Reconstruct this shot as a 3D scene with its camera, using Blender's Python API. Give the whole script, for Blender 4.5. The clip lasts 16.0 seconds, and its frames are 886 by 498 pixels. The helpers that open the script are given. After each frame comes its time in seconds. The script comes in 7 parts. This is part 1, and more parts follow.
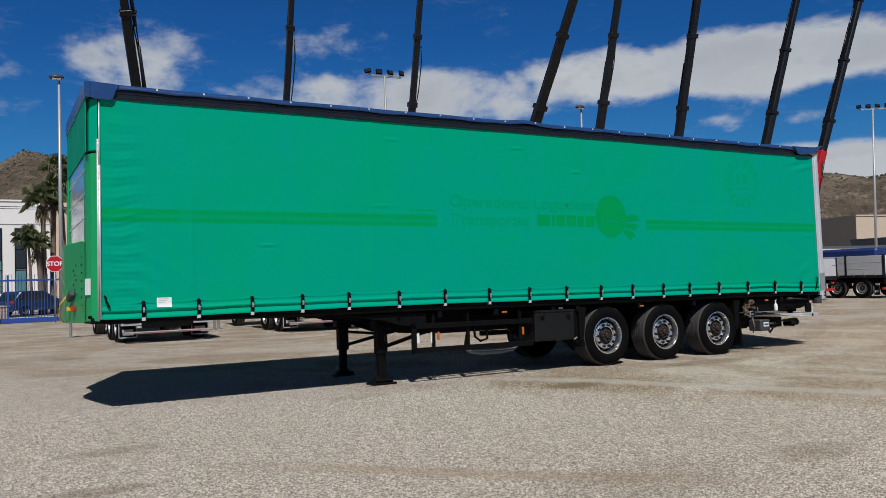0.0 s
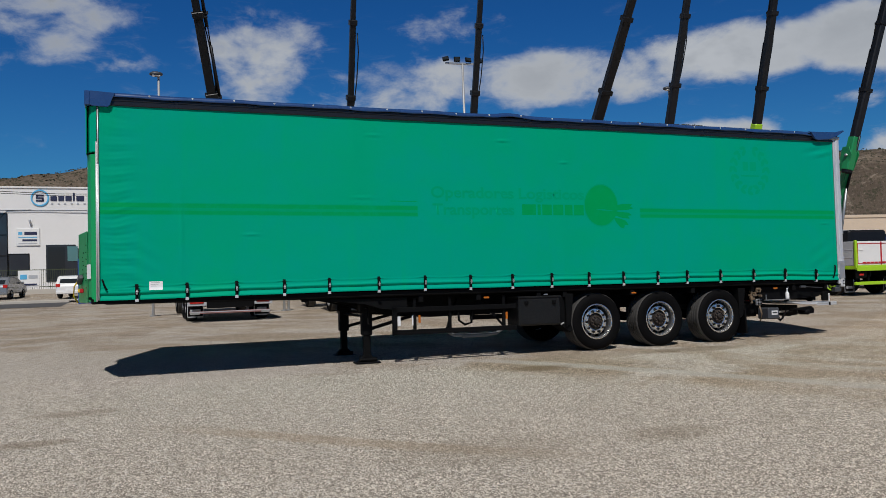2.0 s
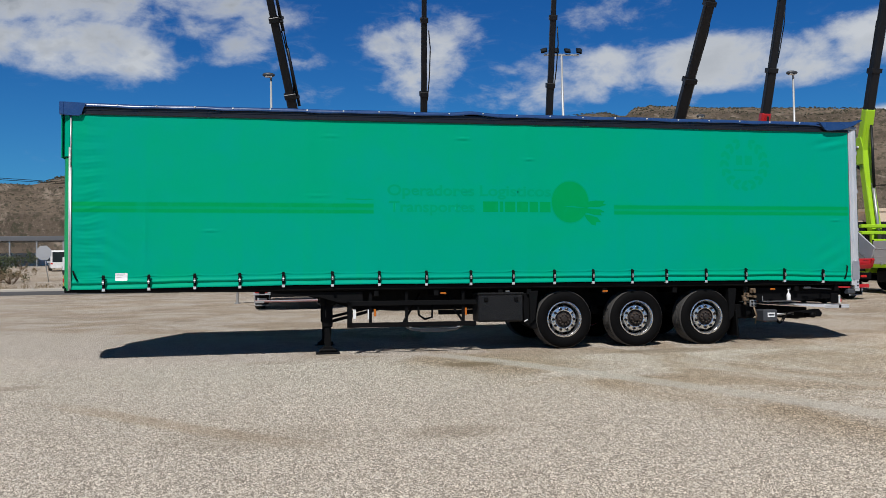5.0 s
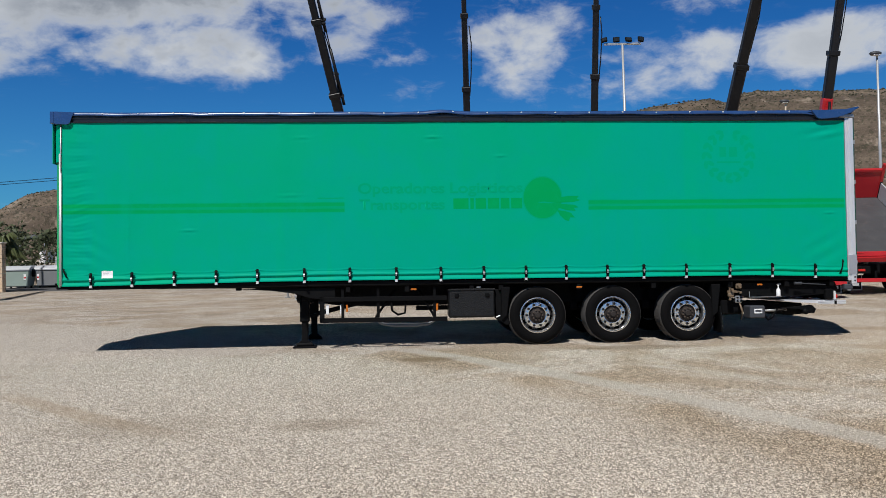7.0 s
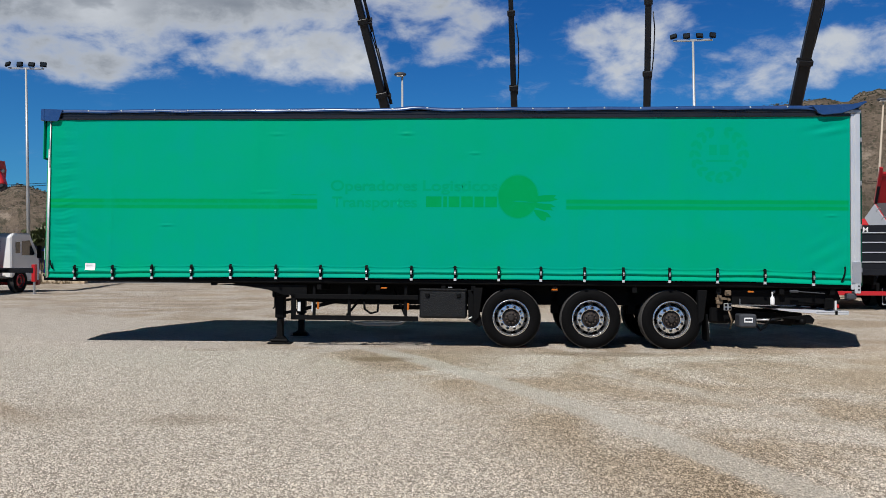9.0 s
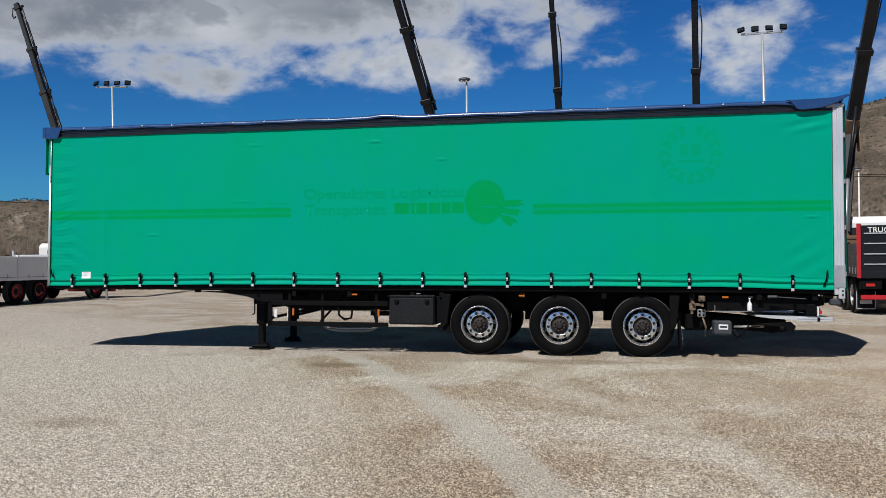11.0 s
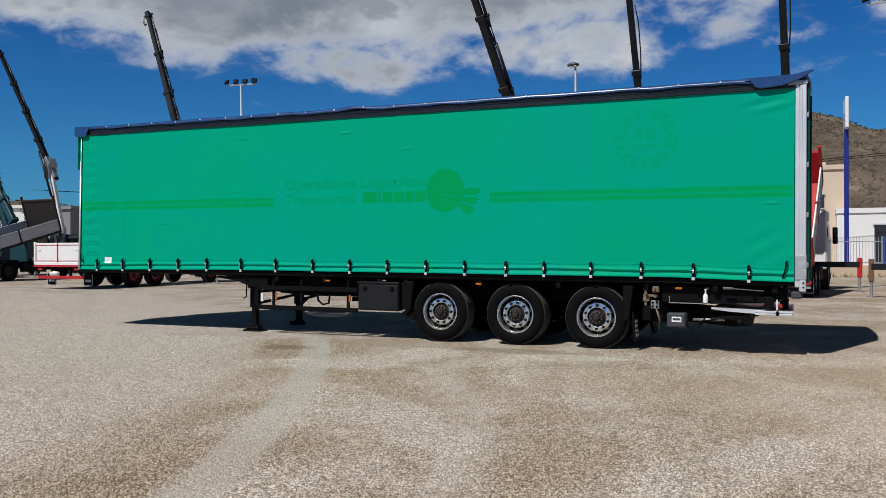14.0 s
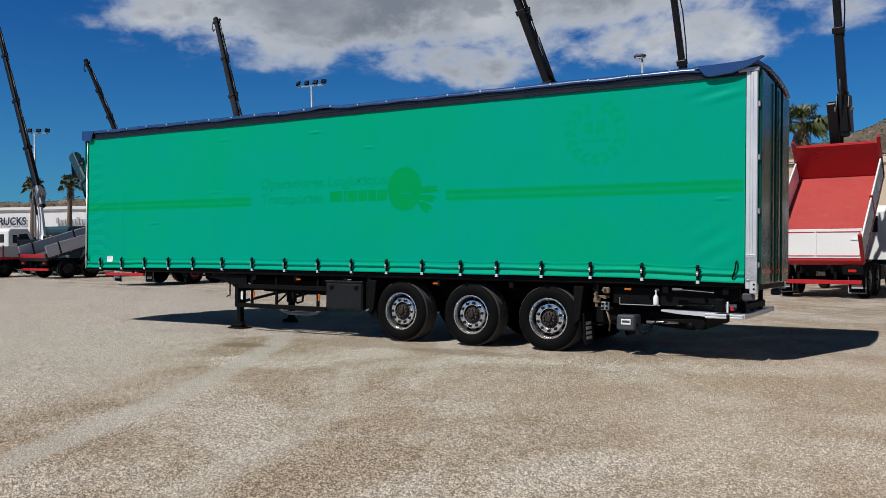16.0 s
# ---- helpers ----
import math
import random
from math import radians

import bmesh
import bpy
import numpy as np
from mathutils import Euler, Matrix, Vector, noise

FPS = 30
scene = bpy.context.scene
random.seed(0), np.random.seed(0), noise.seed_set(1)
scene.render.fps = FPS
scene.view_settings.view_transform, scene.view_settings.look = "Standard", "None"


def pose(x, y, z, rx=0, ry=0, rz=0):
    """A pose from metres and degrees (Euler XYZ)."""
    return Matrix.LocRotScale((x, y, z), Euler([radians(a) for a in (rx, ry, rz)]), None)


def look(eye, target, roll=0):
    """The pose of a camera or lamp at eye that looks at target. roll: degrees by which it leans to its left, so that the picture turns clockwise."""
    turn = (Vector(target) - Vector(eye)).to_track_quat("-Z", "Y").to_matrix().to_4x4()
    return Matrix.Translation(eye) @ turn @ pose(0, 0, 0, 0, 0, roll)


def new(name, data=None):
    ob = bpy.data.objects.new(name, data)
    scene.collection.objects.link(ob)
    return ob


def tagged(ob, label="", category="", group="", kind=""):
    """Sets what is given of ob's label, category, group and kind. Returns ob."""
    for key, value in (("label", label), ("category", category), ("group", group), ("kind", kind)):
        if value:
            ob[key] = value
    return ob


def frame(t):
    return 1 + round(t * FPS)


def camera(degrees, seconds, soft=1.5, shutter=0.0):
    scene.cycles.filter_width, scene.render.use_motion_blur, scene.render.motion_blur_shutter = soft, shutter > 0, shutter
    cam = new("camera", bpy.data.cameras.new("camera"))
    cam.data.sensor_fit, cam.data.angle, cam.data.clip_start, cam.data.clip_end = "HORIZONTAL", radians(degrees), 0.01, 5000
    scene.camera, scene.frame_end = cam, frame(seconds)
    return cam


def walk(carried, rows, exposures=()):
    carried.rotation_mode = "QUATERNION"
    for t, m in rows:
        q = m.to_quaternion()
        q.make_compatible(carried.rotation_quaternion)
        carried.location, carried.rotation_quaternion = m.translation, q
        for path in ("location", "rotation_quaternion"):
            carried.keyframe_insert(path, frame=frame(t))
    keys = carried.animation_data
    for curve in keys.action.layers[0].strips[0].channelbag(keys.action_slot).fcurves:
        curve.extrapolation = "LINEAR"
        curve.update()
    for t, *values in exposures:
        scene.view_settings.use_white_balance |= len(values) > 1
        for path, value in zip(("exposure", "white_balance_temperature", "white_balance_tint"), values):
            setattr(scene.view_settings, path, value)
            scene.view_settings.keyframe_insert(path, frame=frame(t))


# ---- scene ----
cam = camera(56.8, 16.0, 0.7)
PATH = [
    (0, (-1.077, -10.668, 1.532), (-0.102, -8.923, 1.606), -1.7),
    (0.5, (-0.736, -11.146, 1.522), (0.179, -9.368, 1.583), -1.6),
    (1, (-0.326, -11.487, 1.528), (0.518, -9.674, 1.576), -1.6),
    (1.5, (0.064, -11.9, 1.531), (0.839, -10.056, 1.579), -1.5),
    (2, (0.518, -12.219, 1.53), (1.235, -10.352, 1.571), -1.4),
    (2.5, (0.976, -12.522, 1.528), (1.642, -10.637, 1.563), -1.1),
    (3, (1.456, -12.8, 1.534), (2.063, -10.894, 1.563), -1.1),
    (3.5, (1.979, -12.958, 1.545), (2.521, -11.033, 1.574), -1.1),
    (4, (2.522, -13.126, 1.549), (2.997, -11.184, 1.578), -1.0),
    (4.5, (3.054, -13.256, 1.548), (3.465, -11.299, 1.578), -0.8),
    (7, (5.765, -13.853, 1.578), (5.866, -11.856, 1.591), -1.1),
    (7.5, (6.269, -13.82, 1.561), (6.317, -11.821, 1.577), -0.9),
    (8, (6.851, -13.783, 1.535), (6.834, -11.783, 1.549), -0.6),
    (8.5, (7.4, -13.694, 1.532), (7.317, -11.696, 1.543), -0.4),
    (9, (7.933, -13.562, 1.524), (7.788, -11.567, 1.542), -0.0),
    (11.5, (10.741, -13.197, 1.557), (10.276, -11.251, 1.583), -0.5),
    (12, (11.273, -13.125, 1.545), (10.742, -11.196, 1.564), -0.3),
    (12.5, (11.846, -13.057, 1.531), (11.251, -11.148, 1.54), -0.3),
    (13, (12.381, -12.87, 1.522), (11.726, -10.98, 1.522), -0.2),
    (13.5, (12.976, -12.697, 1.524), (12.256, -10.832, 1.524), -0.1),
    (14, (13.476, -12.442, 1.531), (12.692, -10.602, 1.533), -0.2),
    (14.5, (14.013, -12.175, 1.54), (13.17, -10.362, 1.541), -0.3),
    (15, (14.532, -11.879, 1.539), (13.635, -10.091, 1.535), -0.5),
    (15.5, (15.032, -11.58, 1.548), (14.08, -9.821, 1.543), -0.4),
    (16, (15.516, -11.212, 1.558), (14.505, -9.487, 1.553), -0.3),
]
walk(cam, [(t, look(eye, target, roll)) for t, eye, target, roll in PATH],
     [(0, -0.38), (1.5, -0.55), (3, -0.51), (4.5, -0.24), (7.5, -0.14), (9, -0.12), (12.5, -0.21), (14.5, -0.23), (16, -0.21)])

# ---- light ----
SUN_TO = Vector((-0.28, -0.74, 1.0)).normalized()
sun_data = bpy.data.lights.new("sun", "SUN")
sun_data.energy, sun_data.angle, sun_data.color = 5.0, radians(0.53), (1.0, 0.97, 0.935)
sun = new("sun", sun_data)
sun.matrix_world = look(SUN_TO * 60, (0, 0, 0))

world = bpy.data.worlds.new("sky")
scene.world = world
world.use_nodes = True


class Net:
    """A small helper that adds nodes to a node tree and links them by value or socket."""

    def __init__(self, tree):
        self.tree = tree

    def put(self, kind, op="", **ins):
        n = self.tree.nodes.new(kind)
        if op:
            n.operation = op
        for k, v in ins.items():
            key = int(k[1:]) if k[0] == "i" and k[1:].isdigit() else k.replace("_", " ")
            self.join(n.inputs[key], v)
        return n

    def join(self, socket, v):
        if isinstance(v, bpy.types.NodeSocket):
            self.tree.links.new(v, socket)
        else:
            socket.default_value = v

    def math(self, op, a, b=0.0, clamp=False):
        n = self.put("ShaderNodeMath", op, i0=a, i1=b)
        n.use_clamp = clamp
        return n.outputs[0]

    def step(self, v, lo, hi, a=0.0, b=1.0):
        n = self.put("ShaderNodeMapRange", i0=v, i1=lo, i2=hi, i3=a, i4=b)
        n.interpolation_type = "SMOOTHSTEP"
        return n.outputs[0]

    def mix(self, fac, a, b, blend="MIX"):
        n = self.tree.nodes.new("ShaderNodeMix")
        n.data_type, n.blend_type = "RGBA", blend
        self.join(n.inputs[0], fac)
        self.join(n.inputs[6], a)
        self.join(n.inputs[7], b)
        return n.outputs[2]

    def noise(self, vec, scale, detail=4.0, rough=0.55, distort=0.0):
        n = self.put("ShaderNodeTexNoise", Vector=vec, Scale=scale, Detail=detail, Roughness=rough, Distortion=distort)
        return n.outputs["Fac"]


def rgb(r, g, b):
    return (r, g, b, 1.0)


# sky with cumulus: a clear blue dome and cloud banks above the hills
CLOUDS = [  # azimuth, elevation, half widths (degrees), weight
    (-29, 20.5, 26.0, 7.0, 1.70), (-41, 17.6, 9.0, 4.4, 1.75), (-42, 13.6, 6.0, 2.0, 1.0), (-30, 12.6, 6.0, 1.7, 1.05), (-15, 13.8, 8.0, 2.2, 1.1), (-45, 15.2, 7.5, 1.7, 0.95), (-4.5, 16.8, 4.8, 3.4, 0.95),
    (8.5, 14.4, 4.6, 3.2, 0.90), (16.5, 12.0, 5.4, 2.2, 0.95), (30, 12.6, 8.5, 2.0, 1.25), (41, 13.2, 6.5, 1.9, 1.45), (51.5, 13.6, 10.0, 2.1, 1.55), (22, 12.8, 3.6, 1.4, 0.95),
    (55, 6.6, 6.5, 1.5, 1.45), (39.5, 8.0, 4.0, 1.2, 1.1), (47.5, 9.5, 2.4, 0.7, 0.75), (54.5, 9.7, 2.6, 0.6, 0.7), (-54.5, 14.3, 1.8, 0.7, 0.6), (1.5, 11.5, 2.0, 1.0, 0.5), (0.0, 14.0, 3.0, 1.2, 0.55), (23, 16.5, 4.0, 1.4, 0.55),
]
wn = Net(world.node_tree)
world.node_tree.nodes.clear()
dome = wn.put("ShaderNodeTexSky")
dome.sky_type, dome.sun_disc = "NISHITA", False
dome.sun_elevation, dome.sun_rotation = radians(51.7), radians(200.7)
dome.air_density, dome.dust_density, dome.ozone_density, dome.altitude = 1.0, 0.15, 3.0, 300.0
way = wn.put("ShaderNodeTexCoord").outputs["Generated"]
sx = wn.put("ShaderNodeSeparateXYZ", i0=way)
az = wn.math("MULTIPLY", wn.math("ARCTAN2", sx.outputs[0], sx.outputs[1]), 57.2958)
el = wn.math("MULTIPLY", wn.math("ARCSINE", sx.outputs[2]), 57.2958)
flat = wn.put("ShaderNodeCombineXYZ", i0=wn.math("MULTIPLY", az, 0.1), i1=wn.math("MULTIPLY", el, 0.17), i2=0.0).outputs[0]
bias = None
for a0, e0, wa, we, amp in CLOUDS:
    da = wn.math("DIVIDE", wn.math("SUBTRACT", az, float(a0)), float(wa))
    de = wn.math("DIVIDE", wn.math("SUBTRACT", el, float(e0)), float(we))
    q = wn.math("ADD", wn.math("MULTIPLY", da, da), wn.math("MULTIPLY", de, de))
    gsn = wn.math("MULTIPLY", wn.math("EXPONENT", wn.math("MULTIPLY", wn.math("MULTIPLY", q, q), -0.75)), amp)
    bias = gsn if bias is None else wn.math("MAXIMUM", bias, gsn)
n1 = wn.noise(flat, 1.7, 10.0, 0.57, 0.25)
lump = wn.noise(flat, 1.9, 4.0, 0.52, 0.25)
n2 = wn.noise(flat, 5.0, 9.0, 0.66, 0.35)
veil = wn.noise(wn.put("ShaderNodeMapping", Vector=flat, Rotation=(0, 0, 0.5), Scale=(1.0, 2.2, 1.0)).outputs[0], 3.2, 8.0, 0.66, 0.8)
dens = wn.math("ADD", wn.math("SUBTRACT", bias, 0.50), wn.math("ADD", wn.math("MULTIPLY", wn.math("SUBTRACT", n1, 0.5), 2.5), wn.math("MULTIPLY", wn.math("SUBTRACT", n2, 0.5), 0.75)))
cover = wn.step(dens, -0.10, 0.74)
wisp = wn.math("MULTIPLY", wn.step(veil, 0.50, 0.85), wn.step(dens, -0.45, 0.15, 0.0, 0.32))
cover = wn.math("MAXIMUM", cover, wisp)
thick = wn.step(dens, 0.15, 1.15)
# undersides grey, tops turned to the sun white
below = wn.noise(wn.put("ShaderNodeVectorMath", "ADD", i0=flat, i1=(0.02, 0.15, 0.0)).outputs[0], 1.9, 4.0, 0.52, 0.25)
lit = wn.step(wn.math("ADD", wn.math("SUBTRACT", lump, below), wn.math("MULTIPLY", wn.math("SUBTRACT", n2, 0.5), 0.16)), -0.11, 0.10)
soft = wn.noise(flat, 0.75, 5.0, 0.5, 0.4)
grey = wn.math("MULTIPLY", wn.math("MULTIPLY", thick, wn.step(az, 2.0, 24.0, 1.0, 0.35)), wn.math("MAXIMUM", wn.math("MULTIPLY", wn.math("SUBTRACT", 1.0, lit), 0.75), wn.step(wn.math("ADD", soft, wn.math("MULTIPLY", el, 0.02)), 0.58, 0.90)))
cloud_col = wn.mix(grey, rgb(15.0, 15.9, 17.2), rgb(5.0, 5.8, 7.1))
blue = wn.mix(1.0, dome.outputs[0], wn.mix(wn.step(el, 17.5, 30.0), wn.mix(wn.step(el, 5.0, 18.0), rgb(0.34, 1.18, 1.95), rgb(0.19, 0.93, 1.88)), rgb(0.105, 0.135, 0.145)), "MULTIPLY")
sky_col = wn.mix(cover, blue, cloud_col)
back = wn.put("ShaderNodeBackground", Color=sky_col, Strength=0.0425)
wo = wn.put("ShaderNodeOutputWorld")
world.node_tree.links.new(back.outputs[0], wo.inputs[0])

# ---- materials ----


def material(name, base, rough=0.6, metal=0.0, vary=0.12, scale=3.0, bump=0.0, bump_scale=40.0, dirt_or_reflex=0.0, dirt_or_reflex_col=(0.28, 0.22, 0.16), coat=0.0, spec=0.5):
    m = bpy.data.materials.new(name)
    m.use_nodes = True
    n = Net(m.node_tree)
    b = m.node_tree.nodes["Principled BSDF"]
    pos = n.put("ShaderNodeTexCoord").outputs["Object"]
    big = n.noise(pos, scale, 5.0, 0.6)
    fine = n.noise(pos, scale * 14, 3.0, 0.6)
    k = n.math("ADD", n.math("MULTIPLY", n.math("SUBTRACT", big, 0.5), vary * 2), n.math("MULTIPLY", n.math("SUBTRACT", fine, 0.5), vary))
    col = n.mix(1.0, rgb(*base), n.put("ShaderNodeCombineColor", i0=n.math("ADD", k, 1.0), i1=n.math("ADD", k, 1.0), i2=n.math("ADD", k, 1.0)).outputs[0], "MULTIPLY")
    # blotches of dirt; on the wheel metals they paint dark reflections
    if dirt_or_reflex:
        blotch = n.step(n.noise(pos, scale * 2.3, 7.0, 0.68, 0.6), 0.5, 0.78, 0.0, dirt_or_reflex)
        col = n.mix(blotch, col, rgb(*dirt_or_reflex_col))
    n.join(b.inputs["Base Color"], col)
    n.join(b.inputs["Roughness"], n.math("ADD", n.math("MULTIPLY", n.math("SUBTRACT", big, 0.5), 0.25), rough, True))
    b.inputs["Metallic"].default_value = metal
    b.inputs["Coat Weight"].default_value = coat
    b.inputs["Specular IOR Level"].default_value = spec
    if bump:
        bp = n.put("ShaderNodeBump", Strength=bump, Distance=0.01, Height=n.noise(pos, bump_scale, 4.0, 0.6))
        n.join(b.inputs["Normal"], bp.outputs[0])
    return m


M = {}


def tarp_material():
    """Green vinyl, bleached unevenly, with the two long faded stripes of an old print."""
    m = bpy.data.materials.new("tarp_green")
    m.use_nodes = True
    n = Net(m.node_tree)
    b = m.node_tree.nodes["Principled BSDF"]
    pos = n.put("ShaderNodeTexCoord").outputs["Object"]
    sp = n.put("ShaderNodeSeparateXYZ", i0=pos)
    X, Z = sp.outputs[0], sp.outputs[2]
    big = n.noise(pos, 0.35, 4.0, 0.55, 0.4)
    mid = n.noise(pos, 1.7, 6.0, 0.65, 0.3)
    fine = n.noise(pos, 30.0, 3.0, 0.6)
    col = n.mix(n.step(n.math("ADD", n.math("MULTIPLY", big, 0.65), n.math("MULTIPLY", mid, 0.35)), 0.38, 0.62), rgb(0.0, 0.335, 0.180), rgb(0.0, 0.322, 0.222))
    # upright bleached bands where the roof posts press from inside, and streaks of run-off
    run = n.noise(n.put("ShaderNodeMapping", Vector=pos, Scale=(5.0, 1.0, 0.35)).outputs[0], 1.0, 5.0, 0.6)
    col = n.mix(n.step(run, 0.50, 0.72, 0.0, 0.30), col, rgb(0.0, 0.345, 0.165))
    scuff = n.noise(pos, 6.0, 7.0, 0.72, 0.5)
    col = n.mix(n.step(scuff, 0.62, 0.74, 0.0, 0.22), col, rgb(0.01, 0.27, 0.175))
    wob = n.math("MULTIPLY", n.math("SUBTRACT", mid, 0.5), 0.02)
    zz = n.math("ADD", Z, wob)

    def band(v, lo, hi, soft):
        return n.math("MULTIPLY", n.step(v, lo - soft, lo + soft), n.step(v, hi + soft, hi - soft))

    span = n.math("MAXIMUM", band(X, 0.10, 4.80, 0.015), band(X, 8.96, 13.47, 0.015))
    print_mask = n.math("MAXIMUM", n.math("MAXIMUM", band(zz, 2.385, 2.456, 0.016), band(zz, 2.290, 2.355, 0.016)), n.math("MULTIPLY", band(zz, 2.295, 2.45, 0.022), 0.55))
    print_mask = n.math("MAXIMUM", n.math("MULTIPLY", print_mask, span), n.math("MULTIPLY", band(zz, 2.519, 2.533, 0.006), band(X, 4.35, 4.79, 0.03)))
    wear = n.step(n.math("ADD", n.math("MULTIPLY", scuff, 0.5), n.math("MULTIPLY", big, 0.5)), 0.34, 0.50, 0.52, 0.86)
    seam = n.math("SUBTRACT", 1.0, n.math("MULTIPLY", band(X, 1.08, 1.28, 0.05), 0.25))
    col = n.mix(n.math("MULTIPLY", n.math("MULTIPLY", print_mask, wear), seam), col, rgb(0.0, 0.300, 0.075))
    tone = n.math("ADD", 0.97, n.math("MULTIPLY", fine, 0.06))
    col = n.mix(1.0, col, n.put("ShaderNodeCombineColor", i0=tone, i1=tone, i2=tone).outputs[0], "MULTIPLY")
    n.join(b.inputs["Base Color"], col)
    n.join(b.inputs["Roughness"], n.step(mid, 0.3, 0.7, 0.42, 0.62))
    b.inputs["Specular IOR Level"].default_value = 0.025
    weave = n.noise(pos, 160.0, 3.0, 0.6)
    bp = n.put("ShaderNodeBump", Strength=0.08, Distance=0.01, Height=weave)
    n.join(b.inputs["Normal"], bp.outputs[0])
    return m


M["tarp"] = tarp_material()
M["tarp_ghost"] = material("tarp_ghost_green", (0.0, 0.300, 0.085), 0.6, spec=0.02, vary=0.06, scale=2.0, dirt_or_reflex=0.5, dirt_or_reflex_col=(0.0, 0.315, 0.130))
M["tarp_faint"] = material("tarp_faint_green", (0.0, 0.314, 0.150), 0.6, spec=0.02, vary=0.06, scale=2.5, dirt_or_reflex=0.6, dirt_or_reflex_col=(0.0, 0.318, 0.160))
M["tarp_trace"] = material("tarp_trace_green", (0.0, 0.318, 0.164), 0.6, spec=0.02, vary=0.05, scale=2.5, dirt_or_reflex=0.6, dirt_or_reflex_col=(0.0, 0.322, 0.180))
M["green_paint"] = material("green_paint", (0.008, 0.33, 0.105), 0.35, vary=0.08, scale=2, dirt_or_reflex=0.2, dirt_or_reflex_col=(0.03, 0.2, 0.1))
M["green_door"] = material("green_door_paint", (0.003, 0.060, 0.040), 0.22, vary=0.1, scale=1.2, spec=0.25, dirt_or_reflex=0.25, dirt_or_reflex_col=(0.03, 0.10, 0.07))
M["blue_tarp"] = material("blue_tarp", (0.018, 0.058, 0.18), 0.28, vary=0.10, scale=3, bump=0.05, bump_scale=9, dirt_or_reflex=0.15, dirt_or_reflex_col=(0.12, 0.16, 0.26))
M["black_band"] = material("black_rail", (0.012, 0.012, 0.014), 0.3, vary=0.2, scale=2, dirt_or_reflex=0.15, dirt_or_reflex_col=(0.05, 0.05, 0.05))
M["alu"] = material("aluminium", (0.74, 0.75, 0.77), 0.42, metal=0.55, vary=0.06, scale=2, dirt_or_reflex=0.12, dirt_or_reflex_col=(0.4, 0.4, 0.4))
M["alu_tread"] = material("aluminium_tread_plate", (0.62, 0.63, 0.65), 0.38, metal=0.8, vary=0.15, scale=6, bump=0.9, bump_scale=45)
M["chassis"] = material("chassis_black", (0.0035, 0.0037, 0.0042), 0.6, vary=0.25, scale=3, dirt_or_reflex=0.25, dirt_or_reflex_col=(0.012, 0.011, 0.010), spec=0.10)
M["plastic"] = material("toolbox_plastic", (0.005, 0.0055, 0.0065), 0.5, vary=0.2, scale=8, bump=0.7, bump_scale=45, dirt_or_reflex=0.12, dirt_or_reflex_col=(0.06, 0.06, 0.06), spec=0.35)
M["rubber"] = material("tyre_rubber", (0.0034, 0.0034, 0.0038), 0.75, vary=0.2, scale=5, bump=0.25, bump_scale=60, dirt_or_reflex=0.25, dirt_or_reflex_col=(0.008, 0.0075, 0.007), spec=0.08)
M["tread"] = material("tyre_tread_dusty", (0.05, 0.048, 0.046), 0.85, vary=0.2, scale=9, bump=0.4, bump_scale=80, dirt_or_reflex=0.4, dirt_or_reflex_col=(0.05, 0.05, 0.05))
# dark blotches in the colour stand in for broken dark reflections in the polish
M["chrome"] = material("polished_wheel", (0.80, 0.80, 0.80), 0.20, metal=0.9, vary=0.2, scale=11, bump=0.6, bump_scale=22, dirt_or_reflex=0.85, dirt_or_reflex_col=(0.05, 0.047, 0.043))
# dull dirty wheel metal, darkened in colour for the shade of the deep dish
M["dull_steel"] = material("dull_dirty_shaded_steel", (0.30, 0.30, 0.305), 0.3, metal=0.85, vary=0.3, scale=12, bump=0.5, bump_scale=25, dirt_or_reflex=0.7, dirt_or_reflex_col=(0.06, 0.055, 0.05))
M["nut"] = material("dark_wheel_nut", (0.016, 0.015, 0.015), 0.4, metal=0.5, vary=0.2, scale=12)
M["hub"] = material("rusty_hub", (0.022, 0.017, 0.015), 0.65, metal=0.2, vary=0.3, scale=12, dirt_or_reflex=0.4, dirt_or_reflex_col=(0.06, 0.032, 0.02))
M["rust"] = material("brown_steel", (0.10, 0.075, 0.06), 0.5, metal=0.4, vary=0.3, scale=14)
M["steel"] = material("galvanised_steel", (0.42, 0.43, 0.44), 0.45, metal=0.7, vary=0.15, scale=3, dirt_or_reflex=0.15, dirt_or_reflex_col=(0.3, 0.27, 0.22))
M["grey_plastic"] = material("grey_plastic", (0.045, 0.05, 0.06), 0.5, vary=0.1, scale=5)
M["cradle_grey"] = material("cradle_grey", (0.13, 0.14, 0.15), 0.45, vary=0.15, scale=6, dirt_or_reflex=0.3, dirt_or_reflex_col=(0.07, 0.065, 0.06))
M["white"] = material("white_paint", (0.78, 0.78, 0.77), 0.35, vary=0.05, scale=1.5, dirt_or_reflex=0.12, dirt_or_reflex_col=(0.5, 0.46, 0.4))
M["paper"] = material("paper_label", (0.78, 0.79, 0.8), 0.6, vary=0.04, scale=20)
M["ink"] = material("dark_ink", (0.05, 0.05, 0.06), 0.6)
M["orange"] = material("orange_lens", (0.48, 0.13, 0.012), 0.25, vary=0.1, scale=20)
M["red_lens"] = material("red_lens", (0.5, 0.02, 0.015), 0.22, vary=0.1, scale=20)
M["yellow"] = material("yellow_plastic", (0.75, 0.5, 0.03), 0.4)
M["faded_red"] = material("faded_red_bar", (0.27, 0.13, 0.125), 0.6, vary=0.2, scale=4)
M["brass"] = material("brass_valve", (0.20, 0.145, 0.095), 0.55, metal=0.4, vary=0.25, scale=20)
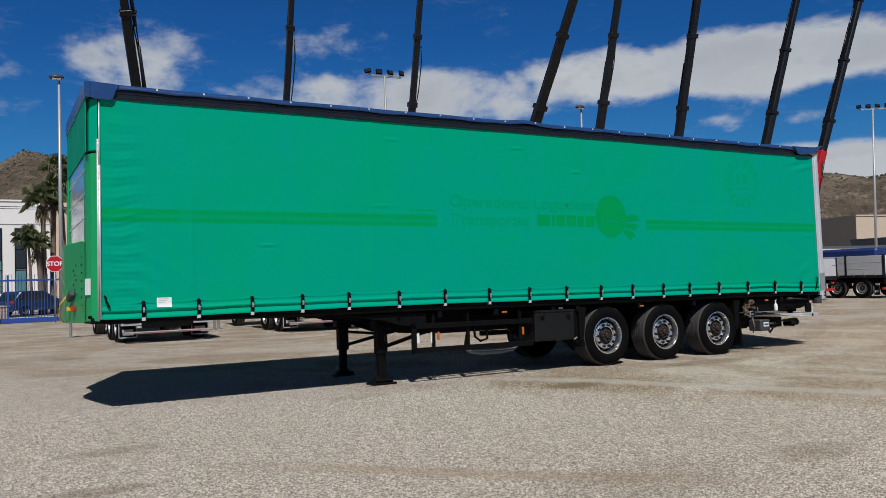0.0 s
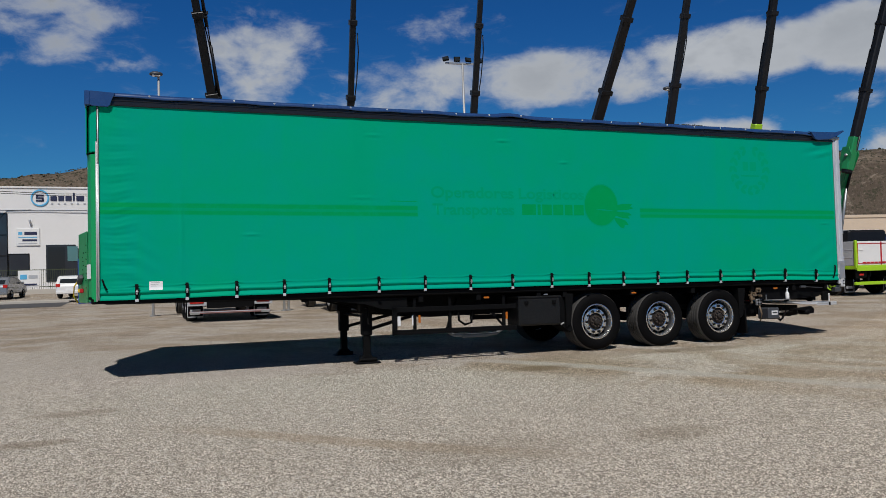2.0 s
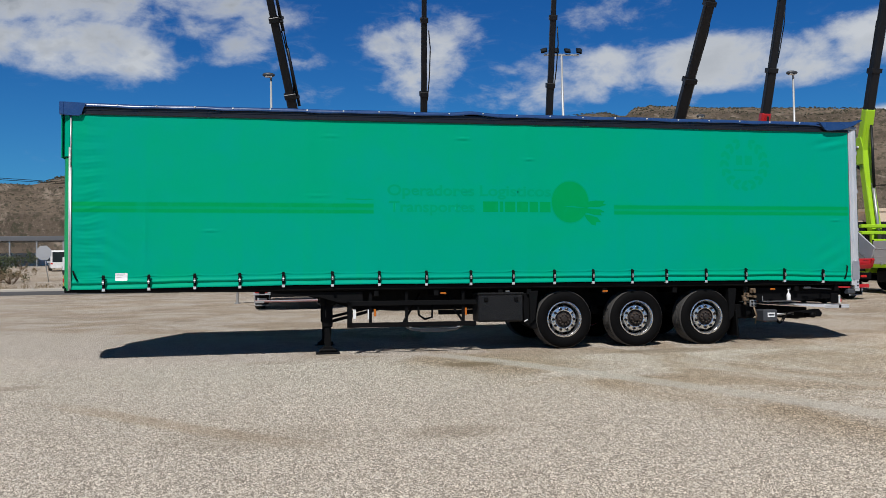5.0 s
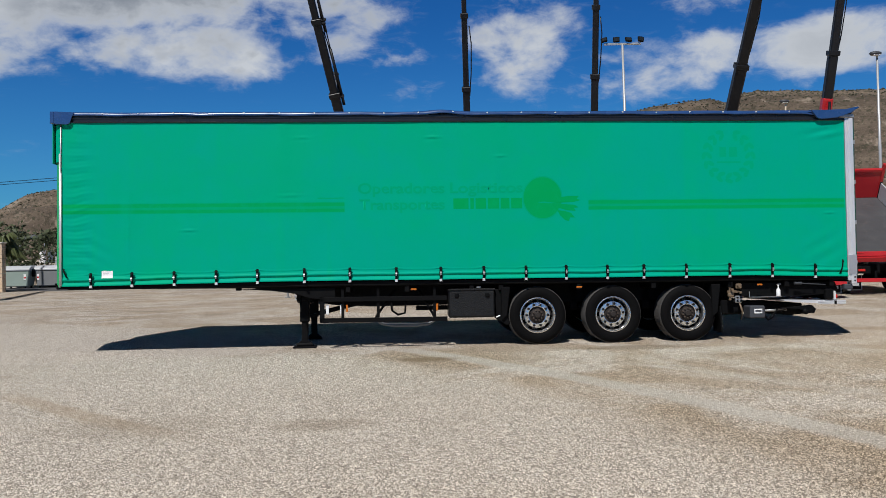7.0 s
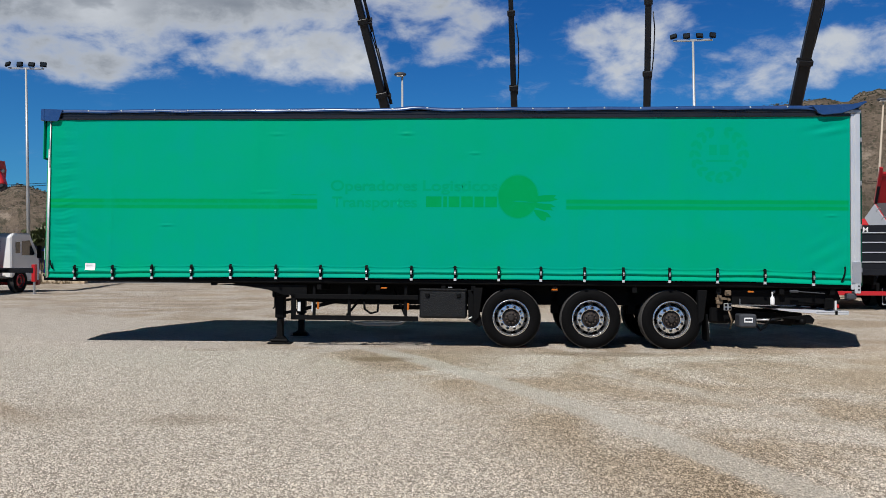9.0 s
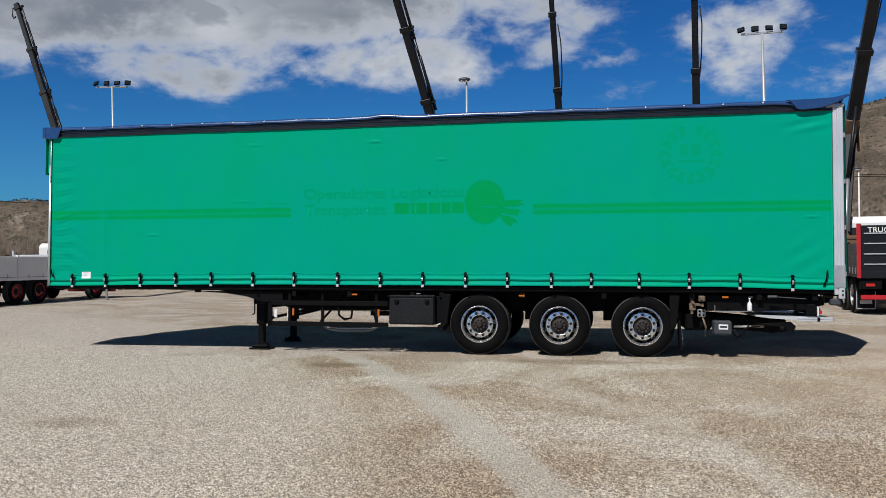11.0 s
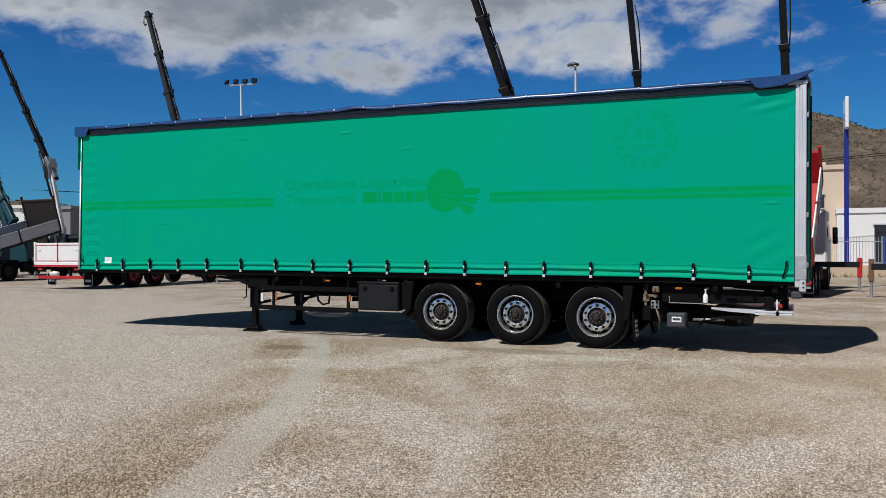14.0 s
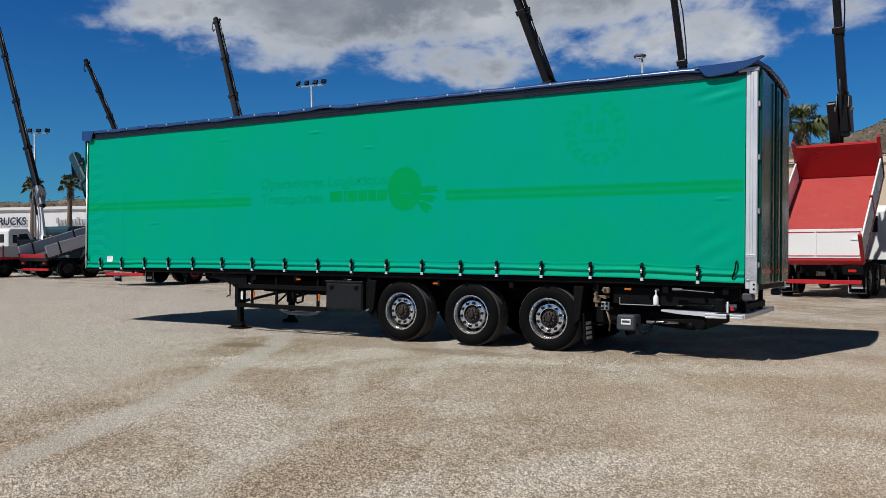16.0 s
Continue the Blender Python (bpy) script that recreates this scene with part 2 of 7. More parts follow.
M["red"] = material("red_paint", (0.46, 0.016, 0.022), 0.32, vary=0.1, scale=1.5, dirt_or_reflex=0.12, dirt_or_reflex_col=(0.3, 0.04, 0.03))
M["bulkhead"] = material("bulkhead_panel", (0.62, 0.65, 0.67), 0.16, metal=0.65, vary=0.06, scale=1.5)
M["red_worn"] = material("red_worn_floor", (0.40, 0.048, 0.042), 0.6, vary=0.2, scale=1.2, dirt_or_reflex=0.5, dirt_or_reflex_col=(0.42, 0.11, 0.085))
M["lime"] = material("lime_paint", (0.36, 0.62, 0.02), 0.35, vary=0.06, scale=1.5)
M["dark_green"] = material("crane_green", (0.014, 0.25, 0.085), 0.35, vary=0.1, scale=2)
M["teal"] = material("crane_teal", (0.014, 0.055, 0.072), 0.4, vary=0.12, scale=2)
M["boom"] = material("boom_black", (0.007, 0.008, 0.011), 0.42, vary=0.25, scale=1.2, dirt_or_reflex=0.2, dirt_or_reflex_col=(0.03, 0.03, 0.034), spec=0.35)
M["brown"] = material("crane_brown", (0.15, 0.085, 0.045), 0.5, vary=0.15, scale=2)
M["body_grey"] = material("dropside_grey", (0.50, 0.51, 0.53), 0.45, metal=0.0, vary=0.06, scale=1.2, dirt_or_reflex=0.12, dirt_or_reflex_col=(0.3, 0.28, 0.25))
M["bed_dark"] = material("bed_floor_dark", (0.055, 0.055, 0.06), 0.6, vary=0.25, scale=1.5, dirt_or_reflex=0.3, dirt_or_reflex_col=(0.13, 0.12, 0.11))
M["blue_cover"] = material("blue_cover", (0.015, 0.035, 0.15), 0.45, vary=0.1, scale=2)
M["glass"] = material("dark_glass", (0.02, 0.025, 0.03), 0.06, vary=0.05, scale=1, spec=0.8)
M["facade_white"] = material("facade_white", (0.76, 0.75, 0.74), 0.8, vary=0.05, scale=0.35, bump=0.2, bump_scale=12, dirt_or_reflex=0.1, dirt_or_reflex_col=(0.55, 0.52, 0.47))
M["facade_cream"] = material("facade_cream", (0.62, 0.50, 0.38), 0.85, vary=0.06, scale=0.35, bump=0.2, bump_scale=12, dirt_or_reflex=0.15, dirt_or_reflex_col=(0.48, 0.38, 0.28))
M["facade_orange"] = material("facade_orange", (0.48, 0.17, 0.085), 0.85, vary=0.08, scale=0.4, dirt_or_reflex=0.15, dirt_or_reflex_col=(0.35, 0.12, 0.07))
M["facade_grey"] = material("facade_grey", (0.20, 0.205, 0.215), 0.7, vary=0.08, scale=0.4, bump=0.15, bump_scale=8)
M["roof_dark"] = material("roof_sheet_dark", (0.10, 0.105, 0.115), 0.6, vary=0.15, scale=0.6)
M["window"] = material("window_glass", (0.03, 0.035, 0.045), 0.08, vary=0.05, scale=1, spec=0.8)
M["window_teal"] = material("window_teal", (0.10, 0.22, 0.23), 0.12, vary=0.08, scale=1, spec=0.8)
M["fence_blue"] = material("fence_blue", (0.02, 0.07, 0.30), 0.4, vary=0.12, scale=4)
M["pole_blue"] = material("pole_blue", (0.015, 0.025, 0.22), 0.35, vary=0.08, scale=3)
M["sign_blue"] = material("sign_blue", (0.10, 0.42, 0.70), 0.5)
M["sign_navy"] = material("sign_navy", (0.02, 0.025, 0.07), 0.5)
M["sign_grey"] = material("sign_grey", (0.42, 0.44, 0.47), 0.5)
M["pole"] = material("mast_steel", (0.45, 0.46, 0.47), 0.45, metal=0.4, vary=0.12, scale=0.8)
M["pole_tan"] = material("mast_tan", (0.45, 0.38, 0.30), 0.6, vary=0.1, scale=0.8)
M["stone"] = material("rendered_wall", (0.50, 0.40, 0.29), 0.9, vary=0.15, scale=1.0, bump=0.5, bump_scale=18, dirt_or_reflex=0.3, dirt_or_reflex_col=(0.34, 0.25, 0.17))
M["brick"] = material("pillar_block", (0.52, 0.40, 0.28), 0.9, vary=0.15, scale=3.0, bump=0.4, bump_scale=25)
M["kerb"] = material("kerb_concrete", (0.46, 0.43, 0.38), 0.9, vary=0.12, scale=2, bump=0.3, bump_scale=25)
M["asphalt"] = material("road_asphalt", (0.075, 0.075, 0.078), 0.9, vary=0.2, scale=0.8, bump=0.4, bump_scale=40)
M["bark"] = material("palm_trunk", (0.17, 0.12, 0.085), 0.9, vary=0.3, scale=4, bump=0.8, bump_scale=14)
M["palm_leaf"] = material("palm_leaf", (0.085, 0.105, 0.04), 0.5, vary=0.4, scale=2)
M["palm_dead"] = material("palm_dead_leaf", (0.20, 0.145, 0.075), 0.85, vary=0.3, scale=3)
M["hill_scrub"] = material("hill_scrub_leaf", (0.055, 0.055, 0.032), 0.85, vary=0.4, scale=0.4)
M["shrub"] = material("shrub_leaf", (0.045, 0.06, 0.024), 0.7, vary=0.4, scale=0.8)
M["dry_grass"] = material("dry_grass", (0.20, 0.15, 0.085), 0.9, vary=0.3, scale=0.6)
M["bin_green"] = material("bin_plastic", (0.26, 0.33, 0.30), 0.55, vary=0.1, scale=2, dirt_or_reflex=0.3, dirt_or_reflex_col=(0.3, 0.29, 0.25))
M["bin_grey"] = material("bin_grey", (0.17, 0.18, 0.19), 0.55, vary=0.1, scale=2, dirt_or_reflex=0.3, dirt_or_reflex_col=(0.28, 0.27, 0.24))
M["car_silver"] = material("car_silver", (0.24, 0.26, 0.29), 0.25, metal=0.4, vary=0.04, coat=0.5)
M["car_white"] = material("car_white", (0.74, 0.74, 0.74), 0.25, vary=0.03, coat=0.5)
M["car_black"] = material("car_black", (0.02, 0.021, 0.024), 0.2, vary=0.05, coat=0.5)
M["car_blue"] = material("car_blue", (0.015, 0.04, 0.10), 0.2, vary=0.05, coat=0.5)
M["magenta"] = material("magenta_board", (0.40, 0.02, 0.10), 0.5)


def ground_material(name="yard_gravel", stones=False):
    m = bpy.data.materials.new(name)
    m.use_nodes = True
    n = Net(m.node_tree)
    b = m.node_tree.nodes["Principled BSDF"]
    pos = n.put("ShaderNodeTexCoord").outputs["Object"]
    sp = n.put("ShaderNodeSeparateXYZ", i0=pos)
    X, Y = sp.outputs[0], sp.outputs[1]
    chips = n.put("ShaderNodeTexVoronoi", Vector=pos, Scale=46.0, Randomness=1.0)
    chip_tone = n.put("ShaderNodeSeparateColor", i0=chips.outputs["Color"]).outputs[0]
    crumbs = n.put("ShaderNodeTexVoronoi", Vector=pos, Scale=105.0, Randomness=1.0)
    crumb_tone = n.put("ShaderNodeSeparateColor", i0=crumbs.outputs["Color"]).outputs[1]
    mott = n.noise(pos, 7.0, 5.0, 0.65)
    patch = n.noise(pos, 0.45, 7.0, 0.62, 0.6)
    broad = n.noise(pos, 0.10, 4.0, 0.55, 0.6)
    tone = n.math("ADD", n.math("MULTIPLY", chip_tone, 0.38), n.math("MULTIPLY", crumb_tone, 0.62))
    if stones:
        tone = n.math("ADD", n.math("MULTIPLY", n.put("ShaderNodeNewGeometry").outputs["Random Per Island"], 0.74), 0.05)
    col = n.mix(n.step(tone, *((0.20, 0.80) if stones else (0.28, 0.72))), rgb(0.235, 0.205, 0.170), rgb(0.86, 0.785, 0.675))
    if not stones:
        col = n.mix(n.step(chip_tone, 0.93, 0.97, 0.0, 0.8), col, rgb(0.88, 0.85, 0.79))
        col = n.mix(n.step(crumb_tone, 0.10, 0.05, 0.0, 0.8), col, rgb(0.10, 0.088, 0.072))
    col = n.mix(n.step(mott, 0.40, 0.72, 0.0, 0.30), col, rgb(0.46, 0.395, 0.315))

    clump = n.noise(pos, 24.0, 4.0, 0.78)
    col = n.mix(n.step(clump, 0.52, 0.66, 0.0, 0.16), col, rgb(0.24, 0.200, 0.155))
    col = n.mix(n.step(clump, 0.46, 0.36, 0.0, 0.12), col, rgb(0.84, 0.76, 0.65))

    def reach(cx, cy):
        dx, dy = n.math("SUBTRACT", X, cx), n.math("SUBTRACT", Y, cy)
        return n.math("SQRT", n.math("ADD", n.math("MULTIPLY", dx, dx), n.math("MULTIPLY", dy, dy))), n.math("ARCTAN2", dy, dx)

    # earth worn into the surface in sweeps round the turning lorries
    far_r, far_a = reach(-5.0, -9.0)
    swirl = n.noise(n.put("ShaderNodeCombineXYZ", i0=n.math("MULTIPLY", far_r, 1.1), i1=n.math("MULTIPLY", far_a, 4.0), i2=0.0).outputs[0], 1.0, 6.0, 0.62, 0.7)
    worn = n.math("ADD", n.math("MULTIPLY", swirl, 0.28), n.math("MULTIPLY", patch, 0.72))
    cx, cy, r = TRACKS[0][:3]
    right = n.step(n.math("ADD", reach(cx, cy)[0], n.math("MULTIPLY", n.math("SUBTRACT", patch, 0.5), 2.4)), r - 1.9, r - 0.2, 0.10, 1.0)
    grain = n.step(n.math("ADD", n.math("MULTIPLY", tone, 0.55), n.math("MULTIPLY", clump, 0.45)), 0.36, 0.66)
    earth = n.mix(grain, rgb(0.115, 0.083, 0.048), rgb(0.60, 0.475, 0.33))
    col = n.mix(n.math("MULTIPLY", n.step(worn, 0.42, 0.58), n.math("MULTIPLY", right, 0.72)), col, earth)
    col = n.mix(n.math("MULTIPLY", n.step(worn, 0.60, 0.70), n.math("MULTIPLY", right, 0.38)), col, n.mix(grain, rgb(0.105, 0.072, 0.042), rgb(0.47, 0.36, 0.235)))
    col = n.mix(n.math("MULTIPLY", n.step(broad, 0.46, 0.62, 0.0, 0.30), right), col, rgb(0.50, 0.40, 0.285))

    # tyre sweeps: pale polished arcs with brown scrubbed margins
    for cx, cy, r, w, pale, amt, y0, y1 in TRACKS:
        d, _ = reach(cx, cy)
        off = n.math("ADD", n.math("ABSOLUTE", n.math("SUBTRACT", d, r)), n.math("MULTIPLY", n.math("SUBTRACT", mott, 0.5), 0.22))
        near = n.math("MULTIPLY", n.step(Y, y0 - 0.8, y0 + 0.8), n.step(Y, y1 + 0.6, y1 - 0.6))
        mask = n.math("MULTIPLY", n.math("MULTIPLY", n.step(off, w + 0.10, w * 0.7), amt), near)
        rim = n.math("MULTIPLY", n.math("MULTIPLY", n.step(off, w + 0.75, w + 0.25), n.math("MULTIPLY", n.step(patch, 0.38, 0.56), 0.5)), near)
        if pale:
            col = n.mix(n.math("MULTIPLY", rim, amt), col, earth)
        col = n.mix(mask, col, n.mix(tone, rgb(0.44, 0.41, 0.36), rgb(0.68, 0.645, 0.58)) if pale else rgb(0.36, 0.27, 0.175))
    # oil spots
    for ox, oy, ra, rb, amt in SPOTS:
        dx, dy = n.math("DIVIDE", n.math("SUBTRACT", X, ox), ra), n.math("DIVIDE", n.math("SUBTRACT", Y, oy), rb)
        d = n.math("ADD", n.math("ADD", n.math("MULTIPLY", dx, dx), n.math("MULTIPLY", dy, dy)), n.math("ADD", n.math("MULTIPLY", n.math("SUBTRACT", mott, 0.5), 1.8), n.math("MULTIPLY", n.math("SUBTRACT", clump, 0.5), 2.6)))
        col = n.mix(n.step(d, 1.5, 0.1, 0.0, amt), col, rgb(0.20, 0.150, 0.095))
    # ruts of loose sand towards the gate
    rut = n.noise(n.put("ShaderNodeMapping", Vector=pos, Rotation=(0, 0, 0.3), Scale=(0.22, 0.8, 1.0)).outputs[0], 1.0, 6.0, 0.65, 2.2)
    far = n.step(Y, 4.0, 12.0)
    col = n.mix(n.math("MULTIPLY", n.step(rut, 0.5, 0.64), n.math("MULTIPLY", far, 0.65)), col, rgb(0.25, 0.195, 0.145))
    col = n.mix(n.math("MULTIPLY", n.step(rut, 0.46, 0.36), n.math("MULTIPLY", far, 0.5)), col, rgb(0.58, 0.50, 0.40))
    # crushed limestone, a cool grey where it is clean and yellower where earth has mixed in
    col = n.mix(1.0, col, n.mix(n.step(X, 0.0, 11.0), rgb(0.885, 0.89, 0.925), rgb(0.93, 0.92, 0.93)), "MULTIPLY")
    # bed between the stones darkened: shade of the gaps put into its colour
    col = n.mix(1.0, col, rgb(1.0, 1.0, 1.0) if stones else rgb(0.90, 0.895, 0.885), "MULTIPLY")
    n.join(b.inputs["Base Color"], col)
    b.inputs["Roughness"].default_value = 0.9
    b.inputs["Specular IOR Level"].default_value = 0.25
    if stones:
        return m
    hgt = n.math("ADD", n.math("ADD", n.math("MULTIPLY", chips.outputs["Distance"], -1.0), n.math("MULTIPLY", crumbs.outputs["Distance"], -0.35)), n.math("MULTIPLY", mott, 0.5))
    bp = n.put("ShaderNodeBump", Strength=0.70, Distance=0.015, Height=hgt)
    n.join(b.inputs["Normal"], bp.outputs[0])
    return m


TRACKS = [  # centre x, y, radius, half width, pale, amount, from y, to y
    (-24.97, -21.03, 37.18, 0.19, True, 0.62, -12.0, 0.0), (-0.95, -10.42, 12.72, 0.18, True, 0.28, -14.0, -2.5),
    (23.4, 16.2, 30.0, 0.12, False, 0.45, -6.2, -3.9),
]
SPOTS = [(6.1, -1.5, 0.48, 0.30, 0.9), (9.6, -0.65, 1.0, 0.35, 0.6), (3.2, -0.5, 0.5, 0.2, 0.25), (3.2, -6.0, 0.9, 0.5, 0.22), (5.0, -6.1, 0.5, 0.3, 0.35), (0.0, -2.3, 0.5, 0.2, 0.4), (-0.4, -3.9, 0.5, 0.18, 0.5)]
M["ground"] = ground_material()
M["stones"] = ground_material("yard_stones", True)


def hill_material():
    m = bpy.data.materials.new("dry_hillside")
    m.use_nodes = True
    n = Net(m.node_tree)
    b = m.node_tree.nodes["Principled BSDF"]
    pos = n.put("ShaderNodeTexCoord").outputs["Object"]
    sp = n.put("ShaderNodeSeparateXYZ", i0=pos)
    run = n.math("MULTIPLY", n.math("ARCTAN2", n.math("SUBTRACT", sp.outputs[0], 7.0), n.math("ADD", sp.outputs[1], 12.0)), 420.0)
    slope = n.put("ShaderNodeCombineXYZ", i0=run, i1=n.math("MULTIPLY", sp.outputs[2], 1.25), i2=0.0).outputs[0]
    big = n.noise(pos, 0.02, 7.0, 0.65, 0.3)
    mid = n.noise(slope, 0.22, 7.0, 0.74)
    col = n.mix(n.step(big, 0.35, 0.65), rgb(0.100, 0.078, 0.060), rgb(0.185, 0.145, 0.110))
    col = n.mix(n.step(mid, 0.52, 0.60, 0.0, 0.75), col, rgb(0.05, 0.048, 0.032))
    rock = n.noise(slope, 0.09, 9.0, 0.74, 0.5)
    col = n.mix(n.step(rock, 0.54, 0.66, 0.0, 0.7), col, rgb(0.34, 0.28, 0.225))
    crag = n.noise(slope, 0.75, 6.0, 0.72, 0.4)
    col = n.mix(n.step(crag, 0.55, 0.66, 0.0, 0.5), col, rgb(0.30, 0.25, 0.20))
    col = n.mix(n.step(crag, 0.44, 0.34, 0.0, 0.6), col, rgb(0.055, 0.045, 0.036))
    scrub = n.put("ShaderNodeTexVoronoi", Vector=slope, Scale=0.42)
    col = n.mix(n.step(scrub.outputs["Distance"], 0.36, 0.22, 0.0, 0.7), col, rgb(0.055, 0.055, 0.035))
    n.join(b.inputs["Base Color"], col)
    b.inputs["Roughness"].default_value = 0.95
    b.inputs["Specular IOR Level"].default_value = 0.1
    bp = n.put("ShaderNodeBump", Strength=1.0, Distance=2.0, Height=rock)
    n.join(b.inputs["Normal"], bp.outputs[0])
    return m


M["hill"] = hill_material()

# ---- mesh helpers ----


def finish(bm, name, mat, smooth=False):
    bmesh.ops.recalc_face_normals(bm, faces=bm.faces)
    me = bpy.data.meshes.new(name)
    bm.to_mesh(me)
    bm.free()
    if smooth:
        me.shade_smooth()
    me.materials.append(M[mat])
    return me


def part(name, bm, mat, parent, label="", smooth=False, m=None):
    me = bm if isinstance(bm, bpy.types.Mesh) else finish(bm, name, mat, smooth)
    ob = new(name, me)
    if parent is not None:
        ob.parent = parent
    if m is not None:
        ob.matrix_basis = m
    if label:
        tagged(ob, label)
    return ob


def thing(name, label, category, group="", m=None, kind=""):
    ob = new(name)
    if m is not None:
        ob.matrix_basis = m
    return tagged(ob, label, category, group, kind)


def bx(bm, x0, x1, y0, y1, z0, z1, bev=0.0, m=None):
    """A box, its edges bevelled."""
    vs = [bm.verts.new((x, y, z)) for x in (x0, x1) for y in (y0, y1) for z in (z0, z1)]
    fs = [bm.faces.new([vs[i] for i in f]) for f in ((0, 1, 3, 2), (4, 6, 7, 5), (0, 4, 5, 1), (2, 3, 7, 6), (0, 2, 6, 4), (1, 5, 7, 3))]
    if m is not None:
        for v in vs:
            v.co = m @ v.co
    if bev:
        es = list({e for f in fs for e in f.edges})
        bmesh.ops.bevel(bm, geom=es, offset=bev, segments=1, affect="EDGES", clamp_overlap=True)
    return bm


def box(x0, x1, y0, y1, z0, z1, bev=0.0):
    return bx(bmesh.new(), x0, x1, y0, y1, z0, z1, bev)


def rod(bm, a, b, r0, r1=None, n=12, caps=True):
    """A round bar from a to b, tapered from r0 to r1."""
    a, b = Vector(a), Vector(b)
    r1 = r0 if r1 is None else r1
    q = (b - a).to_track_quat("Z", "Y")
    ring = []
    for c, r in ((a, r0), (b, r1)):
        ring.append([bm.verts.new(c + q @ Vector((r * math.cos(2 * math.pi * i / n), r * math.sin(2 * math.pi * i / n), 0))) for i in range(n)])
    for i in range(n):
        bm.faces.new((ring[0][i], ring[0][(i + 1) % n], ring[1][(i + 1) % n], ring[1][i]))
    if caps:
        bm.faces.new(ring[0][::-1])
        bm.faces.new(ring[1])
    return bm


def tube(bm, pts, r, n=8):
    """A bent pipe through the points."""
    pts = [Vector(p) for p in pts]
    rings = []
    for i, p in enumerate(pts):
        d = (pts[min(i + 1, len(pts) - 1)] - pts[max(i - 1, 0)]).normalized()
        q = d.to_track_quat("Z", "Y")
        rr = r[i] if isinstance(r, (list, tuple)) else r
        rings.append([bm.verts.new(p + q @ Vector((rr * math.cos(2 * math.pi * k / n), rr * math.sin(2 * math.pi * k / n), 0))) for k in range(n)])
    for a, b in zip(rings, rings[1:]):
        for k in range(n):
            bm.faces.new((a[k], a[(k + 1) % n], b[(k + 1) % n], b[k]))
    bm.faces.new(rings[0][::-1])
    bm.faces.new(rings[-1])
    return bm


def beam(bm, a, b, w, h, w1=None, h1=None, up=(0, 0, 1), bev=0.0):
    """A square bar from a to b; w across, h along the up side; w1 and h1 at its end."""
    a, b = Vector(a), Vector(b)
    d = (b - a).normalized()
    side = d.cross(Vector(up)).normalized()
    top = side.cross(d).normalized()
    w1, h1 = w if w1 is None else w1, h if h1 is None else h1
    vs = []
    for c, ww, hh in ((a, w, h), (b, w1, h1)):
        vs += [bm.verts.new(c + side * sx_ * ww / 2 + top * sz_ * hh / 2) for sx_, sz_ in ((-1, -1), (1, -1), (1, 1), (-1, 1))]
    fs = [bm.faces.new([vs[i] for i in f]) for f in ((3, 2, 1, 0), (4, 5, 6, 7), (0, 1, 5, 4), (1, 2, 6, 5), (2, 3, 7, 6), (3, 0, 4, 7))]
    if bev:
        bmesh.ops.bevel(bm, geom=list({e for f in fs for e in f.edges}), offset=bev, segments=1, affect="EDGES", clamp_overlap=True)
    return bm


def prism(bm, outline, t0, t1, axis="y", bev=0.0):
    """A flat outline of (u, v) drawn out from t0 to t1. axis y: u is x, v is z; axis x: u is y, v is z; axis z: u is x, v is y."""
    def at(u, v, t):
        return {"y": (u, t, v), "x": (t, u, v), "z": (u, v, t)}[axis]
    a = [bm.verts.new(at(u, v, t0)) for u, v in outline]
    b = [bm.verts.new(at(u, v, t1)) for u, v in outline]
    k = len(outline)
    fs = [bm.faces.new(a), bm.faces.new(b[::-1])] + [bm.faces.new((a[i], b[i], b[(i + 1) % k], a[(i + 1) % k])) for i in range(k)]
    if bev:
        bmesh.ops.bevel(bm, geom=list({e for f in fs for e in f.edges}), offset=bev, segments=1, affect="EDGES", clamp_overlap=True)
    return bm


def lathe(bm, outline, n=40, centre=(0, 0, 0)):
    """Turns an outline of (radius, y) about the y axis."""
    c = Vector(centre)
    rings = [[bm.verts.new(c + Vector((r * math.cos(2 * math.pi * i / n), y, r * math.sin(2 * math.pi * i / n)))) for i in range(n)] for r, y in outline]
    for a, b in zip(rings, rings[1:]):
        for i in range(n):
            bm.faces.new((a[i], a[(i + 1) % n], b[(i + 1) % n], b[i]))
    return bm


def sheet(name, nx, ny, at, mat, parent=None, smooth=True, label="", thick=0.0):
    """A grid whose corners lie at at(u, v), u and v from 0 to 1."""
    vs = [at(i / nx, j / ny) for j in range(ny + 1) for i in range(nx + 1)]
    fs = [(j * (nx + 1) + i, j * (nx + 1) + i + 1, (j + 1) * (nx + 1) + i + 1, (j + 1) * (nx + 1) + i) for j in range(ny) for i in range(nx)]
    me = bpy.data.meshes.new(name)
    me.from_pydata([tuple(v) for v in vs], [], fs)
    if smooth:
        me.shade_smooth()
    me.materials.append(M[mat])
    ob = part(name, me, mat, parent, label)
    if thick:
        sol = ob.modifiers.new("thickness", "SOLIDIFY")
        sol.thickness, sol.offset = thick, 0.0
    return ob


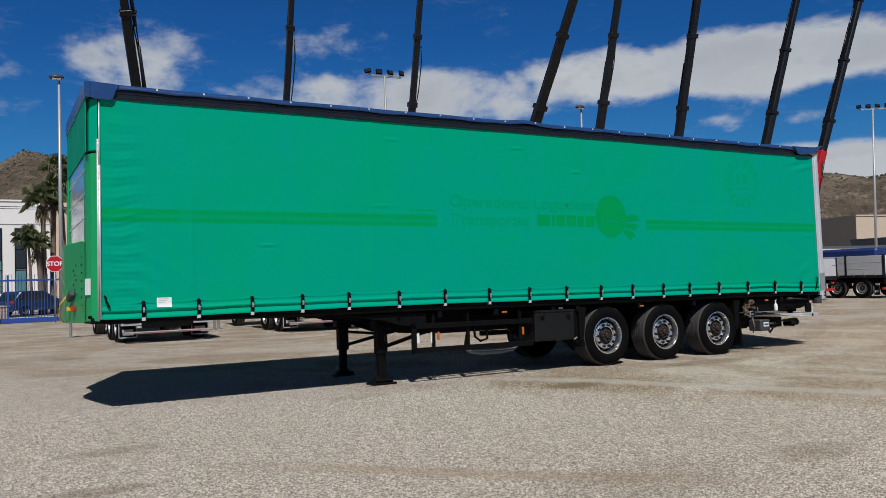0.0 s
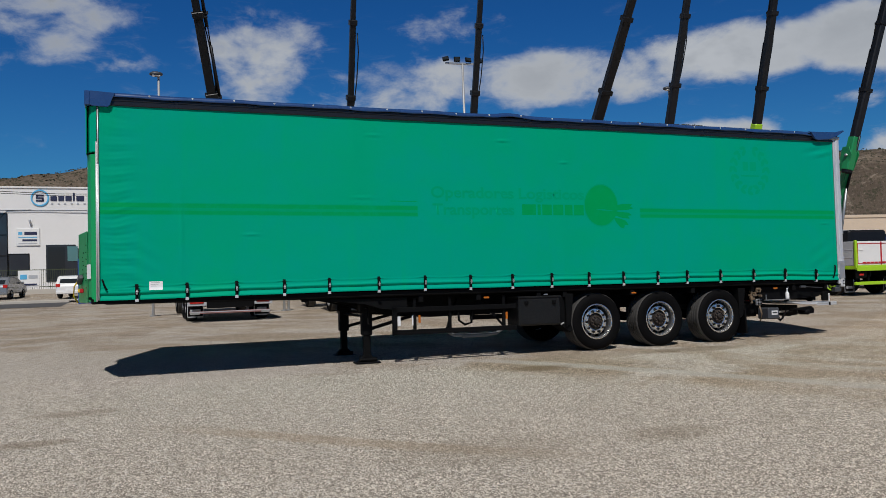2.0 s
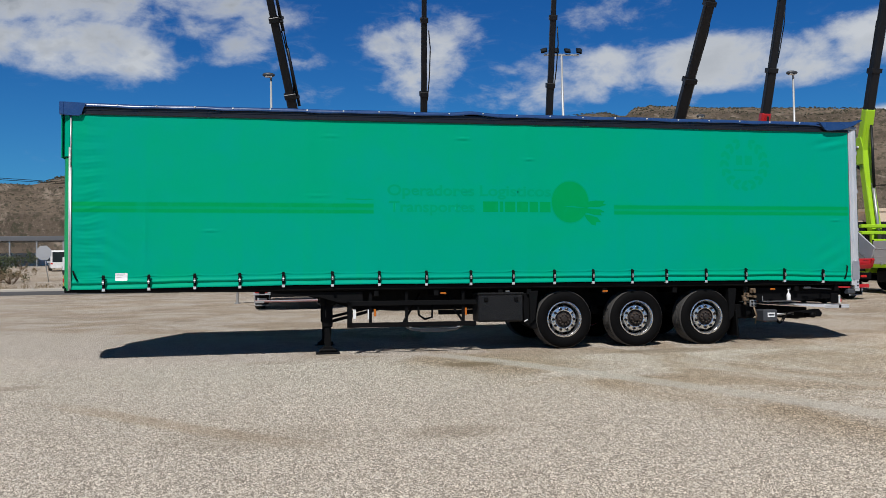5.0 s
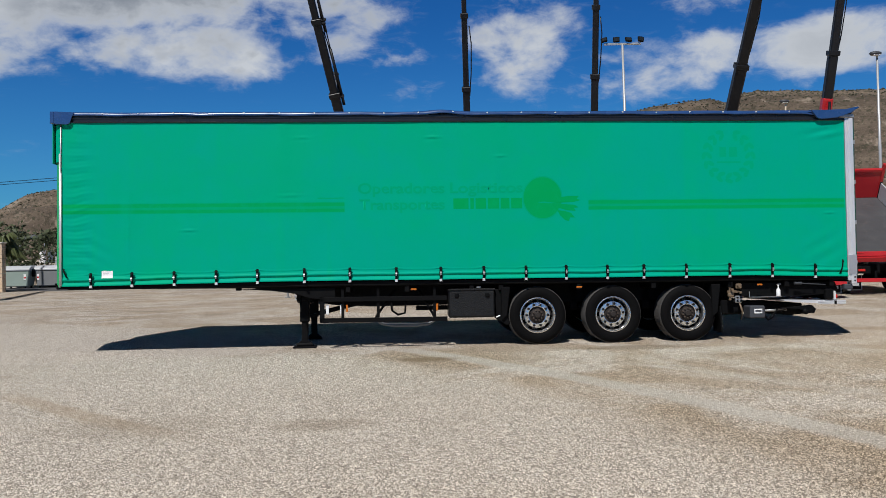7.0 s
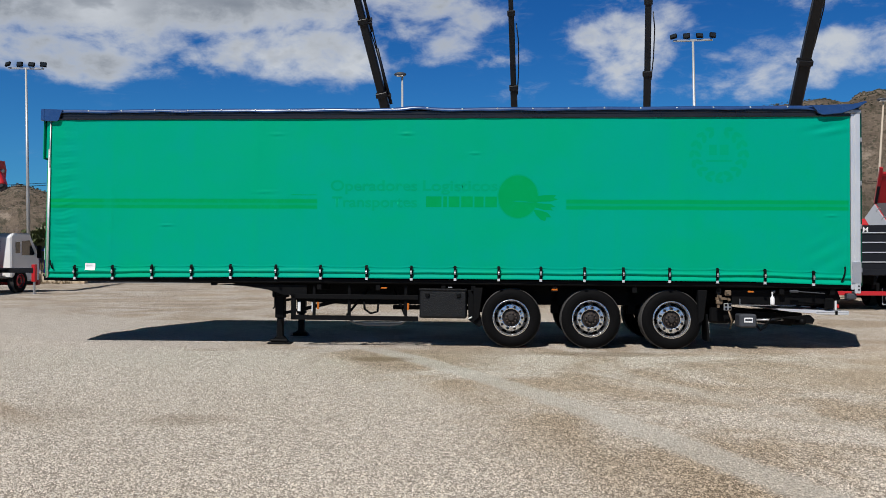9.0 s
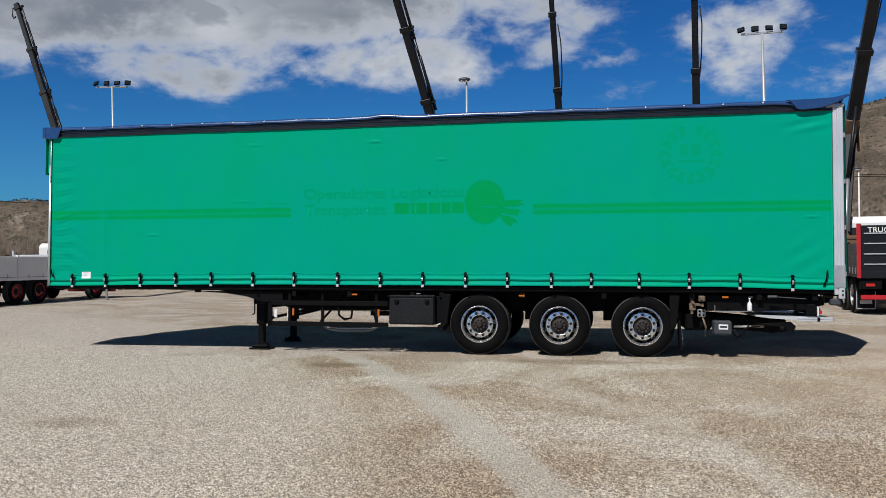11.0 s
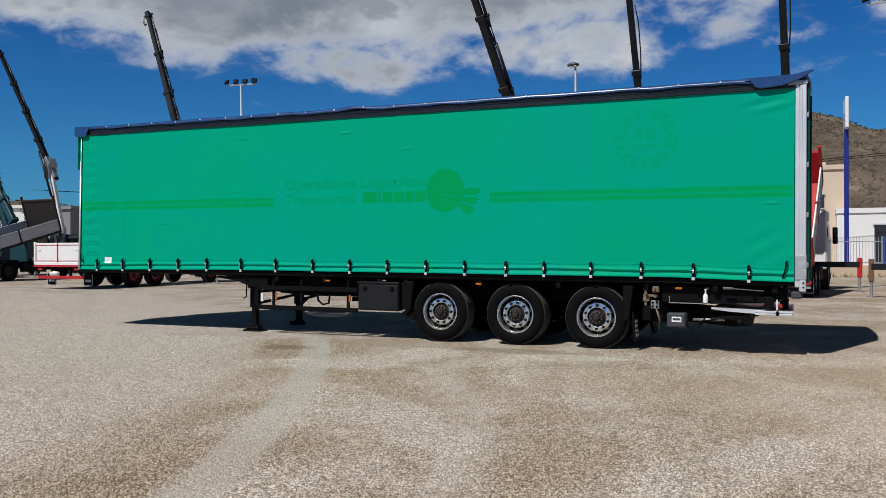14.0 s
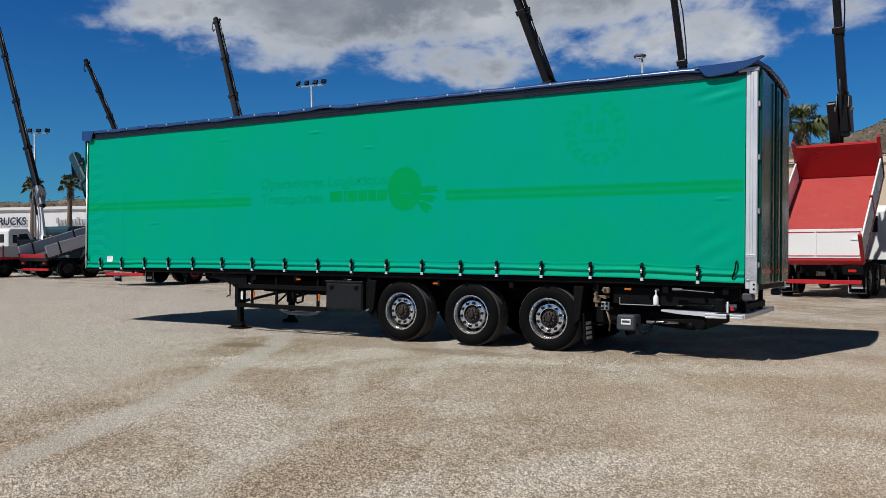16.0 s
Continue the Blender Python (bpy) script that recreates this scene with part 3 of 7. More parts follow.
def letters(text, size, mat, name, parent, m, bend=None, label="", bold=0.0, wide=None):
    """Raised letters as a mesh, standing in the xz plane of the matrix m and read from -y."""
    cu = bpy.data.curves.new(name, "FONT")
    cu.body, cu.size, cu.extrude, cu.offset = text, size, 0.0 if bend else 0.001, bold
    tmp = new("lettering_source", cu)
    bpy.context.view_layer.update()
    me = bpy.data.meshes.new_from_object(tmp.evaluated_get(bpy.context.evaluated_depsgraph_get()))
    bpy.data.objects.remove(tmp)
    bpy.data.curves.remove(cu)
    span = max(v.co.x for v in me.vertices) - min(v.co.x for v in me.vertices)
    k = wide / span if wide else 1.0
    for v in me.vertices:
        v.co = m @ Vector((v.co.x * k, -v.co.z, v.co.y))
        if bend:
            v.co = bend(v.co)
    me.materials.clear()
    me.materials.append(M[mat])
    return part(name, me, mat, parent, label)


# ---- ground and hills ----
def ground_height(x, y):
    return 0.0 if y < 46 else min(2.2, 0.02 * (y - 46))


def build_ground():
    radii = [0, 2, 4, 7, 11, 16, 22, 29, 37, 46, 56, 68, 82, 100, 125, 160, 220, 320, 500, 900, 1600, 3000]
    n = 96
    vs, fs = [(7, 0, 0)], []
    for r in radii[1:]:
        for i in range(n):
            x, y = 7 + r * math.cos(2 * math.pi * i / n), r * math.sin(2 * math.pi * i / n)
            vs.append((x, y, ground_height(x, y)))
    for i in range(n):
        fs.append((0, 1 + i, 1 + (i + 1) % n))
    for k in range(len(radii) - 2):
        a, b = 1 + k * n, 1 + (k + 1) * n
        for i in range(n):
            fs.append((a + i, b + i, b + (i + 1) % n, a + (i + 1) % n))
    me = bpy.data.meshes.new("ground")
    me.from_pydata(vs, [], fs)
    me.shade_smooth()
    me.materials.append(M["ground"])
    tagged(new("ground", me), "pale sandy gravel yard surface with tyre sweeps", "ground", kind="structure")


build_ground()


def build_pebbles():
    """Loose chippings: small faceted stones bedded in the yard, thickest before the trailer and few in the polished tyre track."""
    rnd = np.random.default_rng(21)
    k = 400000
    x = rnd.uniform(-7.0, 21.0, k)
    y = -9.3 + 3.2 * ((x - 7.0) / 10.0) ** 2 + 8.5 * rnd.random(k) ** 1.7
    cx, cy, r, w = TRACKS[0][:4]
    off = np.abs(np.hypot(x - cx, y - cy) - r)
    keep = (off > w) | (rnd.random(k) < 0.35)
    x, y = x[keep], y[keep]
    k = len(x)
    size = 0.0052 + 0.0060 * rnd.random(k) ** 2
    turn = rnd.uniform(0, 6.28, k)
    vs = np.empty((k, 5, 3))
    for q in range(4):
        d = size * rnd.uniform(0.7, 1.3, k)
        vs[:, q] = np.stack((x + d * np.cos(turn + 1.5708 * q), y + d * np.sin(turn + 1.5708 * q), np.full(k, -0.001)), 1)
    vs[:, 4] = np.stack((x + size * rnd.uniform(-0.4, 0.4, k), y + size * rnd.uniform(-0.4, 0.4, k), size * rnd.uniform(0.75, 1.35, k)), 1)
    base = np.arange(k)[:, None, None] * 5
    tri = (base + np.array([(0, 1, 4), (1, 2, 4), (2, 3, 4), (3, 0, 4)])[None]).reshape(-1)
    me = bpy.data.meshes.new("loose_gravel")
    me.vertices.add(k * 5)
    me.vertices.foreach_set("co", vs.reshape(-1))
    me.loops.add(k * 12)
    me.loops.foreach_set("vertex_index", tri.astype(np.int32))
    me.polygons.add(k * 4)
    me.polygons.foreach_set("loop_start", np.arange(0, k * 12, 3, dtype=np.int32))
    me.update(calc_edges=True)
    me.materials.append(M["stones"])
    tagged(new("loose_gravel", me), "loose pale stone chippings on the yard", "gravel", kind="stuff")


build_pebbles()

RIDGE = [(-180, 3), (-90, 3), (-60, 3.0), (-50, 2.8), (-43.5, 2.9), (-41.8, 3.5), (-40.9, 3.75), (-39.5, 3.65), (-38.2, 3.9), (-36, 3.9), (-33.3, 3.9), (-32.4, 4.1), (-31.6, 4.4), (-29, 3.7), (-27, 3.45), (-25.9, 3.2),
         (-25, 3.8), (-24.2, 4.25), (-20.5, 4.7), (-17, 4.9), (-13.6, 6.0), (-12, 6.4), (-9.5, 6.1), (-7.3, 5.9), (-5, 6.25), (-2, 6.9), (-0.1, 7.5), (1.1, 8.25), (2.1, 8.1), (3.4, 7.8), (5.5, 7.0), (8.6, 7.0), (10.2, 6.9),
         (11.7, 7.0), (13.9, 8.0), (15.1, 8.75), (16.3, 9.2), (18.5, 9.5), (21, 9.7), (22.3, 9.3), (23.0, 9.95), (24, 10.1), (27, 9.85), (31, 9.55), (34.5, 9.3), (38, 8.75), (39.6, 8.1), (41.4, 7.0), (43, 6.65),
         (47, 6.6), (50, 6.4), (52.5, 6.2), (54.5, 5.75), (56, 5.4), (57.5, 5.6), (60, 5.2), (70, 4.5), (100, 3), (180, 3)]


def ridge_at(a):
    for (a0, e0), (a1, e1) in zip(RIDGE, RIDGE[1:]):
        if a0 <= a <= a1:
            return e0 + (e1 - e0) * (a - a0) / (a1 - a0)
    return 3.0


HUB = Vector((7.0, -12.0, 1.5))


def hill_point(a, r):
    """The place on the hillside in the direction a (degrees from +y towards +x) at the distance r."""
    far = 520.0
    top = math.tan(radians(ridge_at(a))) * far
    k = max(0.0, min(1.0, (r - 150) / (far - 150)))
    z = top * (0.25 * k + 0.75 * k * k * (3 - 2 * k)) if r <= far else top * (1 - 0.9 * (r - far) / 500)
    x, y = HUB.x + r * math.sin(radians(a)), HUB.y + r * math.cos(radians(a))
    bumpy = noise.fractal(Vector((x, y, 0)) * 0.012, 1.0, 2.1, 6) * 6.0 * min(1, k * 2.5) * (1.0 - 0.75 * max(0.0, 1 - abs(r - far) / 90))
    crest = noise.fractal(Vector((x, y, 5)) * 0.05, 1.0, 2.0, 4) * 0.8 * k
    return Vector((x, y, z + 0.5 + bumpy + crest if k > 0 else -1.0))


def build_hills():
    steps = [140, 152, 165, 180, 200, 220, 245, 270, 295, 320, 345, 370, 395, 420, 445, 470, 490, 505, 520, 540, 600, 750, 1000]
    angles = [-180 + 4 * i for i in range(26)] + [-76 + 0.4 * i for i in range(381)] + [77 + 4 * i for i in range(26)]
    vs = [tuple(hill_point(a, r)) for a in angles for r in steps]
    k = len(steps)
    fs = [(i * k + j, (i + 1) * k + j, (i + 1) * k + j + 1, i * k + j + 1) for i in range(len(angles) - 1) for j in range(k - 1)]
    me = bpy.data.meshes.new("hills")
    me.from_pydata(vs, [], fs)
    me.shade_smooth()
    me.materials.append(M["hill"])
    tagged(new("hills", me), "dry brown rocky hills with scattered scrub", "hill", kind="structure")
    # scrub on the slopes
    rnd = random.Random(5)
    bm = bmesh.new()
    bmesh.ops.create_icosphere(bm, subdivisions=1, radius=1.0)
    bm.verts.ensure_lookup_table()
    ball, tris = [v.co.copy() for v in bm.verts], [tuple(v.index for v in f.verts) for f in bm.faces]
    bm.free()
    vs, fs = [], []
    for i in range(15000):
        a = rnd.uniform(-62, 62)
        r = 520 - abs(rnd.gauss(0, 90)) if i % 3 else rnd.uniform(200, 515)
        if r < 260:
            continue
        s = rnd.uniform(0.3, 0.55 + 0.35 * (i % 7 == 0)) * (r / 520) ** 2
        c = hill_point(a, r) + Vector((0, 0, s * 0.3))
        k = len(vs)
        vs += [tuple(c + Vector((v.x * 1.2, v.y * 1.2, v.z * 0.75)) * s * rnd.uniform(0.65, 1.3)) for v in ball]
        fs += [(a_ + k, b_ + k, c_ + k) for a_, b_, c_ in tris]
    me = bpy.data.meshes.new("hill_scrub")
    me.from_pydata(vs, [], fs)
    me.materials.append(M["hill_scrub"])
    tagged(new("hill_scrub", me), "dark dusty scrub dotted over the dry hillside", "shrub", kind="stuff")


build_hills()

# ---- wheels ----
def tyre_mesh(r, w, rim, name="tyre"):
    side = [(rim, 0.012), (rim + 0.012, 0.0), (rim + 0.05, -0.012), (rim + (r - rim) * 0.5, -0.022), (r - 0.07, -0.016), (r - 0.035, -0.002), (r - 0.014, 0.02)]
    bm = lathe(bmesh.new(), side, 48)
    lathe(bm, [(rr, w - y) for rr, y in side], 48)
    return finish(bm, name, "rubber", True)


def tread_mesh(r, w):
    prof = [(r - 0.014, 0.02), (r, 0.045)]
    for k in range(1, 5):
        y = 0.045 + (w - 0.09) * k / 5
        prof += [(r, y - 0.008), (r - 0.014, y - 0.006), (r - 0.014, y + 0.006), (r, y + 0.008)]
    prof += [(r, w - 0.045), (r - 0.014, w - 0.02)]
    return finish(lathe(bmesh.new(), prof, 48), "tread", "tread", False)


def rim_mesh(rim):
    """A polished wheel: the rolled lip and the raised disc."""
    s = rim / 0.30
    bm = lathe(bmesh.new(), [(0.300 * s, 0.02), (0.306 * s, 0.004), (0.292 * s, 0.0), (0.284 * s, 0.010), (0.276 * s, 0.03)], 40)
    n = 60
    rads = (0.226 * s, 0.216 * s, 0.160 * s, 0.148 * s, 0.144 * s)
    ys = (0.072, 0.060, 0.052, 0.056, 0.078)
    ring = [[bm.verts.new((r * math.cos(2 * math.pi * i / n), y, r * math.sin(2 * math.pi * i / n))) for i in range(n)] for r, y in zip(rads, ys)]
    for k in range(len(rads) - 1):
        for i in range(n):
            bm.faces.new((ring[k][i], ring[k][(i + 1) % n], ring[k + 1][(i + 1) % n], ring[k + 1][i]))
    return finish(bm, "rim", "chrome", False)


def barrel_mesh(rim):
    """The dull well between the lip and the disc, with hand holes in its slanted shoulder."""
    s = rim / 0.30
    bm = lathe(bmesh.new(), [(0.277 * s, 0.028), (0.274 * s, 0.045), (0.268 * s, 0.060), (0.267 * s, 0.13)], 60)
    n = 60
    ring = [[bm.verts.new((r * s * math.cos(2 * math.pi * i / n), y, r * s * math.sin(2 * math.pi * i / n))) for i in range(n)] for r, y in ((0.267, 0.13), (0.226, 0.0722))]
    for i in range(n):
        if i % 6 > 2:
            bm.faces.new((ring[0][i], ring[0][(i + 1) % n], ring[1][(i + 1) % n], ring[1][i]))
    return finish(bm, "barrel", "dull_steel", False)


def hub_mesh(rim):
    s = rim / 0.30
    bm = lathe(bmesh.new(), [(0.142 * s, 0.088), (0.112 * s, 0.082), (0.104 * s, 0.045), (0.055 * s, 0.030), (0.050 * s, 0.0), (0.040 * s, -0.010), (0.002, -0.012)], 24)
    return finish(bm, "hub", "hub", False)


# black disc added behind the holes to give the wheel's shaded inside
def dark_backing_mesh(rim):
    return finish(lathe(bmesh.new(), [(rim * 0.88, 0.135), (rim * 0.86, 0.16), (0.002, 0.17)], 24), "dark_backing", "chassis", True)


NUT = finish(rod(bmesh.new(), (0, 0.056, 0), (0, 0.018, 0), 0.027, 0.020, 6), "wheel_nut", "nut")
BOLT = finish(rod(bmesh.new(), (0, 0.050, 0), (0, 0.010, 0), 0.016, 0.013, 6), "hub_bolt", "rust")


class WheelKit:
    """The meshes of one size of wheel, shared by all wheels of that size."""

    def __init__(self, r, w, rim, nuts=0, tint=""):
        self.nuts = nuts
        self.tyre, self.tread, self.rim, self.barrel, self.hub, self.backing = tyre_mesh(r, w, rim), tread_mesh(r, w), rim_mesh(rim), barrel_mesh(rim), hub_mesh(rim), dark_backing_mesh(rim)
        if tint:
            self.rim = self.rim.copy()
            self.rim.materials[0] = M[tint]

    def put(self, parent, x, y, z, back=False, rz=0.0):
        m = pose(x, y, z, 0, 0, 180 if back else 0) @ pose(0, 0, 0, 0, (x * 131 + y * 57) % 36, 0)
        if rz:
            m = pose(x, y, z, 0, 0, rz) @ pose(0, 0, 0, 0, (x * 131 + y * 57) % 36, 0)
        w = part("wheel", self.rim, "chrome", parent, m=m)
        part("tyre", self.tyre, "rubber", w)
        part("tread", self.tread, "tread", w)
        part("barrel", self.barrel, "dull_steel", w)
        part("hub", self.hub, "hub", w)
        part("dark_backing", self.backing, "chassis", w)
        for i in range(self.nuts):
            a = 2 * math.pi * (i + 0.5) / self.nuts
            part("hub_bolt", BOLT, "rust", w, m=Matrix.Translation((0.085 * math.cos(a), 0, 0.085 * math.sin(a))))
            part("wheel_nut", NUT, "nut", w, m=Matrix.Translation((0.183 * math.cos(a), 0, 0.183 * math.sin(a))))
        return w


KIT_TRAILER = WheelKit(0.495, 0.385, 0.300, 10)
KIT_TRUCK = WheelKit(0.50, 0.30, 0.29, tint="steel")
KIT_RED = WheelKit(0.50, 0.30, 0.29, tint="red")
KIT_LIME = WheelKit(0.50, 0.30, 0.29, tint="lime")
KIT_DARK = WheelKit(0.50, 0.30, 0.29, tint="hub")
KIT_CAR = WheelKit(0.31, 0.20, 0.20, tint="steel")

# ---- the curtain-sided semi-trailer ----
# Built level; it stands a little nose-up on its legs and leans away from the yard's middle.
ROOT_M = Matrix.Translation((9.4, 0, 0)) @ Matrix.Rotation(radians(-1.1), 4, "X") @ Matrix.Rotation(0.0075, 4, "Y") @ Matrix.Translation((-9.4, 0, 0))
trailer = thing("semi_trailer", "long green curtain-sided semi-trailer on landing legs in a gravel yard", "trailer", m=ROOT_M)
LEN, WID = 13.65, 2.55
BUCKLES = [0.61, 1.28, 1.97, 2.66, 3.34, 4.12, 4.88, 5.66, 6.41, 7.14, 7.86, 8.55, 9.26, 9.89, 10.63, 11.39, 12.14, 12.90]
ZB, ZT = 1.075, 3.835


def bump_at(v, c, w):
    return math.exp(-((v - c) / w) ** 2)


def near_buckle(x):
    return max(bump_at(x, b, 0.10) for b in BUCKLES)


def hem_at(x):
    """The height of the curtain's lower edge, pulled up along the middle and sagging at both ends."""
    k = min(1.0, max(0.0, x / 4.0))
    e = min(1.0, max(0.0, (13.45 - x) / 1.6))
    return ZB + 0.018 + 0.040 * k * k * (3 - 2 * k) * e + 0.006 * noise.noise(Vector((x * 0.9, 2.0, 0.0)))


def curtain_out(x, z):
    """How far the curtain stands out of its plane."""
    d = 0.010 * noise.noise(Vector((x * 0.45, z * 0.6, 1.7))) + 0.004 * noise.noise(Vector((x * 1.7, z * 1.1, 4.2)))
    # short level creases along the tensioned front edge
    w = 0.9 * bump_at(x, 0.38, 0.20)
    d += 0.009 * w * (math.sin(z * 27 + 2.2 * noise.noise(Vector((x * 2, z * 1.3, 9)))) ** 3) * (0.35 + 0.65 * max(0.0, noise.noise(Vector((0.3, z * 0.9, 3))) + 0.35))
    # slanting folds at both lower corners and the rear top
    d += 0.003 * bump_at(x, 0.55, 0.35) * bump_at(z, 1.65, 0.35) * math.sin((z + 0.55 * x) * 26)
    d += 0.004 * bump_at(x, 13.1, 0.30) * bump_at(z, 1.55, 0.38) * math.sin((z - 0.55 * x) * 22)
    d += 0.010 * bump_at(x, 13.15, 0.3) * bump_at(z, 3.6, 0.10) * math.sin((z - 0.25 * x) * 30)
    # small dents
    for cx, cz, s, a in ((2.2, 2.0, 0.10, 0.008), (6.3, 3.55, 0.10, 0.012), (4.1, 3.55, 0.12, 0.006), (7.45, 3.22, 0.08, 0.010), (3.9, 2.57, 0.16, 0.004), (13.2, 2.2, 0.08, 0.010)):
        d += a * bump_at(x, cx, s) * bump_at(z, cz, s * 0.35) * math.sin((z - cz) * 60 + 1)
    # pockets for the posts behind, a sewn seam
    for cx in (3.75, 7.4, 10.9):
        d += 0.004 * bump_at(x, cx, 0.10)
    d += 0.009 * bump_at(x, 1.215, 0.022) * bump_at(z, 2.0, 0.55)
    # gathered bottom: the tensioned cloth bulges over a sharp tuck, and the hem below it flares out to the sun
    h = z - hem_at(x)
    nb = near_buckle(x)
    slack = 0.5 + 0.5 * noise.noise(Vector((x * 1.3, 0, 7)))
    loose = max(0.0, noise.noise(Vector((x * 0.55, 2.0, 3.0)))) * 1.6
    tuck = 0.075 + 0.010 * noise.noise(Vector((x * 1.9, 0.5, 1.0)))
    d += 0.020 * bump_at(h, tuck + 0.034, 0.022) * (0.55 + 0.45 * slack)
    d -= 0.016 * bump_at(h, tuck - 0.004, 0.011)
    d += (0.016 + 0.016 * slack * (1 - 0.6 * nb)) * bump_at(h, 0.012, 0.034)
    # the crease that runs from buckle to buckle, and slack folds between
    line = 0.185 - 0.012 * (1 - nb) + 0.006 * noise.noise(Vector((x * 2.1, 1.0, 8.0)))
    d += 0.007 * bump_at(h, line + 0.012, 0.012) * (0.35 + 0.65 * nb)
    d -= 0.006 * bump_at(h, line - 0.010, 0.008) * (0.4 + 0.6 * nb)
    d += 0.018 * loose * (1 - nb) * bump_at(h, 0.125 + 0.02 * math.sin(x * 3.1), 0.022)
    return d


def curtain_at(u, v):
    x = 0.125 + (13.49 - 0.125) * u
    s = v * v * 0.35 + v * 0.65
    z = hem_at(x) + (ZT - hem_at(x)) * s
    return Vector((x, -curtain_out(x, z), z))


curtain = sheet("side_curtain", 600, 200, curtain_at, "tarp", trailer, label="taut green vinyl side curtain with small creases")


def on_curtain(v, lift=0.0008):
    return Vector((v.x, -curtain_out(v.x, v.z) - lift, v.z))


def ghost(name, x0, x1, z0, z1, nx, nz, mat, label=""):
    sheet(name, nx, nz, lambda u, v: on_curtain(Vector((x0 + (x1 - x0) * u, 0, z0 + (z1 - z0) * v))), mat, curtain, label=label)


def ghost_text(text, size, x, z, wide):
    """Ghost lettering: a wider faint trace under the print itself."""
    m = Matrix.Translation((x, 0, z))
    word = letters(text, size, "tarp_trace", "faded_lettering", curtain, m, lambda v: on_curtain(v, 0.0012), "faint ghost lettering", 0.007, wide)
    letters(text, size, "tarp_faint", "letter_core", word, m, lambda v: on_curtain(v, 0.0020), "", 0.0, wide)


x = 5.02
for word, w in (("Operadores", 1.46), ("Logisticos", 1.24)):
    ghost_text(word, 0.25, x, 2.60, w)
    x += w + 0.09
ghost_text("Transportes", 0.25, 5.05, 2.325, 1.44)
for x0, x1 in ((6.64, 6.90), (6.93, 6.99), (7.02, 7.20), (7.23, 7.42), (7.45, 7.60), (7.63, 7.82)):
    ghost("faded_bar", x0, x1, 2.325, 2.505, 3, 3, "tarp_ghost", "ghost of a removed name")


def ghost_shape(name, pts, mat, label, lift=0.0008, mid=None):
    """A flat outline laid on the curtain, filled from its middle."""
    c = Vector((mid[0], 0, mid[1])) if mid else Vector((sum(p[0] for p in pts) / len(pts), 0, sum(p[1] for p in pts) / len(pts)))
    vs, fs, k, rings = [], [], len(pts), 5
    for j in range(rings, 0, -1):
        vs += [tuple(on_curtain(c.lerp(Vector((x, 0, z)), j / rings), lift)) for x, z in pts]
    vs.append(tuple(on_curtain(c, lift)))
    for j in range(rings - 1):
        fs += [(j * k + i, j * k + (i + 1) % k, (j + 1) * k + (i + 1) % k, (j + 1) * k + i) for i in range(k)]
    fs += [((rings - 1) * k + i, (rings - 1) * k + (i + 1) % k, rings * k) for i in range(k)]
    me = bpy.data.meshes.new(name)
    me.from_pydata(vs, [], fs)
    me.materials.append(M[mat])
    part(name, me, mat, curtain, label)


def ring(cx, cz, rx, rz, n=40):
    return [(cx + rx * math.cos(2 * math.pi * i / n), cz + rz * math.sin(2 * math.pi * i / n)) for i in range(n)]


ghost_shape("faded_disc", ring(8.17, 2.505, 0.345, 0.372), "tarp_faint", "round ghost of a removed print", 0.0005)
ghost_shape("disc_core", ring(8.17, 2.505, 0.325, 0.352), "tarp_ghost", "", 0.0009)
# three feathered streaks that fly from the disc
for pts in ([(8.16, 2.452), (8.42, 2.50), (8.62, 2.535), (8.80, 2.53), (8.76, 2.485), (8.83, 2.46), (8.70, 2.425), (8.50, 2.42), (8.30, 2.425)],
            [(8.30, 2.395), (8.52, 2.395), (8.72, 2.38), (8.79, 2.335), (8.71, 2.325), (8.74, 2.275), (8.60, 2.285), (8.46, 2.325)],
            [(8.42, 2.29), (8.55, 2.275), (8.66, 2.24), (8.72, 2.16), (8.64, 2.165), (8.62, 2.10), (8.55, 2.12), (8.47, 2.20)]):
    ghost_shape("faded_streak", pts, "tarp_ghost", "feathered ghost of a removed print", 0.0013)
ghost_shape("worn_streak", [(8.06, 2.432), (8.20, 2.440), (8.36, 2.418), (8.46, 2.41), (8.30, 2.408), (8.16, 2.415)], "tarp_trace", "", 0.0017)
# a laurel wreath round two figures
for i in range(15):
    a = math.pi / 2 + 2 * math.pi * (i + 0.9) / 15.8
    for rr, turn in ((0.345, 0.75), (0.435, -0.35)):
        cx, cz = 11.43 + rr * math.cos(a), 3.205 + rr * math.sin(a)
        way = a + (math.pi / 2 + turn) * (1 if math.cos(a) < 0 else -1)
        leaf = [(cx + 0.072 * math.cos(b) * math.cos(way) - 0.038 * math.sin(b) * math.sin(way), cz + 0.072 * math.cos(b) * math.sin(way) + 0.038 * math.sin(b) * math.cos(way)) for b in [2 * math.pi * q / 10 for q in range(10)]]
        ghost_shape("faded_leaf", leaf, "tarp_trace", "", 0.0006 + 0.0004 * (rr > 0.4))
for x0, x1, z0, z1 in ((11.27, 11.39, 3.19, 3.36), (11.44, 11.58, 3.19, 3.36), (11.22, 11.64, 3.08, 3.11)):
    ghost("faded_bar", x0, x1, z0, z1, 2, 2, "tarp_trace")

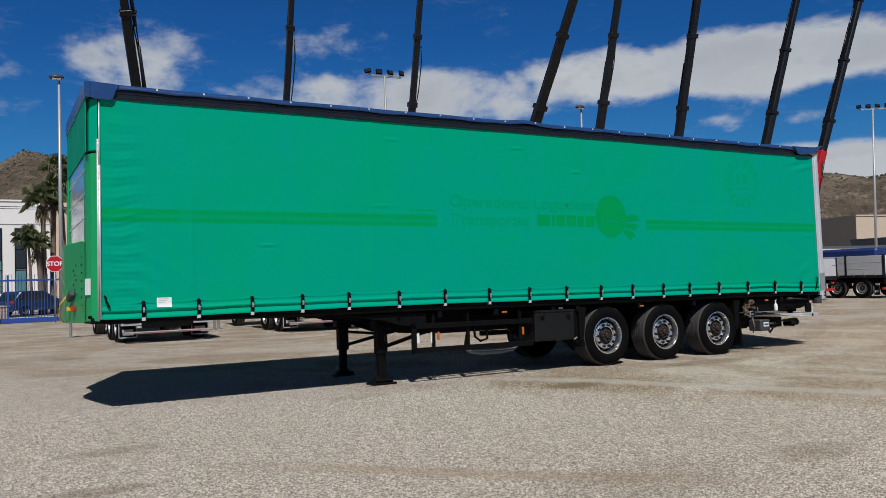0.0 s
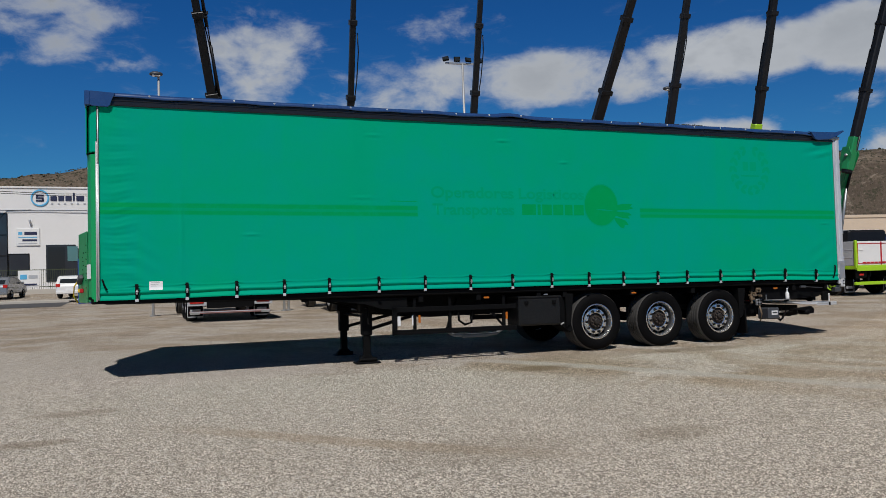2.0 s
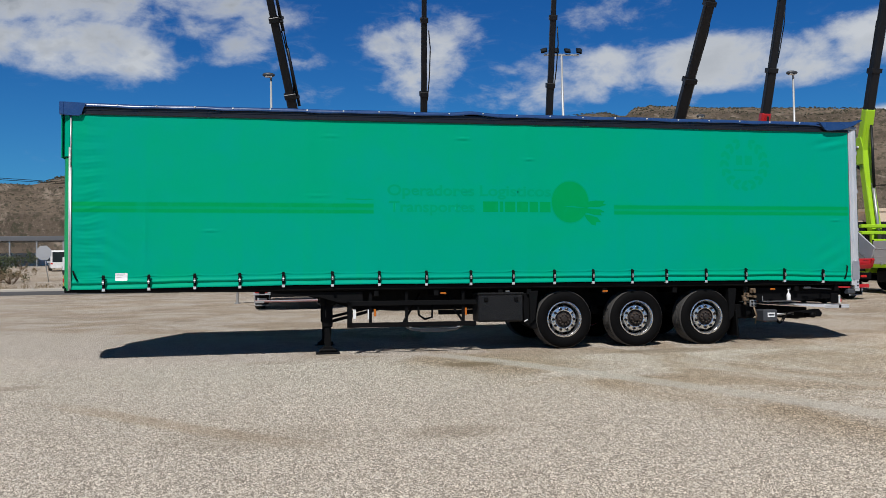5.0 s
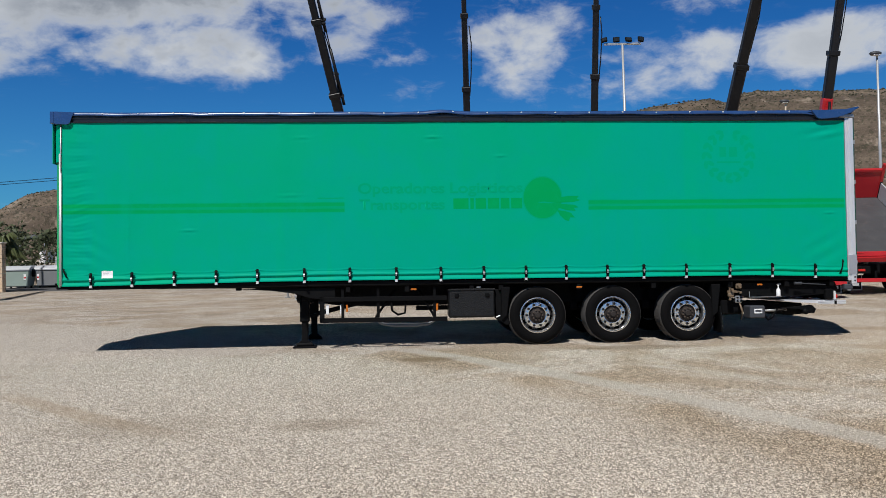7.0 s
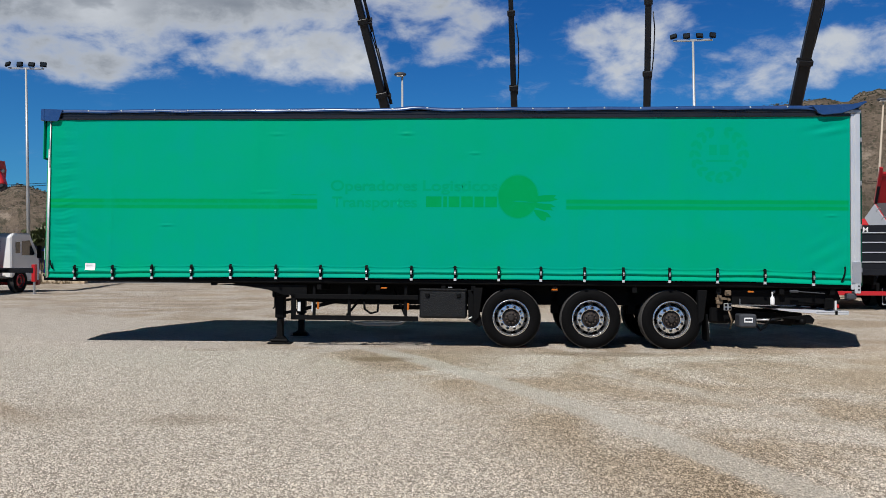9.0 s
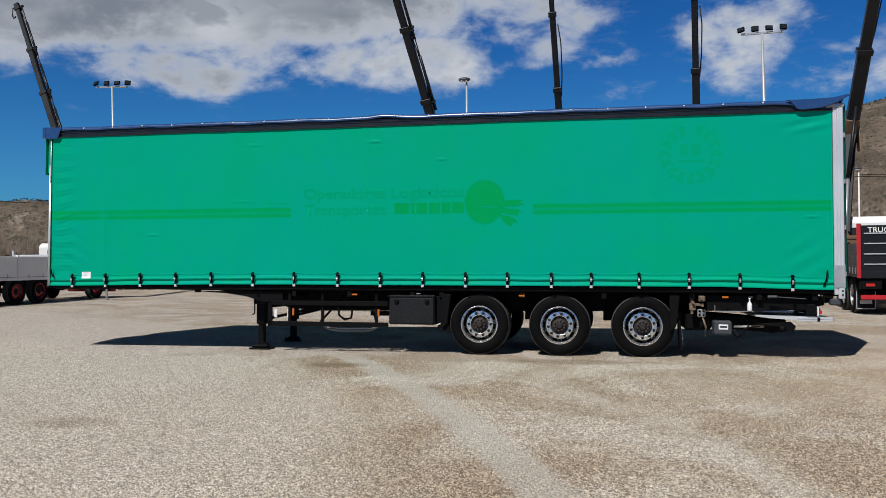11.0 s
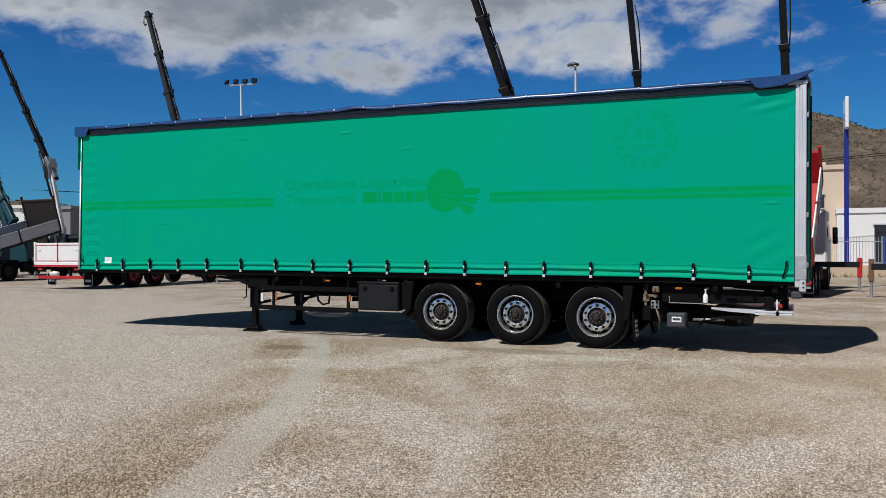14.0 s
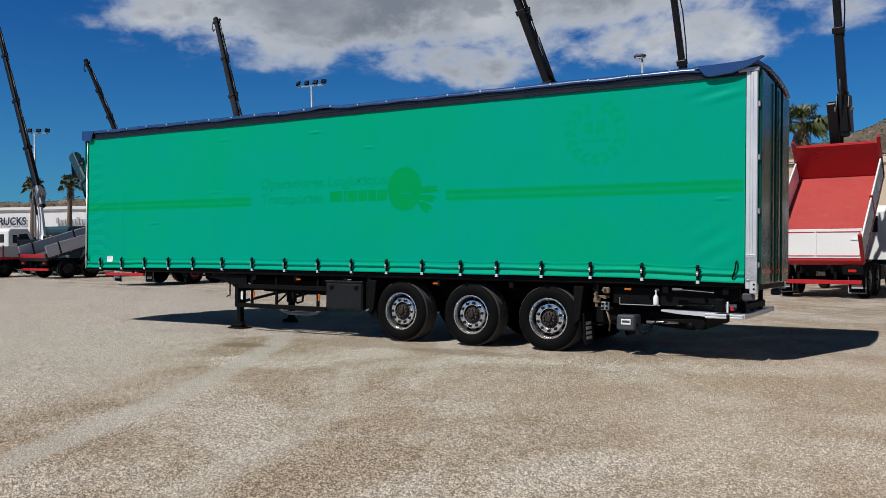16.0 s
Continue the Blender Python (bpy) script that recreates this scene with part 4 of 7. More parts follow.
def strap_mesh():
    """The webbing with its over-centre buckle."""
    bm = bmesh.new()
    bx(bm, -0.021, 0.021, -0.010, -0.003, 0.0, 0.205, 0.002)
    bx(bm, -0.025, 0.025, -0.026, -0.008, 0.050, 0.120, 0.006)
    bx(bm, -0.022, 0.022, -0.036, -0.022, 0.105, 0.172, 0.006)
    rod(bm, (-0.030, -0.022, 0.178), (0.030, -0.022, 0.178), 0.007, n=8)
    return finish(bm, "buckle", "chassis")


def hook_mesh():
    bm = bmesh.new()
    bx(bm, -0.023, 0.023, -0.010, -0.002, -0.030, 0.006, 0.003)
    bx(bm, -0.023, 0.023, -0.010, 0.03, -0.036, -0.029, 0.002)
    return finish(bm, "hook", "alu")


def pull_mesh():
    bm = bmesh.new()
    bx(bm, -0.012, 0.012, -0.032, -0.024, 0.060, 0.125, 0.002)
    rod(bm, (-0.015, -0.030, 0.095), (0.015, -0.030, 0.095), 0.009, n=8)
    return finish(bm, "buckle_plate", "steel")


STRAP, HOOK, PULL = strap_mesh(), hook_mesh(), pull_mesh()
for b in BUCKLES:
    mm = Matrix.Translation((b, -0.030, hem_at(b) + 0.012))
    s = part("buckle_strap", STRAP, "chassis", curtain, m=mm)
    part("buckle_hook", HOOK, "alu", curtain, m=Matrix.Translation((b, -0.040, hem_at(b) + 0.004)))
    part("buckle_plate", PULL, "dull_steel", curtain, m=mm @ Matrix.Translation((0, -0.016, 0.0)))
for x, s, drop in ((0.165, 1, 0.6), (13.40, -1, 1.0)):
    bm = tube(bmesh.new(), [(x, -0.02, 1.38), (x + 0.01 * s, -0.05, 1.36), (x + 0.02 * s, -0.045, 1.38 - 0.11 * drop), (x + 0.05 * s, -0.04, 1.38 - 0.21 * drop), (x + 0.06 * s, -0.02, 1.38 - 0.23 * drop)], [0.013, 0.014, 0.011, 0.013, 0.010], 8)
    part("tension_strap", bm, "chassis", curtain, smooth=True)

# paper labels
def paper(x0, x1, z0, z1, lines):
    p = sheet("label", 4, 4, lambda u, v: on_curtain(Vector((x0 + (x1 - x0) * u, 0, z0 + (z1 - z0) * v)), 0.004), "paper", curtain, label="white paper label with small print")
    for k in range(lines):
        z = z1 - (z1 - z0) * (0.16 + 0.4 * k / max(1, lines - 1))
        sheet("print_line", 4, 1, lambda u, v: on_curtain(Vector((x0 + (x1 - x0) * (0.1 + (0.7 - 0.13 * (k % 3)) * u), 0, z + 0.006 * v)), 0.006), "sign_grey", p)


paper(0.775, 0.955, 1.225, 1.345, 3)

# roof: a blue tarpaulin over hoops, with a drooping edge, eyelets and the black rail under it
def roof_at(u, v):
    x = 0.02 + (13.66 - 0.02) * u
    y = -0.02 + 2.60 * v
    hoop = 0.035 * math.sin(math.pi * v) - 0.02 * abs(math.sin(x * 4.15)) * math.sin(math.pi * v)
    edge = min(v, 1 - v)
    wob = 0.003 * noise.noise(Vector((x * 1.2, y, 0))) + (0.003 if edge < 0.02 else 0.0) * math.sin(x * 4.15 * 1.0)
    return Vector((x, y, 3.985 + hoop + wob + (0.03 * bump_at(x, 6.45, 0.25))))


roof = sheet("roof_tarpaulin", 220, 16, roof_at, "blue_tarp", trailer, thick=0.006, label="blue roof tarpaulin with eyelets along its edge")


def valance_at(u, v):
    x = 0.03 + (13.50 - 0.03) * u
    scal = 0.005 * math.sin(x * 2 * math.pi / 0.76) + 0.003 * noise.noise(Vector((x * 3, 0, 2)))
    top = roof_at((x - 0.02) / 13.64, 0.0).z
    z = top - (0.062 + scal + 0.03 * bump_at(x, 13.3, 0.5)) * v
    return Vector((x, -0.022 - 0.022 * math.sin(v * 2.2) - 0.006 * noise.noise(Vector((x * 2.3, v, 5))), z))


sheet("roof_edge", 320, 5, valance_at, "blue_tarp", trailer, thick=0.004, label="drooping blue edge of the roof sheet")
rail = part("curtain_rail", box(0.20, 13.50, -0.012, 0.10, 3.812, 3.945, 0.01), "black_band", trailer, "black top rail above the curtain")
part("rail_lip", box(0.20, 13.50, -0.026, -0.010, 3.814, 3.832, 0.005), "black_band", rail)
part("rail_lip", box(0.20, 13.50, -0.022, -0.010, 3.880, 3.90, 0.005), "black_band", rail)
EYE = finish(lathe(bmesh.new(), [(0.013, 0.0), (0.012, -0.005), (0.006, -0.006), (0.005, 0.0)], 12), "eyelet", "paper")
for i in range(22):
    x = 0.80 + 0.585 * i
    p = valance_at((x - 0.03) / 13.47, 0.35)
    part("eyelet", EYE, "paper", trailer, m=Matrix.Translation((p.x, p.y - 0.006, p.z)))
# folded end flaps
bm = prism(bmesh.new(), [(0.02, 4.0), (0.02, 3.80), (0.06, 3.785), (0.25, 3.78), (0.285, 3.81), (0.30, 3.90), (0.34, 3.95), (0.35, 3.985)], -0.062, -0.046, "y", 0.006)
bx(bm, -0.048, 0.022, -0.058, 2.6, 3.80, 4.0, 0.008)
part("roof_flap", bm, "blue_tarp", trailer, "blue flap folded over the front corner")
bm = prism(bmesh.new(), [(12.82, 3.985), (12.90, 3.965), (12.98, 3.845), (13.06, 3.825), (13.34, 3.85), (13.56, 3.93), (13.74, 4.03), (13.70, 4.045), (13.5, 3.99)], -0.085, -0.05, "y", 0.008)
part("roof_flap", bm, "blue_tarp", trailer, "blue flap bent up over the rear corner")
bm = tube(bmesh.new(), [(13.62, -0.03, 3.98), (13.68, 0.6, 4.0), (13.70, 1.3, 3.99), (13.68, 2.0, 4.0), (13.66, 2.58, 3.97)], 0.035, 8)
part("roof_flap", bm, "blue_tarp", trailer, "rolled rear hem of the roof sheet", True)
bm = box(13.40, 13.66, -0.03, 0.12, 3.86, 3.92, 0.008)
part("rail_end", bm, "steel", trailer, "steel end of the roof rail")

# front bulkhead and corner posts
bm = box(-0.02, 0.06, 0.24, WID - 0.05, 1.10, 3.96, 0.01)
part("front_wall", bm, "bulkhead", trailer, "glossy pale panelled front bulkhead")
bm = bmesh.new()
for z in (1.75, 2.05, 2.35, 2.65, 2.95):
    bx(bm, -0.028, -0.018, 0.25, WID - 0.25, z, z + 0.02, 0.003)
part("wall_rib", bm, "alu", trailer)
part("front_canvas", box(-0.036, -0.022, 0.02, WID, 3.14, 3.96, 0.005), "tarp", trailer, "green canvas over the upper bulkhead")
part("corner_panel", prism(bmesh.new(), [(0.10, -0.012), (0.025, 0.06), (-0.015, 0.16), (-0.028, 0.30), (-0.01, 0.30), (0.10, 0.05)], 1.08, 3.13, "z", 0.004), "green_paint", trailer, "green rounded corner panel")
part("corner_panel", prism(bmesh.new(), [(0.10, -0.018), (0.015, 0.04), (-0.02, 0.14), (-0.035, 0.30), (-0.01, 0.30), (0.10, 0.05)], 3.16, 3.80, "z", 0.004), "tarp", trailer, "green canvas round the upper corner")
part("panel_bolt", rod(bmesh.new(), (0.015, 0.06, 1.13), (0.0, 0.045, 1.13), 0.02, n=10), "chassis", trailer)
part("front_canvas", box(-0.045, -0.022, WID - 0.25, WID, 1.10, 3.12, 0.008), "green_paint", trailer, "green corner sheet")
bm = box(0.075, 0.13, 0.04, 0.10, 1.08, 3.78, 0.012)
part("corner_post", bm, "green_paint", trailer)
bm = rod(bmesh.new(), (0.098, -0.018, 1.08), (0.098, -0.018, 3.30), 0.011, n=12)
rod(bm, (0.118, -0.02, 2.98), (0.118, -0.02, 3.78), 0.010, n=12)
rod(bm, (0.120, -0.022, 1.10), (0.120, -0.022, 2.98), 0.012, n=14)
part("tension_pole", bm, "alu", trailer, "aluminium curtain tension pole", True)
part("corner_post", box(0.0, 0.12, WID - 0.1, WID, 1.08, 3.9, 0.012), "green_paint", trailer)
bm = prism(bmesh.new(), [(-0.03, 0.22), (-0.19, 1.10), (-0.19, 1.50), (-0.03, 1.50)], 1.06, 2.08, "z", 0.012)
cable_box = part("cable_box", bm, "green_paint", trailer, "green box for cables on the bulkhead")


def on_box(s, z):
    """A place on the slanting face of the cable box; y points out of it."""
    return Matrix.Translation((-0.03 - 0.16 * s, 0.22 + 0.88 * s, z)) @ Matrix.Rotation(radians(100.3), 4, "Z")


BOX_BOLT = finish(rod(bmesh.new(), (0, -0.002, 0), (0, 0.010, 0), 0.008, n=8), "bolt", "chassis")
for i in range(7):
    part("bolt", BOX_BOLT, "chassis", cable_box, m=on_box(0.12 + 0.02 * (i % 2), 1.28 + 0.1 * i))
    part("bolt", BOX_BOLT, "chassis", cable_box, m=on_box(0.40 + 0.06 * (i % 3), 1.42 + 0.06 * i))
part("socket", box(-0.09, 0.09, 0.0, 0.07, -0.04, 0.04, 0.012), "grey_plastic", cable_box, "grey cable socket", m=on_box(0.55, 1.40) @ Matrix.Rotation(radians(28), 4, "Y"))
part("coupling", box(-0.03, 0.03, 0.0, 0.05, -0.03, 0.03, 0.01), "yellow", cable_box, "yellow air coupling", m=on_box(0.68, 1.24))
part("coupling", box(-0.035, 0.035, 0.0, 0.05, -0.035, 0.03, 0.01), "red", cable_box, "red air coupling", m=on_box(0.45, 1.24))
bm = tube(bmesh.new(), [(-0.20, 1.10, 1.06), (-0.26, 1.08, 1.16), (-0.25, 1.04, 1.30), (-0.18, 0.92, 1.40)], 0.011, 6)
part("air_hose", bm, "yellow", trailer, smooth=True)
part("label", box(-0.055, 0.055, -0.006, 0.0, 1.40, 1.60), "paper", trailer, "white paper label", m=Matrix.Translation((-0.006, 0.10, 0)) @ Matrix.Rotation(radians(-63.4), 4, "Z"))

# rear frame, posts and doors
bm = box(13.50, 13.555, -0.012, 0.10, 1.02, 3.86, 0.008)
part("post_flange", bm, "alu", trailer)
part("post_seam", box(13.575, 13.59, -0.028, -0.02, 1.45, 3.84, 0.003), "alu", trailer)
part("rear_post", box(13.555, 13.645, -0.022, 0.12, 0.96, 3.86, 0.01), "alu", trailer, "aluminium rear corner post")
part("rear_post", box(13.50, 13.645, WID - 0.1, WID + 0.02, 0.96, 3.86, 0.01), "alu", trailer)
part("kick_plate", box(13.505, 13.65, -0.032, -0.018, 1.13, 1.47, 0.004), "alu_tread", trailer, "embossed tread plate on the post")
for z in (1.02, 1.08):
    part("post_hole", rod(bmesh.new(), (13.61, -0.02, z), (13.61, -0.03, z), 0.014, n=10), "chassis", trailer)
part("rear_frame", box(13.50, 13.64, 0.0, WID, 3.86, 3.97, 0.01), "black_band", trailer)
part("rear_frame", box(13.50, 13.64, 0.0, WID, 1.0, 1.12, 0.01), "chassis", trailer)
for y0, y1 in ((0.03, 1.26), (1.29, 2.52)):
    d = part("rear_door", box(13.648, 13.69, y0, y1, 1.08, 3.90, 0.008), "green_door", trailer, "glossy dark green rear door")
    part("reflector_strip", box(13.69, 13.694, y0 + 0.05, y1 - 0.05, 1.22, 1.27), "red_lens", d, "red and white reflector strip")
    hinge_y = 0.0 if y0 < 1 else WID
    for z in (1.3, 2.0, 2.7, 3.4):
        part("hinge", box(13.645, 13.675, hinge_y - 0.010, hinge_y + 0.010 + 0.04 * (1 if y0 < 1 else -1), z, z + 0.07, 0.005), "steel", d)
    bar = rod(bmesh.new(), (13.715, (y0 + y1) / 2 + (0.35 if y0 < 1 else -0.35), 1.10), (13.715, (y0 + y1) / 2 + (0.35 if y0 < 1 else -0.35), 3.88), 0.017, n=10)
    part("locking_bar", bar, "green_door", d, smooth=True)
part("far_curtain", box(0.10, 13.52, WID - 0.02, WID + 0.01, ZB, 3.95, 0.01), "tarp", trailer, "green far side curtain")
part("load_floor", box(0.02, 13.62, 0.03, WID - 0.03, 1.045, 1.12, 0.01), "chassis", trailer)
# side rail under the curtain
part("side_rail", box(0.2, 13.5, 0.04, 0.10, 1.035, 1.10, 0.01), "chassis", trailer)
part("side_rail", box(0.2, 13.5, WID - 0.06, WID, 1.035, 1.10, 0.01), "chassis", trailer)

# chassis beams with the swan neck
for y in (0.72, 1.70):
    bm = prism(bmesh.new(), [(0.4, 1.06), (13.3, 1.06), (13.3, 0.78), (11.5, 0.72), (5.2, 0.66), (4.5, 0.70), (4.05, 0.86), (3.6, 0.955), (3.1, 1.01), (0.4, 1.03)], y, y + 0.13, "y", 0.008)
    part("chassis_beam", bm, "chassis", trailer)
bm = prism(bmesh.new(), [(3.0, 1.01), (4.62, 1.01), (4.62, 0.80), (4.2, 0.84), (3.95, 0.92), (3.55, 0.975), (3.0, 1.005)], 0.10, 0.14, "y", 0.006)
part("neck_gusset", bm, "chassis", trailer)
for x in (4.8, 5.8, 6.9, 7.4, 8.75, 10.05, 11.4, 12.4, 13.2):
    part("crossmember", box(x, x + 0.08, 0.06, WID - 0.06, 0.93, 1.03, 0.006), "chassis", trailer)
bm = box(1.2, 3.0, 0.75, 1.82, 1.02, 1.045, 0.005)
part("coupling_plate", bm, "chassis", trailer)
for x in (2.95,):
    part("bracket", box(x, x + 0.09, 0.10, 0.2, 0.985, 1.04, 0.01), "chassis", trailer)

# landing legs
for y in (0.52, 2.02):
    bm = box(3.98, 4.14, y - 0.08, y + 0.08, 0.42, 1.02, 0.012)
    bx(bm, 3.93, 4.19, y - 0.10, y + 0.10, 0.78, 0.95, 0.015)
    leg = part("landing_leg", bm, "chassis", trailer)
    bm = box(4.005, 4.115, y - 0.055, y + 0.055, 0.06, 0.50, 0.01)
    part("inner_leg", bm, "chassis", leg)
    bm = box(3.86, 4.26, y - 0.13, y + 0.13, -0.04, 0.0, 0.012)
    prism(bm, [(3.90, 0.0), (4.22, 0.0), (4.13, 0.10), (3.99, 0.10)], y - 0.06, y + 0.06, "y", 0.01)
    rod(bm, (3.92, y - 0.09, 0.035), (4.20, y - 0.09, 0.035), 0.03, n=8)
    part("foot", bm, "chassis", leg)
bm = rod(bmesh.new(), (4.06, 0.60, 0.72), (4.06, 1.95, 0.72), 0.022, n=8)
beam(bm, (4.10, 0.6, 0.5), (5.1, 0.75, 0.74), 0.05, 0.05)
beam(bm, (4.10, 1.95, 0.5), (5.1, 1.75, 0.74), 0.05, 0.05)
part("leg_brace", bm, "chassis", trailer)
bm = tube(bmesh.new(), [(4.02, 0.42, 0.86), (4.02, 0.30, 0.86), (4.02, 0.28, 0.84), (4.02, 0.28, 0.62), (4.02, 0.2, 0.60)], 0.013, 8)
part("crank", bm, "chassis", trailer, smooth=True)

# side guard
guard = part("side_guard", box(4.36, 6.52, 0.06, 0.10, 0.775, 0.855, 0.006), "chassis", trailer, "black side guard rails")
part("rail", box(4.36, 6.52, 0.06, 0.10, 0.42, 0.50, 0.006), "chassis", guard)
part("rail", box(4.36, 4.44, 0.06, 0.10, 0.42, 0.855, 0.006), "chassis", guard)
for x in (4.72, 5.32, 6.28):
    part("guard_post", box(x, x + 0.05, 0.10, 0.14, 0.45, 1.0, 0.004), "chassis", guard)
for x in (4.80, 6.33):
    part("side_marker", box(x, x + 0.035, 0.085, 0.105, 0.60, 0.72, 0.004), "orange", guard, "orange side marker lamp")
for x in (4.70, 4.46):
    part("post_tab", box(x, x + 0.05, 0.115, 0.13, 0.56, 0.72, 0.003), "paper", guard)
part("guard_stay", beam(bmesh.new(), (5.30, 0.14, 0.50), (5.62, 0.5, 0.95), 0.03, 0.03), "chassis", guard)
part("guard_stay", beam(bmesh.new(), (6.3, 0.14, 0.50), (6.05, 0.5, 0.95), 0.03, 0.03), "chassis", guard)
# spare-wheel cradle behind the guard
bm = tube(bmesh.new(), [(5.35, 0.2, 0.42), (5.45, 0.2, 0.37), (5.6, 0.2, 0.36), (6.05, 0.2, 0.36), (6.2, 0.2, 0.37), (6.3, 0.2, 0.43)], 0.026, 8)
bx(bm, 5.58, 6.04, 0.15, 0.25, 0.325, 0.378, 0.010)
part("wheel_cradle", bm, "cradle_grey", trailer)
bm = box(6.0, 7.4, 0.78, 0.86, 0.58, 0.66, 0.006)
part("pipe_tray", bm, "chassis", trailer)
bm = rod(bmesh.new(), (5.2, 1.25, 0.86), (6.3, 1.25, 0.86), 0.11, n=16)
part("air_tank", bm, "chassis", trailer, smooth=True)
bm = tube(bmesh.new(), [(5.55, 0.3, 0.86), (5.58, 0.3, 0.6), (5.68, 0.3, 0.53), (5.8, 0.3, 0.56), (5.82, 0.32, 0.8)], 0.02, 8)
part("hose", bm, "chassis", trailer, smooth=True)

# tool box
tb = part("toolbox", box(6.545, 7.325, 0.03, 0.50, 0.475, 0.955, 0.02), "plastic", trailer, "black grained plastic toolbox")
part("lid", box(6.56, 7.31, 0.022, 0.035, 0.50, 0.915, 0.006), "plastic", tb)
part("lid_rim", box(6.535, 7.335, 0.012, 0.51, 0.935, 0.968, 0.008), "plastic", tb)
for x in (6.68, 7.20):
    bm = box(x - 0.035, x + 0.035, 0.0, 0.025, 0.82, 0.89, 0.008)
    rod(bm, (x, 0.0, 0.85), (x, -0.012, 0.85), 0.02, n=10)
    part("latch", bm, "chassis", tb)
part("bracket", box(7.02, 7.09, 0.02, 0.05, 0.985, 1.0), "steel", trailer)

# axles, wheels, wings and flap
for k, x in enumerate((8.07, 9.38, 10.69)):
    part("axle", rod(bmesh.new(), (x, 0.45, 0.487), (x, 2.1, 0.487), 0.065, n=14), "chassis", trailer, smooth=True)
    for yy in (0.78, 1.77):
        part("trailing_arm", beam(bmesh.new(), (x - 0.55, yy, 0.62), (x + 0.1, yy, 0.48), 0.07, 0.08), "chassis", trailer)
    part("axle_hanger", box(x - 0.62, x - 0.48, 0.72, 0.86, 0.55, 0.95, 0.01), "chassis", trailer)
    part("air_spring", rod(bmesh.new(), (x + 0.28, 0.8, 0.50), (x + 0.28, 0.8, 0.85), 0.12, n=12), "rubber", trailer, smooth=True)
    KIT_TRAILER.put(trailer, x, 0.085, 0.495)
    KIT_TRAILER.put(trailer, x, WID - 0.085, 0.525, True)
for x in (7.50, 11.16):
    bm = prism(bmesh.new(), [(x - 0.06, 0.99), (x + 0.10, 0.99), (x + 0.04, 0.50), (x - 0.05, 0.42)], 0.05, 0.42, "y", 0.01)
    part("wing_stay", bm, "chassis", trailer)
bm = prism(bmesh.new(), [(11.235, 0.60), (11.265, 0.60), (11.30, 0.16), (11.29, 0.14), (11.26, 0.16)], 0.06, 0.42, "y", 0.008)
flap = part("mud_flap", bm, "chassis", trailer, "black rubber mud flap")
for k in range(4):
    z = 0.22 + 0.07 * k
    x = 11.265 + 0.035 * (0.60 - z) / 0.44
    part("flap_print", box(x + 0.002, x + 0.008, 0.09, 0.30, z, z + 0.045), "sign_grey", flap)
bm = prism(bmesh.new(), [(11.10, 0.55), (11.16, 0.55), (11.28, 0.12), (11.24, 0.12)], 2.1, 2.5, "y", 0.008)
part("mud_flap", bm, "chassis", trailer)
part("drain_pipe", rod(bmesh.new(), (7.42, 0.1, 0.50), (7.36, 0.1, 0.47), 0.013, n=8), "steel", trailer)
bm = prism(bmesh.new(), [(7.34, 0.95), (7.42, 0.95), (7.60, 0.36), (7.54, 0.33), (7.36, 0.45)], 0.10, 0.45, "y", 0.008)
part("wing_stay", bm, "chassis", trailer)
for x in (8.73, 11.88, 5.9):
    bm = box(x, x + 0.10, -0.004, 0.012, 0.955, 0.985, 0.008)
    part("side_marker", bm, "orange", trailer, "orange side marker lamp")

# valve panel, bottle, tail-lift
bm = box(11.42, 11.46, 0.08, 0.12, 0.70, 1.0, 0.004)
bx(bm, 11.40, 11.62, 0.10, 0.14, 0.83, 0.87, 0.004)
bx(bm, 11.54, 11.64, 0.06, 0.12, 0.90, 0.99, 0.012)
bx(bm, 11.40, 11.50, 0.06, 0.12, 0.76, 0.83, 0.012)
for x, z in ((11.45, 0.89), (11.57, 0.95), (11.59, 0.84)):
    rod(bm, (x, 0.06, z), (x, 0.0, z), 0.022, n=10)
valve = part("valve_panel", bm, "brass", trailer, "dusty brass brake valves on a bracket")
bm = box(11.52, 11.64, 0.05, 0.10, 0.66, 0.78, 0.01)
part("valve_block", bm, "steel", valve)
bm = bmesh.new()
for dx in (-0.03, 0.03):
    for dz in (-0.03, 0.03):
        rod(bm, (11.58 + dx, 0.05, 0.72 + dz), (11.58 + dx, 0.03, 0.72 + dz), 0.018, n=10)
part("valve_button", bm, "chassis", valve)
bm = tube(bmesh.new(), [(11.60, 0.08, 0.66), (11.65, 0.08, 0.5), (11.63, 0.1, 0.36)], 0.017, 6)
part("valve_hose", bm, "brass", valve, smooth=True)
bm = lathe(bmesh.new(), [(0.001, -0.0), (0.034, 0.0), (0.036, 0.01), (0.036, 0.10), (0.027, 0.125), (0.011, 0.14), (0.011, 0.18), (0.016, 0.185), (0.016, 0.20), (0.001, 0.205)], 16)
bottle = part("spray_bottle", bm, "paper", trailer, "white spray bottle in a holder", True, Matrix.Translation((12.30, 0.10, 0.76)) @ Matrix.Rotation(radians(90), 4, "X"))
part("nozzle", box(-0.012, 0.045, 0.195, 0.235, -0.012, 0.012, 0.005), "grey_plastic", bottle)
bm = box(11.78, 12.36, 0.09, 0.11, 0.745, 0.757, 0.003)
bx(bm, 11.78, 11.79, 0.09, 0.11, 0.745, 0.85, 0.003)
part("bottle_holder", bm, "steel", trailer)
bm = prism(bmesh.new(), [(11.66, 1.0), (13.35, 1.0), (13.40, 0.86), (13.1, 0.78), (12.2, 0.74), (11.66, 0.76)], 0.16, 0.22, "y", 0.008)
